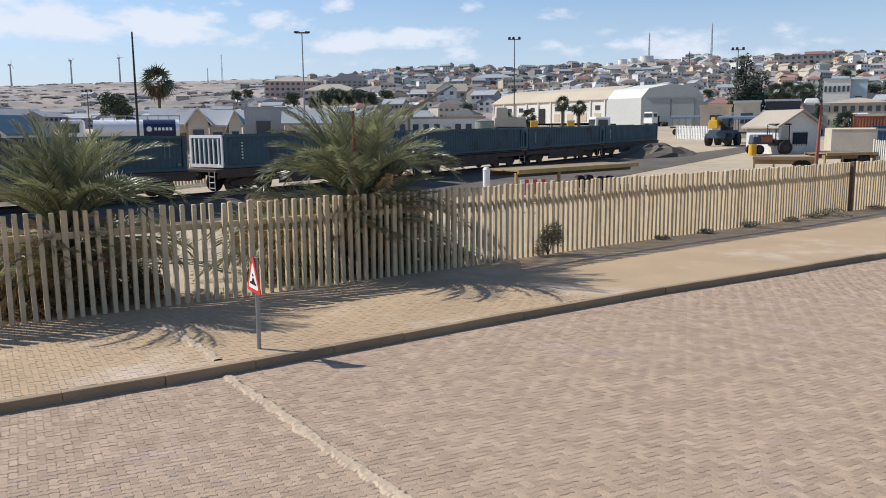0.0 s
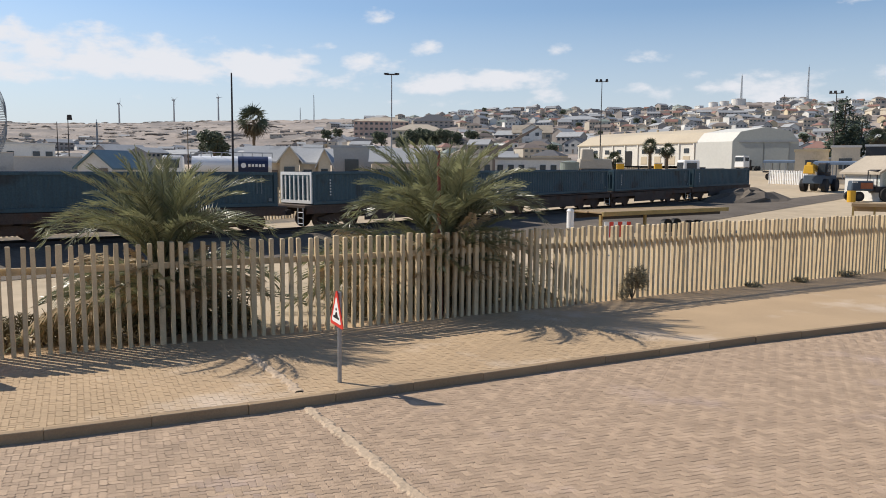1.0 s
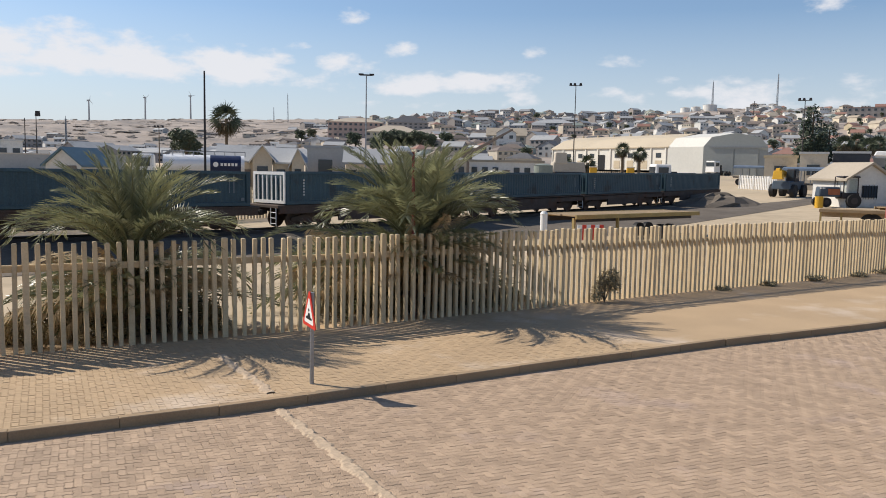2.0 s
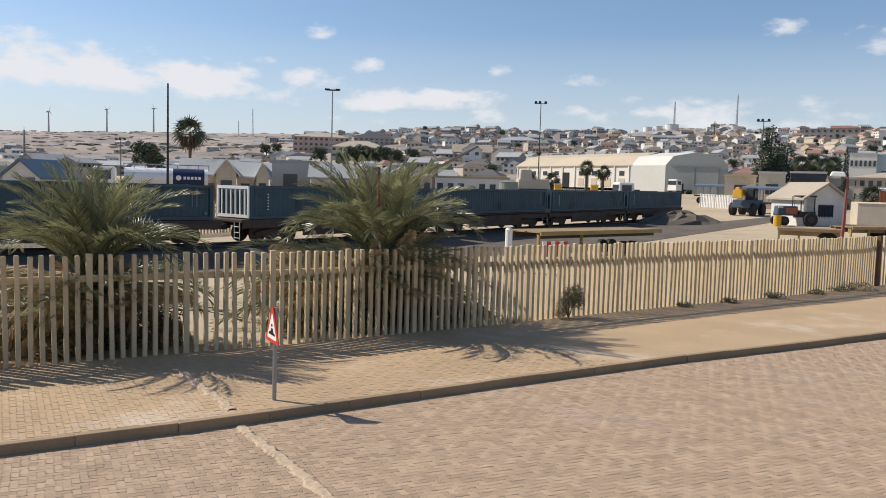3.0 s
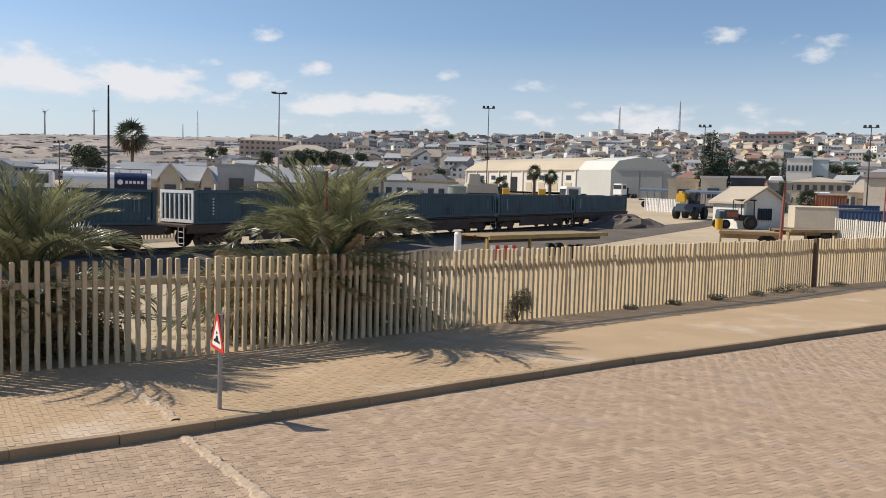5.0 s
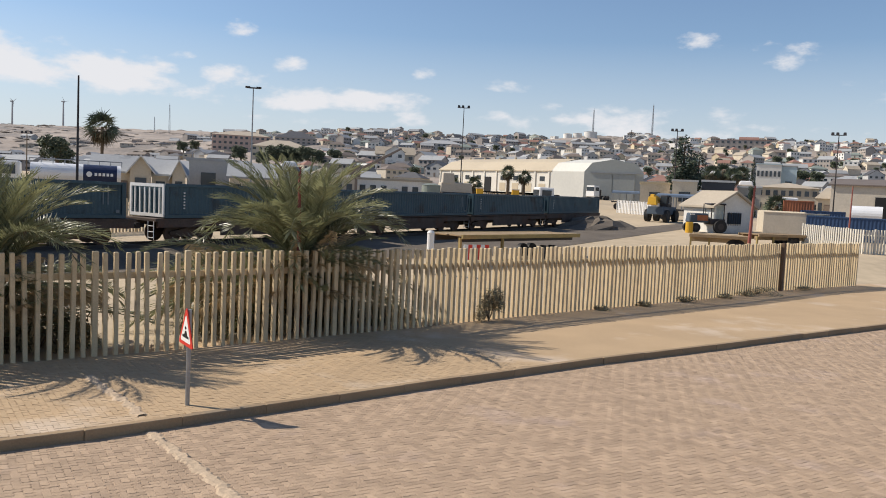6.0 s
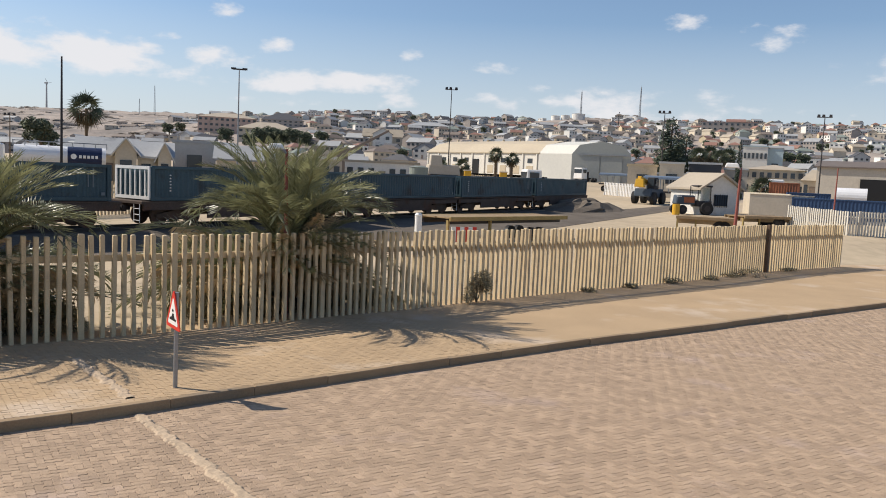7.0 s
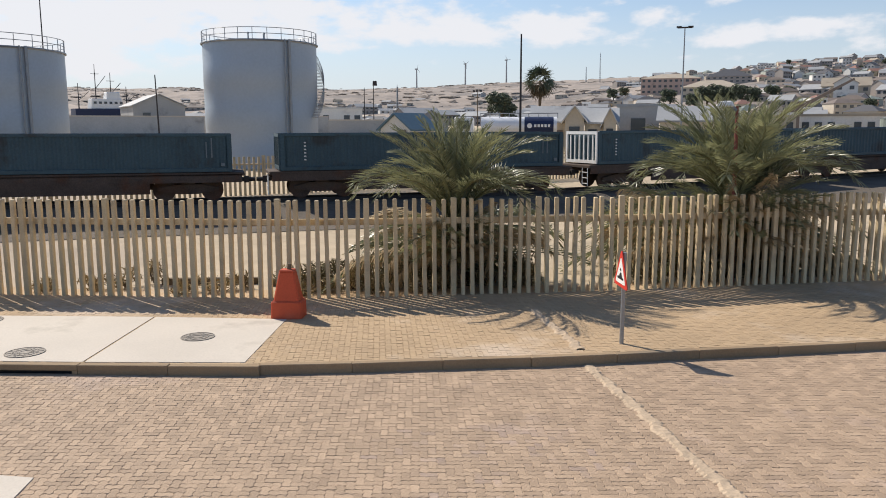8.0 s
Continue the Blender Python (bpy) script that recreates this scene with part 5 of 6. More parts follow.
build_mast(-15.8, 90, 1.95, "", "slim grey pole between the cream houses", 0.08, "steel", 0, "steel_pole", "pole")
build_mast(14.85, 600, 5.0, "flood", "dark flagpole on the hill", 0.4, "dark", 0, "flagpole", "flagpole")


def build_lattice(az, dist, el_top, width, label):
    p = on_ground(az, dist, -1)
    top = 4 + dist * math.tan(radians(el_top)) - p.z
    t = thing("radio_mast", Matrix.Translation(p), label, "radio mast", "radio masts on the hills")
    legs = [(width * math.cos(a), width * math.sin(a)) for a in (0.3, 2.4, 4.5)]
    for x, y in legs:
        bm = bmnew()
        rod(bm, (x, y, 0), (x * 0.35, y * 0.35, top), 0.20, 0.14, n=5)
        part("leg", bm, M["steel"], t)
    n = 14
    for i in range(n):
        f, g = i / n, (i + 1) / n
        bm = bmnew()
        for k in range(3):
            a, b = legs[k], legs[(k + 1) % 3]
            fa, fb = 1 - 0.65 * f, 1 - 0.65 * g
            rod(bm, (a[0] * fa, a[1] * fa, top * f), (b[0] * fb, b[1] * fb, top * g), 0.1, n=4)
            rod(bm, (a[0] * fa, a[1] * fa, top * f), (b[0] * fa, b[1] * fa, top * f), 0.1, n=4)
        part("bracing", bm, M["steel"], t)
    bm = bmnew()
    rod(bm, (0, 0, top * 0.98), (0, 0, top * 1.06), 0.12, 0.08, n=5)
    part("antenna", bm, M["steel"], t)


build_lattice(12.2, 760, 6.35, 1.0, "tall slim lattice radio mast on the hilltop")
build_lattice(16.25, 780, 6.75, 1.0, "tall slim lattice radio mast on the hilltop")
build_lattice(-17.35, 1150, 5.1, 1.4, "slim lattice radio mast on the desert ridge")
build_lattice(-18.3, 1150, 4.2, 1.0, "short lattice mast on the desert ridge")
build_lattice(-31.6, 330, 2.9, 0.5, "short lattice mast at the harbour")


def build_water_tank(az, dist, r, h):
    p = on_ground(az, dist, -1)
    t = thing("water_tank", Matrix.Translation(p), "round pale concrete water tank on the hilltop", "water tank", "water tanks")
    bm = bmnew()
    rod(bm, (0, 0, 0), (0, 0, h + 1), r, n=24)
    part("shell", bm, M["w_white"], t)
    bm = bmnew()
    rod(bm, (0, 0, h + 1), (0, 0, h + 1.5), r * 1.03, r * 0.3, n=24)
    part("roof", bm, M["w_tan"], t)


for az, r_, h_ in ((10.45, 4, 4.5), (11.15, 4, 4), (12.05, 6, 4.5), (15.55, 5, 4), (16.15, 5, 5)):
    build_water_tank(az, 745, r_, h_)


def build_turbine(az, dist, el_hub, rot):
    p = on_ground(az, dist, -3)
    hub = 4 + dist * math.tan(radians(el_hub)) - p.z
    t = thing("wind_turbine", Matrix.Translation(p) @ Matrix.Rotation(radians(-az + 50), 4, 'Z'), "white three-bladed wind turbine on the desert ridge", "wind turbine", "wind turbines")
    bm = bmnew()
    rod(bm, (0, 0, 0), (0, 0, hub), 1.6, 1.0, n=10)
    part("tower", bm, M["w_grey"], t)
    bm = bmnew()
    box(bm, (0, 1.0, hub), (2.0, 5.0, 2.0), None, 0.9, 0.2)
    part("nacelle", bm, M["w_grey"], t)
    for k in range(3):
        a = radians(rot + 120 * k)
        bm = bmnew()
        d = Vector((math.sin(a), 0, math.cos(a)))
        rod(bm, Vector((0, -2, hub)), Vector((0, -2, hub)) + d * 9, 0.45, 0.12, n=6)
        part("blade", bm, M["w_grey"], t)


build_turbine(-30.2, 1450, 4.15, 10)
build_turbine(-26.75, 1420, 4.5, 55)
build_turbine(-23.85, 1380, 4.75, 80)


# ---------- yard: vehicles and loose things ----------
def wheel(parent, x, y, z, r, w, name="wheel"):
    bm = bmnew()
    rod(bm, (x, y - w / 2, z), (x, y + w / 2, z), r, n=20)
    t = part(name, bm, M["black"], parent, "black rubber tyre")
    bm = bmnew()
    rod(bm, (x, y - w / 2 - 0.01, z), (x, y + w / 2 + 0.01, z), r * 0.5, n=14)
    part("rim", bm, M["dark"], t)
    return t


def build_tank_truck():
    """Articulated road tanker, cab towards -x."""
    p = on_ground(-23.9, 72)
    t = thing("tank_truck", Matrix.Translation(p) @ Matrix.Rotation(radians(24.0 - 2), 4, 'Z'), "white road tanker with a polished barrel and dark blue rear band", "truck")
    zb = 4 + 72 * math.tan(radians(0.16)) - p.z
    bm = bmnew()
    box(bm, (-3.75, 0, zb - 0.35), (1.75, 2.4, 2.3), None, 0.93, 0.12)
    cab = part("cab", bm, M["white"], t, "white driver's cab")
    bm = bmnew()
    box(bm, (-3.75, -1.19, zb + 0.1), (1.1, 0.06, 0.7))
    part("side_window", bm, M["pane"], cab)
    bm = bmnew()
    box(bm, (-4.62, 0, zb + 0.05), (0.06, 2.0, 0.85))
    part("windscreen", bm, M["pane"], cab)
    bm = bmnew()
    prof = [(0.92 * math.cos(a) * 1.12, 0.78 * math.sin(a)) for a in [2 * math.pi * i / 24 for i in range(24)]]
    prism(bm, prof, -2.2, 4.5, Matrix(((0, 1, 0, 0), (1, 0, 0, 0), (0, 0, 1, zb), (0, 0, 0, 1))))
    bmesh.ops.recalc_face_normals(bm, faces=bm.faces)
    part("barrel", bm, M["chrome"], t, "polished pale tank barrel", smooth=False)
    bm = bmnew()
    prism(bm, [(x * 1.01, z * 1.012) for x, z in prof], 1.65, 4.2, Matrix(((0, 1, 0, 0), (1, 0, 0, 0), (0, 0, 1, zb), (0, 0, 0, 1))))
    bmesh.ops.recalc_face_normals(bm, faces=bm.faces)
    band = part("rear_band", bm, M["navy"], t, "dark blue rear band")
    bm = bmnew()
    rod(bm, (2.1, -1.045, zb), (2.1, -1.07, zb), 0.22, n=16)
    for k in range(5):
        box(bm, (2.6 + k * 0.3, -1.055, zb), (0.2, 0.03, 0.24))
    part("emblem", bm, M["white"], band, "white disc and bars")
    bm = bmnew()
    for y in (-0.45, 0.45):
        rod(bm, (-2.3, y, zb + 1.1), (4.6, y, zb + 1.1), 0.03, n=5)
        for i in range(9):
            rod(bm, (-2.3 + i * 0.86, y, zb + 0.7), (-2.3 + i * 0.86, y, zb + 1.1), 0.025, n=5)
    part("walkway_rail", bm, M["steel"], t)
    bm = bmnew()
    box(bm, (0.6, 0, zb - 0.95), (7.8, 0.9, 0.25))
    part("chassis", bm, M["dark"], t)
    for x in (-3.6, -1.6, 2.4, 3.5):
        for y in (-1.0, 1.0):
            wheel(t, x, y, 0.5, 0.5, 0.3)


M["chrome"] = material("polished_tank", (0.74, 0.74, 0.74), 0.35, 0.05, var=0.08, scale=0.6, fine=10, bump=0.03)
M["navy"] = material("navy_paint", (0.02, 0.03, 0.075), 0.45, var=0.12, bump=0.03)
M["blue"] = material("container_blue", (0.03, 0.062, 0.135), 0.55, var=0.15, scale=0.6, fine=9, bump=0.08, col2=(0.05, 0.08, 0.14), patch=0.04)
M["yellow"] = material("machine_yellow", (0.60, 0.34, 0.03), 0.5, var=0.12, scale=2, fine=18, bump=0.05)
M["machine"] = material("machine_slate_blue", (0.06, 0.08, 0.105), 0.5, var=0.18, scale=2, fine=18, bump=0.05)
M["plank"] = material("weathered_plank", (0.30, 0.215, 0.125), 0.9, var=0.25, scale=1.5, fine=18, bump=0.3, rnd=0.15)
M["tarp"] = material("blue_tarpaulin", (0.12, 0.16, 0.22), 0.7, var=0.2, scale=1.2, fine=12, bump=0.2)
M["rusty"] = material("rust_orange_steel", (0.33, 0.12, 0.06), 0.85, var=0.3, scale=1.5, fine=15, bump=0.3)
build_tank_truck()


def build_telehandler():
    p = on_ground(17.25, 92)
    t = thing("telehandler", Matrix.Translation(p) @ Matrix.Rotation(radians(-17 + 70), 4, 'Z'), "dark blue telehandler with a raised yellow boom", "loader")
    bm = bmnew()
    box(bm, (0, 0, 1.25), (4.2, 2.0, 0.9), None, 0.94, 0.08)
    part("body", bm, M["machine"], t)
    bm = bmnew()
    box(bm, (-0.3, -0.5, 2.3), (1.4, 0.95, 1.3), None, 0.85, 0.06)
    cab = part("cab", bm, M["dark"], t)
    bm = bmnew()
    box(bm, (-0.3, -0.99, 2.4), (1.0, 0.04, 0.8))
    box(bm, (-1.02, -0.5, 2.4), (0.04, 0.7, 0.8))
    part("window", bm, M["pane"], cab)
    bm = bmnew()
    box(bm, (-0.4, 0.35, 2.15), (4.6, 0.45, 0.5), Matrix.Translation((0, 0, 0.2)) @ Matrix.Rotation(radians(10), 4, 'Y'), 1, 0.04)
    boom = part("boom", bm, M["yellow"], t, "yellow telescopic boom")
    bm = bmnew()
    box(bm, (-2.5, 0.2, 2.3), (0.4, 1.1, 0.9), None, 0.8, 0.05)
    part("boom_head", bm, M["yellow"], t, "yellow lifting head")
    for x in (-1.4, 1.4):
        for y in (-1.05, 1.05):
            wheel(t, x, y, 0.68, 0.68, 0.45)


build_telehandler()


def build_trailer(az, dist, yaw, length, label, tarp=True, wall=1.2, floor=1.2):
    p = on_ground(az, dist)
    t = thing("trailer", Matrix.Translation(p) @ Matrix.Rotation(radians(-az + yaw), 4, 'Z'), label, "trailer")
    bm = bmnew()
    box(bm, (0, 0, floor), (length, 2.4, 0.22), None, 1, 0.02)
    part("bed", bm, M["dark"], t)
    if tarp:
        n = int(length / 0.9)
        for i in range(n + 1):
            for y in (-1.15, 1.15):
                bm = bmnew()
                box(bm, (-length / 2 + length * i / n, y, floor + wall / 2), (0.1, 0.1, wall))
                part("stake", bm, M["steel"], t)
        bm = bmnew()
        prism(bm, [(-1.3, floor + wall), (1.3, floor + wall), (1.25, floor + wall + 0.25), (0, floor + wall + 0.42), (-1.25, floor + wall + 0.25)], -length / 2, length / 2, Matrix(((0, 1, 0, 0), (1, 0, 0, 0), (0, 0, 1, 0), (0, 0, 0, 1))))
        bmesh.ops.recalc_face_normals(bm, faces=bm.faces)
        part("tarpaulin", bm, M["tarp"], t, "grey-blue tarpaulin roof")
    for x in (-length * 0.36, length * 0.3, length * 0.42):
        for y in (-0.95, 0.95):
            wheel(t, x, y, 0.5, 0.5, 0.3)
    return t


build_trailer(18.95, 98, -8, 7.0, "long stake-sided trailer with a blue-grey tarpaulin", wall=1.5)
build_trailer(15.2, 125, -6, 6.0, "stake-sided trailer parked before the hangar", wall=1.3)


def build_tractor():
    p = on_ground(20.25, 76)
    t = thing("tractor", Matrix.Translation(p) @ Matrix.Rotation(radians(-20 + 25), 4, 'Z'), "slate-blue tractor with an orange side panel and glazed cab", "tractor")
    bm = bmnew()
    box(bm, (-0.9, 0, 1.3), (1.9, 0.95, 0.85), None, 0.9, 0.08)
    hood = part("hood", bm, M["machine"], t, "slate-blue engine hood")
    bm = bmnew()
    box(bm, (-0.6, -0.48, 1.3), (1.0, 0.05, 0.5))
    part("side_panel", bm, M["rusty"], hood, "orange side panel")
    for k in range(4):
        bm = bmnew()
        box(bm, (-1.75 + k * 0.12, -0.46, 1.6), (0.07, 0.06, 0.1))
        part("vent", bm, M["white"], hood)
    bm = bmnew()
    for x in (0.15, 1.35):
        for y in (-0.6, 0.6):
            rod(bm, (x, y, 1.2), (x, y * 0.92, 2.55), 0.05, n=6)
    box(bm, (0.75, 0, 2.6), (1.5, 1.4, 0.14), None, 0.95, 0.03)
    box(bm, (0.75, 0, 1.0), (1.4, 1.3, 0.5))
    cab = part("cab", bm, M["dark"], t)
    for y in (-0.58, 0.58):
        bm = bmnew()
        box(bm, (0.75, y, 1.85), (1.1, 0.02, 1.2))
        part("window", bm, M["glass"], cab)
    for x, r_, w_ in ((-1.4, 0.42, 0.3), (0.9, 0.58, 0.42)):
        for y in (-0.85, 0.85):
            wheel(t, x, y, r_, r_, w_)
    bm = bmnew()
    rod(bm, (-0.2, 0.3, 1.7), (-0.2, 0.3, 2.6), 0.04, n=6)
    part("exhaust", bm, M["dark"], t)


g_ = bpy.data.materials.new("clear_glass")
g_.use_nodes = True
b_ = g_.node_tree.nodes["Principled BSDF"]
b_.inputs["Transmission Weight"].default_value, b_.inputs["Roughness"].default_value, b_.inputs["IOR"].default_value = 1.0, 0.02, 1.1
b_.inputs["Base Color"].default_value = (0.8, 0.85, 0.85, 1)
M["glass"] = g_
build_tractor()


def build_flat_load(az0, d0, az1, d1, el, label, boards=7, colour="plank", thick=0.22):
    """Low flat trailer deck of boards between two bearings, on trestle legs and wheels."""
    a, b = polar(az0, d0), polar(az1, d1)
    v = b - a
    z0 = height((a.x + b.x) / 2, (a.y + b.y) / 2) - 0.15
    top = 4 + (d0 + d1) / 2 * math.tan(radians(el)) - z0
    t = thing("flatbed_trailer", pose(a.x, a.y, z0, 0, 0, math.degrees(math.atan2(v.y, v.x))), label, "trailer")
    L = v.length
    for i in range(boards):
        bm = bmnew()
        box(bm, (L / 2, i * 0.3, top), (L - 0.1 * (i % 3), 0.285, 0.07), None, 1, 0.008)
        part("board", bm, M[colour], t)
    for y in (-0.2, boards * 0.3 - 0.1):
        bm = bmnew()
        box(bm, (L / 2, y, top - 0.05), (L, 0.1, 0.2), None, 1, 0.01)
        part("edge_beam", bm, M["yellow_dull" if thick < 0.25 else "plank"], t)
    bm = bmnew()
    for y in (0.2, boards * 0.3 - 0.4):
        box(bm, (L / 2, y, top - 0.1 - thick / 2), (L * 0.96, 0.14, thick))
    part("frame", bm, M["dark" if thick < 0.25 else colour], t)
    for x in (0.1, L * 0.33):
        bm = bmnew()
        box(bm, (x, 0.0, (top - 0.1) / 2), (0.12, 0.12, top - 0.1))
        part("leg", bm, M["yellow_dull"], t)
    for x in (L * 0.72, L * 0.8):
        for y in (0.25, boards * 0.3 - 0.45):
            wheel(t, x, y, 0.45, 0.45, 0.25)
    return t


M["yellow_dull"] = material("dull_yellow_paint", (0.34, 0.25, 0.10), 0.8, var=0.25, scale=2, fine=18, bump=0.1)
build_flat_load(3.1, 37.0, 11.5, 45.0, -2.7, "low flatbed trailer with a weathered plank deck beside the track")
build_flat_load(19.2, 56.0, 23.2, 56.0, -2.0, "flatbed loaded with weathered orange-brown planks", 6, "plank", 0.35)
build_flat_load(23.5, 62.0, 26.6, 66.0, -1.7, "flatbed trailer with grey weathered boards", 6, "plank", 0.3)

# heap of dark gravel past the end of the train
hp_ = on_ground(13.0, 73)
bm = bmnew()
rng_h = random.Random(8)
ring_n, rings_h = 22, []
for k_, (f_, z_) in enumerate(((1.0, -0.1), (0.8, 0.3), (0.55, 0.65), (0.25, 0.9))):
    rings_h.append([bm.verts.new((5.2 * f_ * math.cos(6.2832 * i / ring_n) * rng_h.uniform(0.85, 1.15), 3.2 * f_ * math.sin(6.2832 * i / ring_n) * rng_h.uniform(0.85, 1.15), z_ * rng_h.uniform(0.7, 1.3))) for i in range(ring_n)])
for a_r, b_r in zip(rings_h, rings_h[1:]):
    for i in range(ring_n):
        bm.faces.new((a_r[i], a_r[(i + 1) % ring_n], b_r[(i + 1) % ring_n], b_r[i]))
bm.faces.new(rings_h[-1])
heap = tagged(mesh_object("spoil_heap", bm, M["ballast"]), "low heap of dark gravel beside the railway track", "gravel heap")
heap.matrix_basis = Matrix.Translation(hp_) @ Matrix.Rotation(radians(40), 4, 'Z')

# small striped board hanging under the near trailer, white bollard by the track
p_ = polar(4.4, 36.6)
sb = thing("striped_board", pose(p_.x, p_.y, height(p_.x, p_.y), 0, 0, 25), "red and white striped board leaning under the trailer", "warning board")
for k in range(6):
    bm = bmnew()
    box(bm, (-0.55 + k * 0.22, 0, 0.72), (0.22, 0.04, 0.7))
    part("stripe", bm, M["sign_red" if k % 2 else "white"], sb, "red stripe" if k % 2 else "white stripe")
p_ = polar(1.07, 33.5)
bo = thing("bollard", Matrix.Translation((p_.x, p_.y, height(p_.x, p_.y))), "short white concrete bollard beside the track", "bollard")
bm = bmnew()
rod(bm, (0, 0, -0.2), (0, 0, 1.75), 0.15, n=14)
part("post", bm, M["white"], bo)
bm = bmnew()
rod(bm, (0, 0, 1.75), (0, 0, 1.85), 0.17, 0.1, n=14)
part("cap", bm, M["white"], bo)


# guard house, boundary wall, blue container
gh = build_house(face_camera(22.0, 77, 40), 4.4, 4.4, 2.4, "gable", "w_white", "r_tan", "small whitewashed guard house with a beige gable roof and barred window", 1, 1, "y", rise=1.25, name="guard_house")
for k in range(6):
    bm = bmnew()
    rod(bm, (-0.65 + 0.26 * k, -0.12, 0.7), (-0.65 + 0.26 * k, -0.12, 1.9), 0.02, n=4)
    part("window_bar", bm, M["black"], gh)
for az0, az1, d0, d1, el, mt, lab in ((23.5, 26.4, 84, 80, -0.12, "w_cream", "plain cream boundary wall behind the guard house"),):
    a, b = polar(az0, d0), polar(az1, d1)
    v = b - a
    z0 = height(a.x, a.y) - 0.3
    q = thing("boundary_wall", pose(a.x, a.y, z0, 0, 0, math.degrees(math.atan2(v.y, v.x))), lab, "wall")
    bm = bmnew()
    box(bm, (v.length / 2, 0, (3.85 - z0) / 2), (v.length, 0.22, 3.85 - z0), None, 1, 0.02)
    part("wall", bm, M[mt], q)


def build_box_container(az, dist, yaw, L, H, mt, label, z_off=0.0):
    p = on_ground(az, dist, z_off)
    t = thing("freight_container", Matrix.Translation(p) @ Matrix.Rotation(radians(-az + yaw), 4, 'Z'), label, "container", "containers in the yard")
    bm = bmnew()
    n = int(L / 0.28)
    for sy in (-1.2, 1.2):
        prev = None
        for i in range(n * 2 + 1):
            x = -L / 2 + L * i / (n * 2)
            y = sy * (1.0 if (i // 1) % 2 else 0.975)
            cur = (bm.verts.new((x, y, 0.1)), bm.verts.new((x, y, H - 0.1)))
            if prev:
                bm.faces.new((prev[0], cur[0], cur[1], prev[1]))
            prev = cur
    part("side_panel", bm, M[mt], t)
    bm = bmnew()
    box(bm, (0, 0, H - 0.06), (L, 2.44, 0.12), None, 1, 0.02)
    part("roof", bm, M[mt], t)
    bm = bmnew()
    box(bm, (0, 0, 0.07), (L, 2.44, 0.14), None, 1, 0.02)
    part("base_frame", bm, M[mt], t)
    for x in (-L / 2 + 0.06, L / 2 - 0.06):
        bm = bmnew()
        box(bm, (x, 0, H / 2), (0.12, 2.44, H))
        part("end", bm, M[mt], t)


build_box_container(30.2, 76, 4, 9.9, 2.0, "blue", "long blue corrugated shipping container in the yard")
build_box_container(25.9, 100, 5, 3.2, 2.9, "rusty", "orange corrugated container behind the wall")
bm = bmnew()
box(bm, (0, 0, 1.06), (5.2, 0.22, 2.12), bevel=0.01)
box(bm, (0, 0, 2.15), (5.24, 0.3, 0.07), bevel=0.01)
yw_ = tagged(mesh_object("yard_wall", bm, M["w_tan"]), "plastered beige yard wall with a flat coping", "wall")
p_ = polar(25.85, 75)
yw_.matrix_basis = pose(p_.x, p_.y, height(p_.x, p_.y), 0, 0, -24)

build_box_container(27.4, 98, 5, 4.4, 1.9, "blue", "blue container behind the wall")
p_ = on_ground(29.95, 92)
st = thing("silver_tank", Matrix.Translation(p_) @ Matrix.Rotation(radians(-30), 4, 'Z'), "rounded silver tank lying behind the blue container", "tank")
bm = bmnew()
rod(bm, (-1.4, 0, 1.9), (1.4, 0, 1.9), 0.85, n=20)
part("shell", bm, M["chrome"], st)
bm = bmnew()
for x in (-1.6, 1.6):
    box(bm, (x * 0.8, 0, 0.6), (0.3, 1.4, 1.2))
part("saddle", bm, M["dark"], st)
# yellow drum by the tractor
p_ = on_ground(19.15, 74)
dr = thing("drum", Matrix.Translation(p_), "yellow steel drum standing in the yard", "drum")
bm = bmnew()
rod(bm, (0, 0, 0), (0, 0, 0.95), 0.33, n=18)
part("body", bm, M["yellow"], dr)


def build_cab_truck(az, dist, yaw, label, mt="white"):
    p = on_ground(az, dist)
    t = thing("truck", Matrix.Translation(p) @ Matrix.Rotation(radians(-az + yaw), 4, 'Z'), label, "truck", "trucks in the yard")
    bm = bmnew()
    box(bm, (0, 0, 1.9), (2.1, 2.4, 2.5), None, 0.92, 0.12)
    cab = part("cab", bm, M[mt], t)
    bm = bmnew()
    box(bm, (-1.0, 0, 2.4), (0.08, 2.0, 0.9))
    part("windscreen", bm, M["pane"], cab)
    bm = bmnew()
    box(bm, (0, -1.17, 2.4), (1.2, 0.08, 0.8))
    part("side_window", bm, M["pane"], cab)
    bm = bmnew()
    box(bm, (2.6, 0, 0.85), (5.5, 0.9, 0.3))
    box(bm, (1.5, 0, 1.5), (0.4, 2.2, 1.6))
    part("chassis", bm, M["dark"], t)
    for x in (0, 3.4, 4.5):
        for y in (-1.0, 1.0):
            wheel(t, x, y, 0.5, 0.5, 0.3)


build_cab_truck(12.45, 182, 55, "white truck tractor parked before the hangar doors")
build_cab_truck(9.0, 100, 20, "white truck cab parked behind the goods train")
build_cab_truck(25.3, 108, 10, "white truck with ladder rack behind the wall")


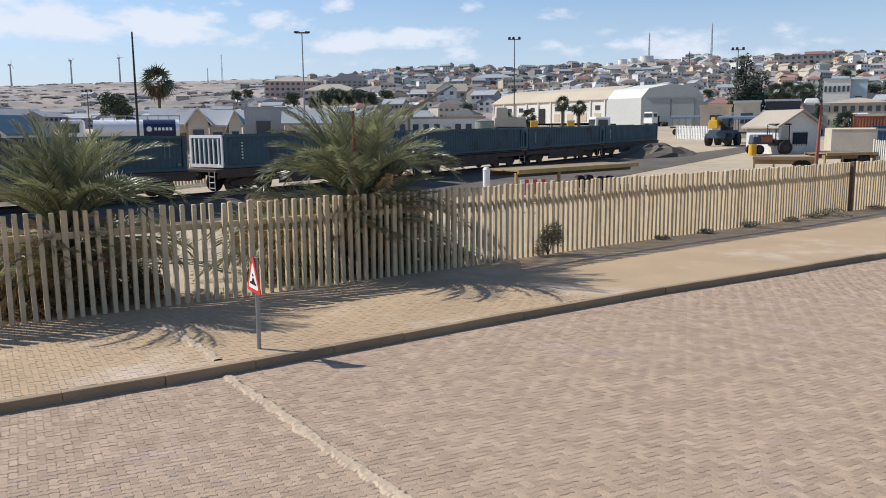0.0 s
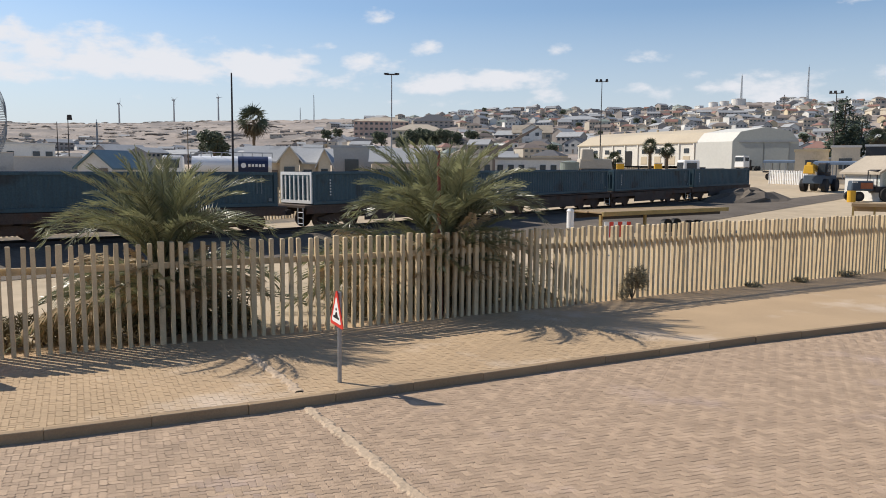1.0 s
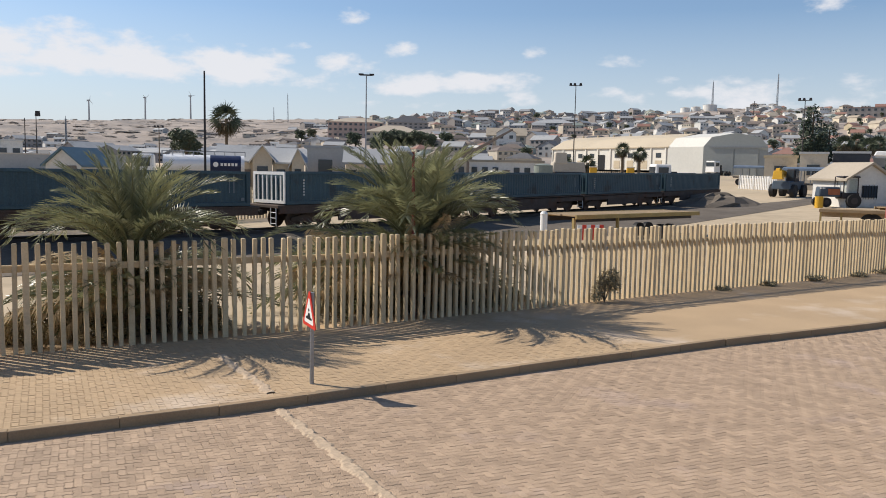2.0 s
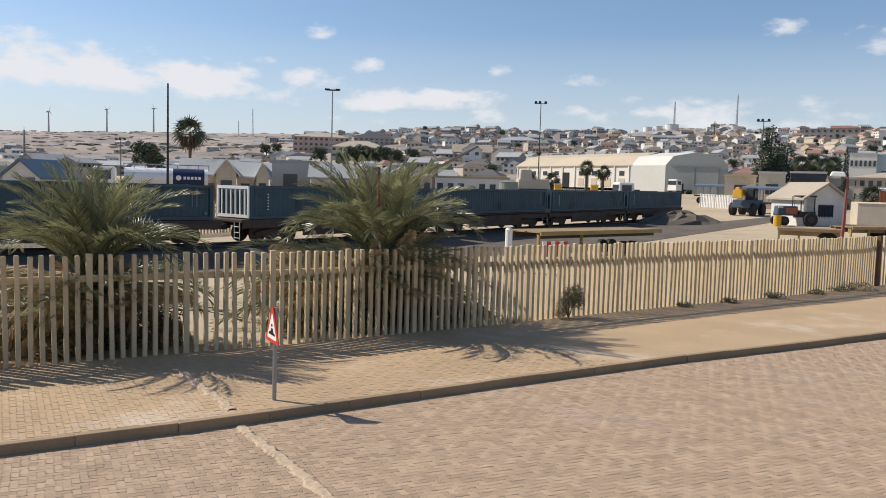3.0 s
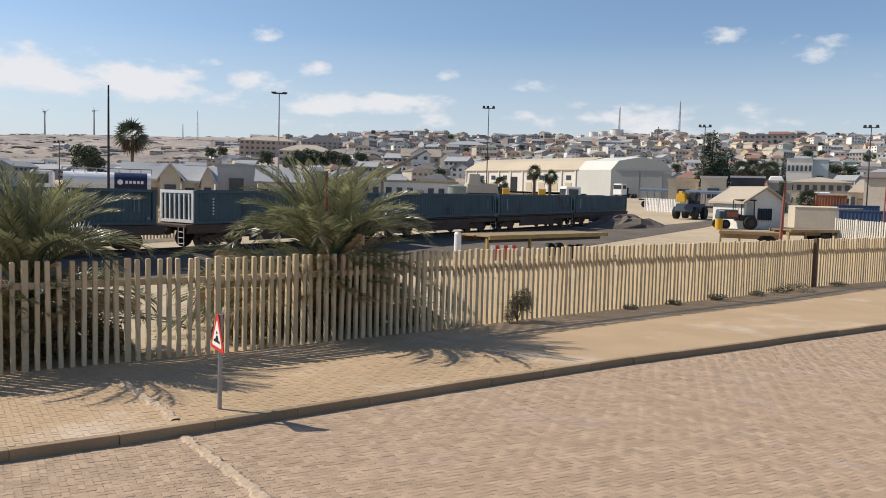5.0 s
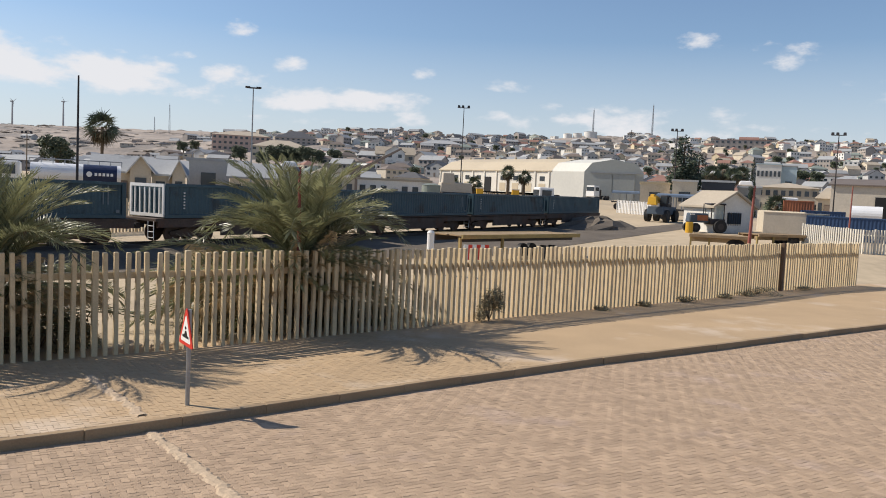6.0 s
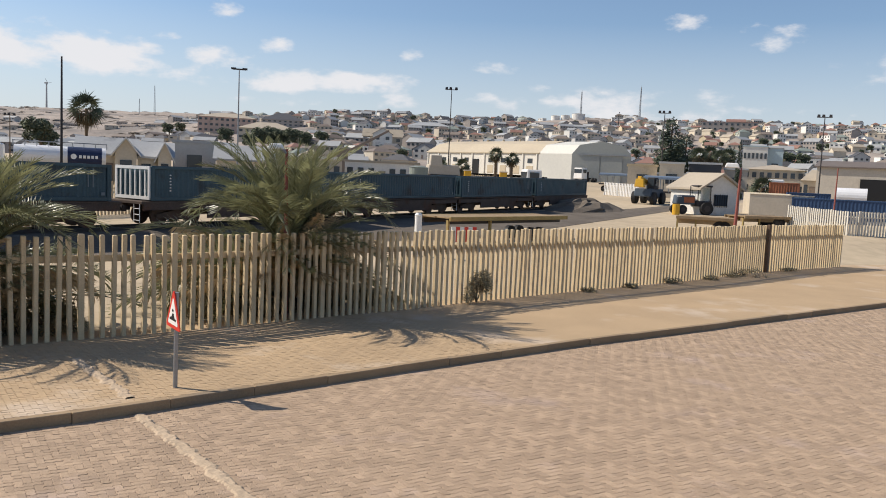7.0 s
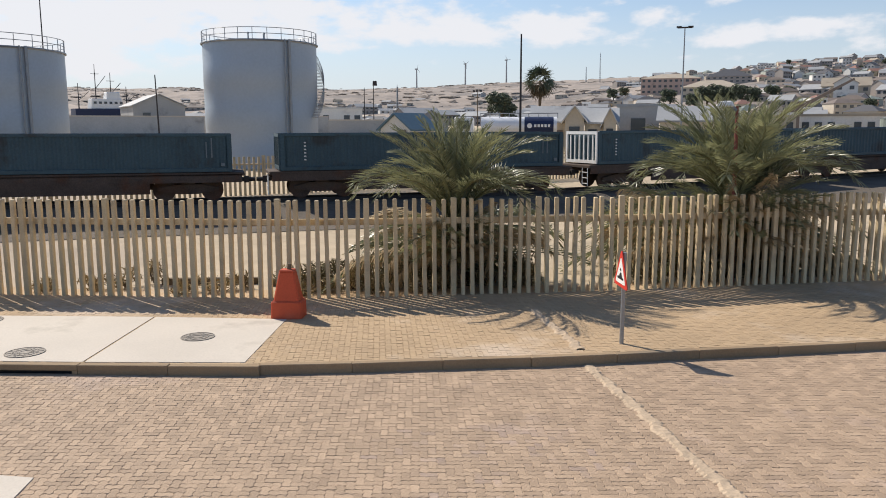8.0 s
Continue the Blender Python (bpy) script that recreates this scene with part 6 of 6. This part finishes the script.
def build_picket_run(name, pts, h, spacing, w, label, mt="picket", z_rel=0.0, rails=(0.35, 0.8), as_stuff=False):
    """Yard fence between plan points, with rails."""
    ln = Line(pts)
    f = thing(name, Matrix(), label, "fence")
    joined = bmnew()
    s = 0.0
    proto = None
    rng = random.Random(len(pts) + int(h * 10))
    while s < ln.s[-1]:
        p, d = ln.at(s)
        z = height(p.x, p.y) + z_rel
        yaw = math.atan2(d.y, d.x)
        m = Matrix.Translation((p.x, p.y, z + rng.uniform(-0.02, 0.02))) @ Matrix.Rotation(yaw, 4, 'Z')
        if as_stuff:
            box(joined, (0, 0, h / 2), (w, 0.06, h), m)
        else:
            if proto is None:
                bm = bmnew()
                box(bm, (0, 0, h / 2), (w, 0.07, h), None, 0.96)
                proto = mesh_object("picket", bm, M[mt], f)
                ob = proto
            else:
                ob = new("picket", proto.data)
                ob.parent = f
            ob.matrix_basis = m
        s += spacing
    if as_stuff:
        tagged(part("pickets", joined, M[mt], f), kind="stuff")
    else:
        joined.free()
    s = 0.0
    while s < ln.s[-1] - 0.1:
        p, d = ln.at(s)
        e = min(s + 2.4, ln.s[-1])
        q, _ = ln.at(e)
        za, zb = height(p.x, p.y) + z_rel, height(q.x, q.y) + z_rel
        nn = Vector((-d.y, d.x))
        for fr in rails:
            bm = bmnew()
            rod(bm, (p.x + nn.x * 0.07, p.y + nn.y * 0.07, za + h * fr), (q.x + nn.x * 0.07, q.y + nn.y * 0.07, zb + h * fr), 0.05, n=4)
            part("rail", bm, M[mt], f)
        bm = bmnew()
        box(bm, (p.x, p.y, za + h / 2), (0.13, 0.13, h * 1.05))
        part("post", bm, M[mt], f)
        s += 2.4
    return f


def plan(az, dist):
    v = polar(az, dist)
    return (v.x, v.y)


M["pale_picket"] = material("pale_grey_picket", (0.58, 0.54, 0.46), 0.85, var=0.16, scale=2.5, fine=40, bump=0.25, rnd=0.10)
build_picket_run("palisade_fence", [plan(26.35, 66), plan(28.2, 63), plan(29.9, 61), plan(32.5, 63), plan(37, 68), plan(44, 76)], 2.15, 0.225, 0.11, "pale concrete palisade fence at the yard gate", "pale_picket", z_rel=-0.5, rails=(0.82,))
build_picket_run("yard_fence", [plan(14.2, 112), plan(16.5, 108)], 1.75, 0.27, 0.14, "white picket fence enclosing part of the yard", "white")
build_picket_run("yard_fence", [plan(-62, 38.5), plan(-48, 39.5), plan(-36, 41.5), plan(-26, 45), plan(-16, 52), plan(-8, 62)], 1.9, 0.24, 0.12, "pale concrete picket fence behind the railway", as_stuff=True, rails=(0.8,))
build_picket_run("yard_fence", [plan(4.6, 126), plan(6.9, 126)], 1.9, 0.33, 0.06, "black iron railings between yellow gate pillars", "dark")
for az in (4.42, 6.98):
    p_ = on_ground(az, 125.5)
    gp = thing("gate_pillar", Matrix.Translation(p_), "square yellow gate pillar", "pillar", "gate pillars")
    bm = bmnew()
    box(bm, (0, 0, 1.1), (1.1, 0.9, 2.3), None, 1, 0.03)
    part("shaft", bm, M["yellow"], gp)
    bm = bmnew()
    box(bm, (0, 0, 2.3), (1.25, 1.05, 0.16), None, 1, 0.02)
    part("cap", bm, M["w_cream"], gp)
# round teal tank and sand-coloured machine behind the train
p_ = on_ground(0.9, 92)
rt_ = thing("round_tank", Matrix.Translation(p_), "low round teal water tank behind the goods train", "water tank")
bm = bmnew()
rod(bm, (0, 0, 0), (0, 0, 2.9), 1.1, n=20)
part("shell", bm, M["r_green"], rt_)
bm = bmnew()
rod(bm, (0, 0, 2.9), (0, 0, 3.1), 1.15, 0.4, n=20)
part("lid", bm, M["r_green"], rt_)
p_ = on_ground(2.6, 100)
hp = thing("excavator", Matrix.Translation(p_) @ Matrix.Rotation(radians(8), 4, 'Z'), "sand-coloured tracked machine behind the goods train", "excavator")
bm = bmnew()
box(bm, (0, 0, 2.6), (4.2, 2.4, 1.3), None, 0.9, 0.1)
part("body", bm, M["w_tan"], hp)
bm = bmnew()
box(bm, (-1.0, -0.5, 3.7), (1.6, 1.3, 1.4), None, 0.85, 0.08)
part("cab", bm, M["w_tan"], hp)
bm = bmnew()
for y in (-1.1, 1.1):
    box(bm, (0, y, 1.0), (4.4, 0.6, 2.0), None, 0.85, 0.1)
part("track", bm, M["dark"], hp)
# rust-red crane jib over the workshops
p_ = on_ground(-4.6, 150)
cr = thing("crane", Matrix.Translation(p_) @ Matrix.Rotation(radians(4), 4, 'Z'), "faded rust-red crane with a sloping jib", "crane")
bm = bmnew()
box(bm, (0, 0, 2.5), (2.2, 2.2, 5.0), None, 0.9, 0.1)
part("house", bm, M["r_brown"], cr)
bm = bmnew()
rod(bm, (0.8, -0.5, 4.2), (8.5, -0.5, 8.6), 0.45, 0.25, n=4)
part("jib", bm, M["r_brown"], cr)


def build_ship():
    p = on_ground(-50.9, 230, -0.5)
    s = thing("ship", Matrix.Translation(p) @ Matrix.Rotation(radians(50.9 + 15), 4, 'Z'), "white and blue fishing vessel moored behind the quay wall", "ship")
    k = 1.0
    bm = bmnew()
    prism(bm, [(-9, 0), (8, 0), (10.5, 6), (7, 5.2), (-9, 5.0)], -2.5, 2.5)
    part("hull", bm, M["navy"], s, "dark blue hull")
    bm = bmnew()
    box(bm, (-1, 0, 6.3), (8, 4.2, 2.6), None, 0.94, 0.1)
    box(bm, (0.8, 0, 8.4), (3.6, 3.4, 2.0), None, 0.9, 0.1)
    ho = part("superstructure", bm, M["white"], s, "white deckhouse and bridge")
    bm = bmnew()
    for i in range(6):
        box(bm, (-4 + i * 1.3, -2.06, 6.6), (0.7, 0.1, 0.6))
    part("window_row", bm, M["pane"], ho)
    for x, h in ((-3.2, 16.5), (0.6, 14.5), (4.5, 11.0), (-7.5, 11.5)):
        bm = bmnew()
        rod(bm, (x, 0, 5), (x, 0, h), 0.16, 0.07, n=6)
        rod(bm, (x - 1.0, 0, h * 0.85), (x + 1.0, 0, h * 0.85), 0.07, n=5)
        rod(bm, (x, 0, h * 0.62), (x + 2.6, 0, h * 0.82), 0.08, n=5)
        part("mast", bm, M["dark"], s)


build_ship()


# ---------- street things ----------
def build_barrier():
    """Tapered plastic block beacon with a stepped foot."""
    t = thing("barrier_beacon", pose(-10.42, 12.45, PAVE_Z, 0, 0, 24), "faded orange tapered plastic barrier beacon on the sidewalk", "traffic cone")
    bm = bmnew()
    box(bm, (0, 0, 0.15), (0.64, 0.48, 0.42), None, 0.97, 0.03)
    part("foot", bm, M["orange"], t)
    bm = bmnew()
    box(bm, (0, 0, 0.63), (0.56, 0.40, 0.66), None, 0.56, 0.03)
    part("body", bm, M["orange"], t)
    bm = bmnew()
    box(bm, (0, 0, 0.965), (0.31, 0.24, 0.05), None, 0.9, 0.01)
    part("cap", bm, M["orange"], t)
    bm = bmnew()
    rod(bm, (0.03, 0, 0.98), (0.05, 0, 1.10), 0.05, 0.035, n=8)
    part("knob", bm, M["trunk"], t, "brown knob")


build_barrier()


def poly(name, pts, z, th, mt, label, category, kind="structure"):
    bm = bmnew()
    lo = [bm.verts.new((x, y, z - th)) for x, y in pts]
    hi = [bm.verts.new((x, y, z)) for x, y in pts]
    bm.faces.new(hi), bm.faces.new(lo[::-1])
    for i in range(len(pts)):
        j = (i + 1) % len(pts)
        bm.faces.new((lo[i], lo[j], hi[j], hi[i]))
    bmesh.ops.recalc_face_normals(bm, faces=bm.faces)
    return tagged(mesh_object(name, bm, M[mt]), label, category, kind=kind)


# poured concrete slabs in the sidewalk, with a joint between
poly("concrete_slab", [(-8.97, 9.53), (-11.33, 8.30), (-12.80, 11.12), (-10.30, 12.22)], PAVE_Z + 0.006, 0.04, "slab", "smooth pale concrete slab in the sidewalk", "slab")
poly("concrete_slab", [(-11.37, 8.28), (-14.9, 6.55), (-16.2, 9.45), (-12.84, 11.10)], PAVE_Z + 0.006, 0.04, "slab", "smooth pale concrete slab in the sidewalk", "slab")


def build_manhole(x, y, r):
    t = thing("manhole_cover", pose(x, y, PAVE_Z + 0.004, 0, 0, 20), "round worn cast-iron manhole cover in a concrete slab", "manhole cover", "manhole covers")
    bm = bmnew()
    rod(bm, (0, 0, -0.02), (0, 0, 0.008), r, n=32)
    part("plate", bm, M["iron"], t)
    bm = bmnew()
    for rr in (r * 0.96, r * 0.62, r * 0.3):
        for i in range(28):
            a, b = 2 * math.pi * i / 28, 2 * math.pi * (i + 1) / 28
            rod(bm, (rr * math.cos(a), rr * math.sin(a), 0.009), (rr * math.cos(b), rr * math.sin(b), 0.009), 0.009, n=4, caps=False)
    for i in range(12):
        a = 2 * math.pi * i / 12
        rod(bm, (r * 0.34 * math.cos(a), r * 0.34 * math.sin(a), 0.009), (r * 0.9 * math.cos(a), r * 0.9 * math.sin(a), 0.009), 0.008, n=4)
    part("ribs", bm, M["iron"], t)


build_manhole(-10.85, 10.35, 0.31)
build_manhole(-12.72, 8.18, 0.33)
build_manhole(-15.6, 9.3, 0.31)

rng_s = random.Random(5)


def band(name, pts, width, z, label):
    """A worn strip with ragged edges."""
    ln = Line(pts)
    bm = bmnew()
    prev, s = None, 0.0
    while s <= ln.s[-1]:
        p, d = ln.at(s)
        nrm = Vector((-d.y, d.x))
        ea = width * (0.5 + 0.3 * noise.noise(Vector((s * 4.3, 0, width * 9))) + rng_s.uniform(-0.12, 0.12))
        eb = width * (0.5 + 0.3 * noise.noise(Vector((s * 4.3, 5, width * 9))) + rng_s.uniform(-0.12, 0.12))
        cur = []
        for k in range(6):
            g = k / 5
            q = p + nrm * (ea * (1 - g) - eb * g)
            lump = 0.0 if k in (0, 5) else 0.012 + 0.014 * noise.noise(Vector((q.x * 11, q.y * 11, 2.0)))
            cur.append(bm.verts.new((q.x, q.y, z - (0.01 if k in (0, 5) else 0) + lump)))
        if prev:
            for k in range(5):
                bm.faces.new((prev[k + 1], cur[k + 1], cur[k], prev[k]))
        prev = cur
        s += 0.035
    tagged(mesh_object(name, bm, M["sandline"]), label, "trench strip", kind="structure")


band("trench_strip", [(-4.05, 12.5), (-3.72, 12.05), (-2.82, 10.92), (-1.98, 9.74), (-1.18, 8.72), (-0.3, 7.6), (0.9, 6.2)], 0.2, 0.0085, "pale sandy strip of a filled trench across the street")
band("trench_strip", [(-6.2, 15.4), (-5.72, 14.7), (-4.9, 13.7), (-4.3, 12.85)], 0.2, PAVE_Z + 0.0085, "pale sandy strip of a filled trench in the sidewalk")
poly("concrete_patch", [(-8.30, 5.28), (-8.02, 4.85), (-9.3, 3.2), (-11.4, 4.2)], 0.012, 0.03, "slab", "pale concrete patch in the street", "patch")


def build_weed(x, y, r, h, n, seed, label, mt="weed"):
    t = thing("shrub", pose(x, y, PAVE_Z if fence_line.side(x, y) < 0.6 else height(x, y)), label, "shrub", "weeds along the fence")
    rng = random.Random(seed)
    bm = bmnew()
    for _ in range(14):
        a = rng.uniform(0, 6.28)
        rod(bm, (0, 0, 0), (r * 0.7 * math.cos(a), r * 0.7 * math.sin(a), h * rng.uniform(0.4, 0.95)), 0.012, 0.005, n=4)
    part("stem", bm, M["trunk"], t)
    bm = bmnew()
    lobes = [((rng.uniform(-r, r) * 0.8, rng.uniform(-r, r) * 0.8, h * rng.uniform(0.12, 0.75)), (r * 0.45, r * 0.45, h * 0.3)) for _ in range(9)]
    leaf_cloud(bm, lobes, n, 0.10, rng, 1.0, 0.13)
    part("leaves", bm, M[mt], t)


def fence_off(s_from_left, off):
    p, d = fence_line.at(s_from_left)
    return p.x + d.y * off, p.y - d.x * off


build_weed(2.35, 24.15, 0.42, 1.05, 900, 3, "dry grey-brown shrub at the foot of the fence")
for k_, (x_, y_, r_, h_) in enumerate(((11.0, 31.2, 0.5, 0.35), (15.4, 35.0, 0.9, 0.55), (14.6, 34.3, 0.5, 0.35), (13.2, 33.0, 0.5, 0.3), (8.6, 29.3, 0.3, 0.25), (19.0, 37.9, 0.6, 0.3), (6.6, 27.7, 0.3, 0.2))):
    build_weed(x_, y_, r_, h_ * 0.6, 260, 10 + k_, "low dry weeds at the foot of the fence")
for k_ in range(16):
    x_, y_ = fence_off(fence_line.s[1] + 0.6 + k_ * 0.75 + (k_ * 37 % 10) * 0.05, -0.45 - (k_ % 4) * 0.3)
    build_weed(x_, y_, 0.3 + 0.05 * (k_ % 3), 0.3 + 0.12 * (k_ % 4), 220, 40 + k_, "dry scrubby weeds behind the fence")
for k_ in range(17):
    u_ = -11.4 + k_ * 0.7
    x_, y_ = u_ - 0.55 - 0.25 * (k_ % 2), 14.0 + (u_ + 11.2) * 0.735 + 0.75 + 0.35 * (k_ % 2)
    if k_ not in (7, 8, 9):
        build_weed(x_, y_, 0.6, 0.6 + 0.15 * (k_ % 4), 800, 70 + k_, "dense dusty scrub between the fence and the palms", "scrub")
# loose planks on the sand
for x_, y_, l_, a_ in ((-14.4, 14.3, 2.4, 31), (-12.2, 15.2, 1.6, 27)):
    bm = bmnew()
    box(bm, (0, 0, 0.08), (l_, 0.16, 0.16), None, 1, 0.01)
    pl = tagged(mesh_object("timber_beam", bm, M["trunk"]), "dark weathered timber beam lying on the sand", "beam")
    pl.matrix_basis = pose(x_, y_, height(x_, y_), 0, 0, a_)


# ---------- paving, last ----------
CELL = 0.104


def herringbone(inside, angle, z, gap, rng):
    """Corner arrays of herringbone pavers whose middle lies inside."""
    ca, sa = math.cos(radians(angle)), math.sin(radians(angle))
    out = []
    for j in range(-420, 520):
        for m in range(-120, 150):
            ox, oy = j + 4 * m, j
            for bx, by, w, h in ((ox, oy, 2, 1), (ox + 2, oy - 1, 1, 2)):
                cx, cy = (bx + w / 2) * CELL, (by + h / 2) * CELL
                X, Y = cx * ca - cy * sa, cx * sa + cy * ca
                if X < -19 or X > 28 or Y < 3.5 or Y > 40 or not inside(X, Y):
                    continue
                out.append((X, Y, w * CELL - gap, h * CELL - gap, z + rng.uniform(-0.002, 0.002)))
    return out, ca, sa


def paver_outline(nw, nh, wave):
    """Unit outline of an interlocking paver, nw by nh cells: each cell edge carries the same S-shaped wave."""
    pts = []
    corner = [(0, 0), (nw, 0), (nw, nh), (0, nh)]
    for k in range(4):
        (ax, ay), (bx, by) = corner[k], corner[(k + 1) % 4]
        n = nw if k % 2 == 0 else nh
        for i in range(n):
            for f, s in ((0.0, 0.0), (0.28, wave), (0.72, -wave)):
                g = (i + f) / n
                x, y = ax + (bx - ax) * g, ay + (by - ay) * g
                if k >= 2:
                    s = -s
                pts.append((x, y + s) if k % 2 == 0 else (x + s, y))
    return [(x - nw / 2, y - nh / 2) for x, y in pts]


OUTLINES = {True: paver_outline(2, 1, 0.10), False: paver_outline(1, 2, 0.10)}


def paver_verts(X, Y, w, h, z, ca, sa, depth=0.004, c=0.006):
    """Upper rim inset by the chamfer, lower rim down in the joint."""
    out = OUTLINES[w > h]
    nw, nh = (2, 1) if w > h else (1, 2)
    # each sits a little out of level
    lean_x, lean_y = 0.02 * math.sin(X * 91.7 + Y * 57.3), 0.02 * math.sin(X * 43.1 - Y * 77.9)
    vs = []
    for k, zz in ((0.0, z - depth), (c, z)):
        fx, fy = (w - 2 * k) / nw, (h - 2 * k) / nh
        for px_, py_ in out:
            x, y = px_ * fx, py_ * fy
            vs.append((X + x * ca - y * sa, Y + x * sa + y * ca, zz + (lean_x * x + lean_y * y if k else 0.0)))
    return vs


NP = 18
PAVER_FACES = [(i, (i + 1) % NP, NP + (i + 1) % NP, NP + i) for i in range(NP)] + [tuple(range(NP, 2 * NP))]


def lay(name, parent, items, ca, sa, mt, depth=0.004, c=0.006):
    verts, faces = [], []
    for it in items:
        b = len(verts)
        verts += paver_verts(*it, ca, sa, depth, c)
        faces += [tuple(b + q for q in f) for f in PAVER_FACES]
    me = bpy.data.meshes.new(name)
    me.from_pydata(verts, [], faces)
    me.materials.append(M[mt])
    ob = new(name, me)
    ob.parent = parent
    return tagged(ob, kind="stuff")


def lay_plain(name, parent, items, ca, sa, mt, depth=0.007):
    """Straight-edged pavers for the far stretch of the street."""
    verts, faces = [], []
    for X, Y, w, h, z in items:
        b = len(verts)
        for k, zz in ((0.0, z - depth), (0.004, z)):
            for sx, sy in ((-1, -1), (1, -1), (1, 1), (-1, 1)):
                x, y = sx * (w / 2 - k), sy * (h / 2 - k)
                verts.append((X + x * ca - y * sa, Y + x * sa + y * ca, zz))
        faces += [tuple(b + q for q in f) for f in ((4, 5, 6, 7), (0, 1, 5, 4), (1, 2, 6, 5), (2, 3, 7, 6), (3, 0, 4, 7))]
    me = bpy.data.meshes.new(name)
    me.from_pydata(verts, [], faces)
    me.materials.append(M[mt])
    ob = new(name, me)
    ob.parent = parent
    return tagged(ob, kind="stuff")


def fast_side(line):
    """A quick signed offset from a line that runs from left to right."""
    xs = np.array([p.x for p in line.p])
    ys = np.array([p.y for p in line.p])
    return lambda x, y: (y - float(np.interp(x, xs, ys))) * 0.82


k_side, f_side = fast_side(kerb_line), fast_side(fence_long)


def in_road(x, y):
    d = math.hypot(x, y)
    return k_side(x, y) < -0.06 and 4.5 < d < 44 and -63 < math.degrees(math.atan2(x, y)) < 40 and y > 4.0 + (0 if x < -5 else 2.0)


SLABS = [[(-8.97, 9.53), (-14.9, 6.55), (-16.2, 9.45), (-10.30, 12.22)]]


def in_slab(x, y):
    for q in SLABS:
        if all((q[(i + 1) % 4][0] - q[i][0]) * (y - q[i][1]) - (q[(i + 1) % 4][1] - q[i][1]) * (x - q[i][0]) < 0.02 for i in range(4)):
            return True
    return False


def in_walk(x, y):
    return k_side(x, y) > 0.16 and f_side(x, y) < 0.15 and x + y < 21 and not in_slab(x, y)


rng_p = random.Random(12)
items, ca_, sa_ = herringbone(in_road, 30, 0.0, 0.006, rng_p)
items.sort(key=lambda q: (q[0] + 3.6) ** 2 * 0.35 + (q[1] - 8.1) ** 2)
near, rest = items[:300], [q for q in items[300:] if q[0] ** 2 + q[1] ** 2 < 441]
beyond = [q for q in items[300:] if q[0] ** 2 + q[1] ** 2 >= 441]
protos = {}
for X, Y, w, h, z in near:
    key = w > h
    if key not in protos:
        me = bpy.data.meshes.new("paver")
        me.from_pydata(paver_verts(0, 0, w, h, 0, 1, 0), [], PAVER_FACES)
        me.materials.append(M["paver"])
        protos[key] = me
    ob = new("paver", protos[key])
    ob.parent = road
    ob.matrix_basis = pose(X, Y, z, rng_p.uniform(-0.6, 0.6), rng_p.uniform(-0.6, 0.6), 30 + rng_p.uniform(-0.7, 0.7))
lay("pavers", road, rest, ca_, sa_, "paver_w")
lay_plain("pavers", road, beyond, ca_, sa_, "paver_w")
items, ca_, sa_ = herringbone(in_walk, 33, PAVE_Z, 0.004, rng_p)
lay("pavers", pavement, items, ca_, sa_, "pave_w", 0.005, 0.003)
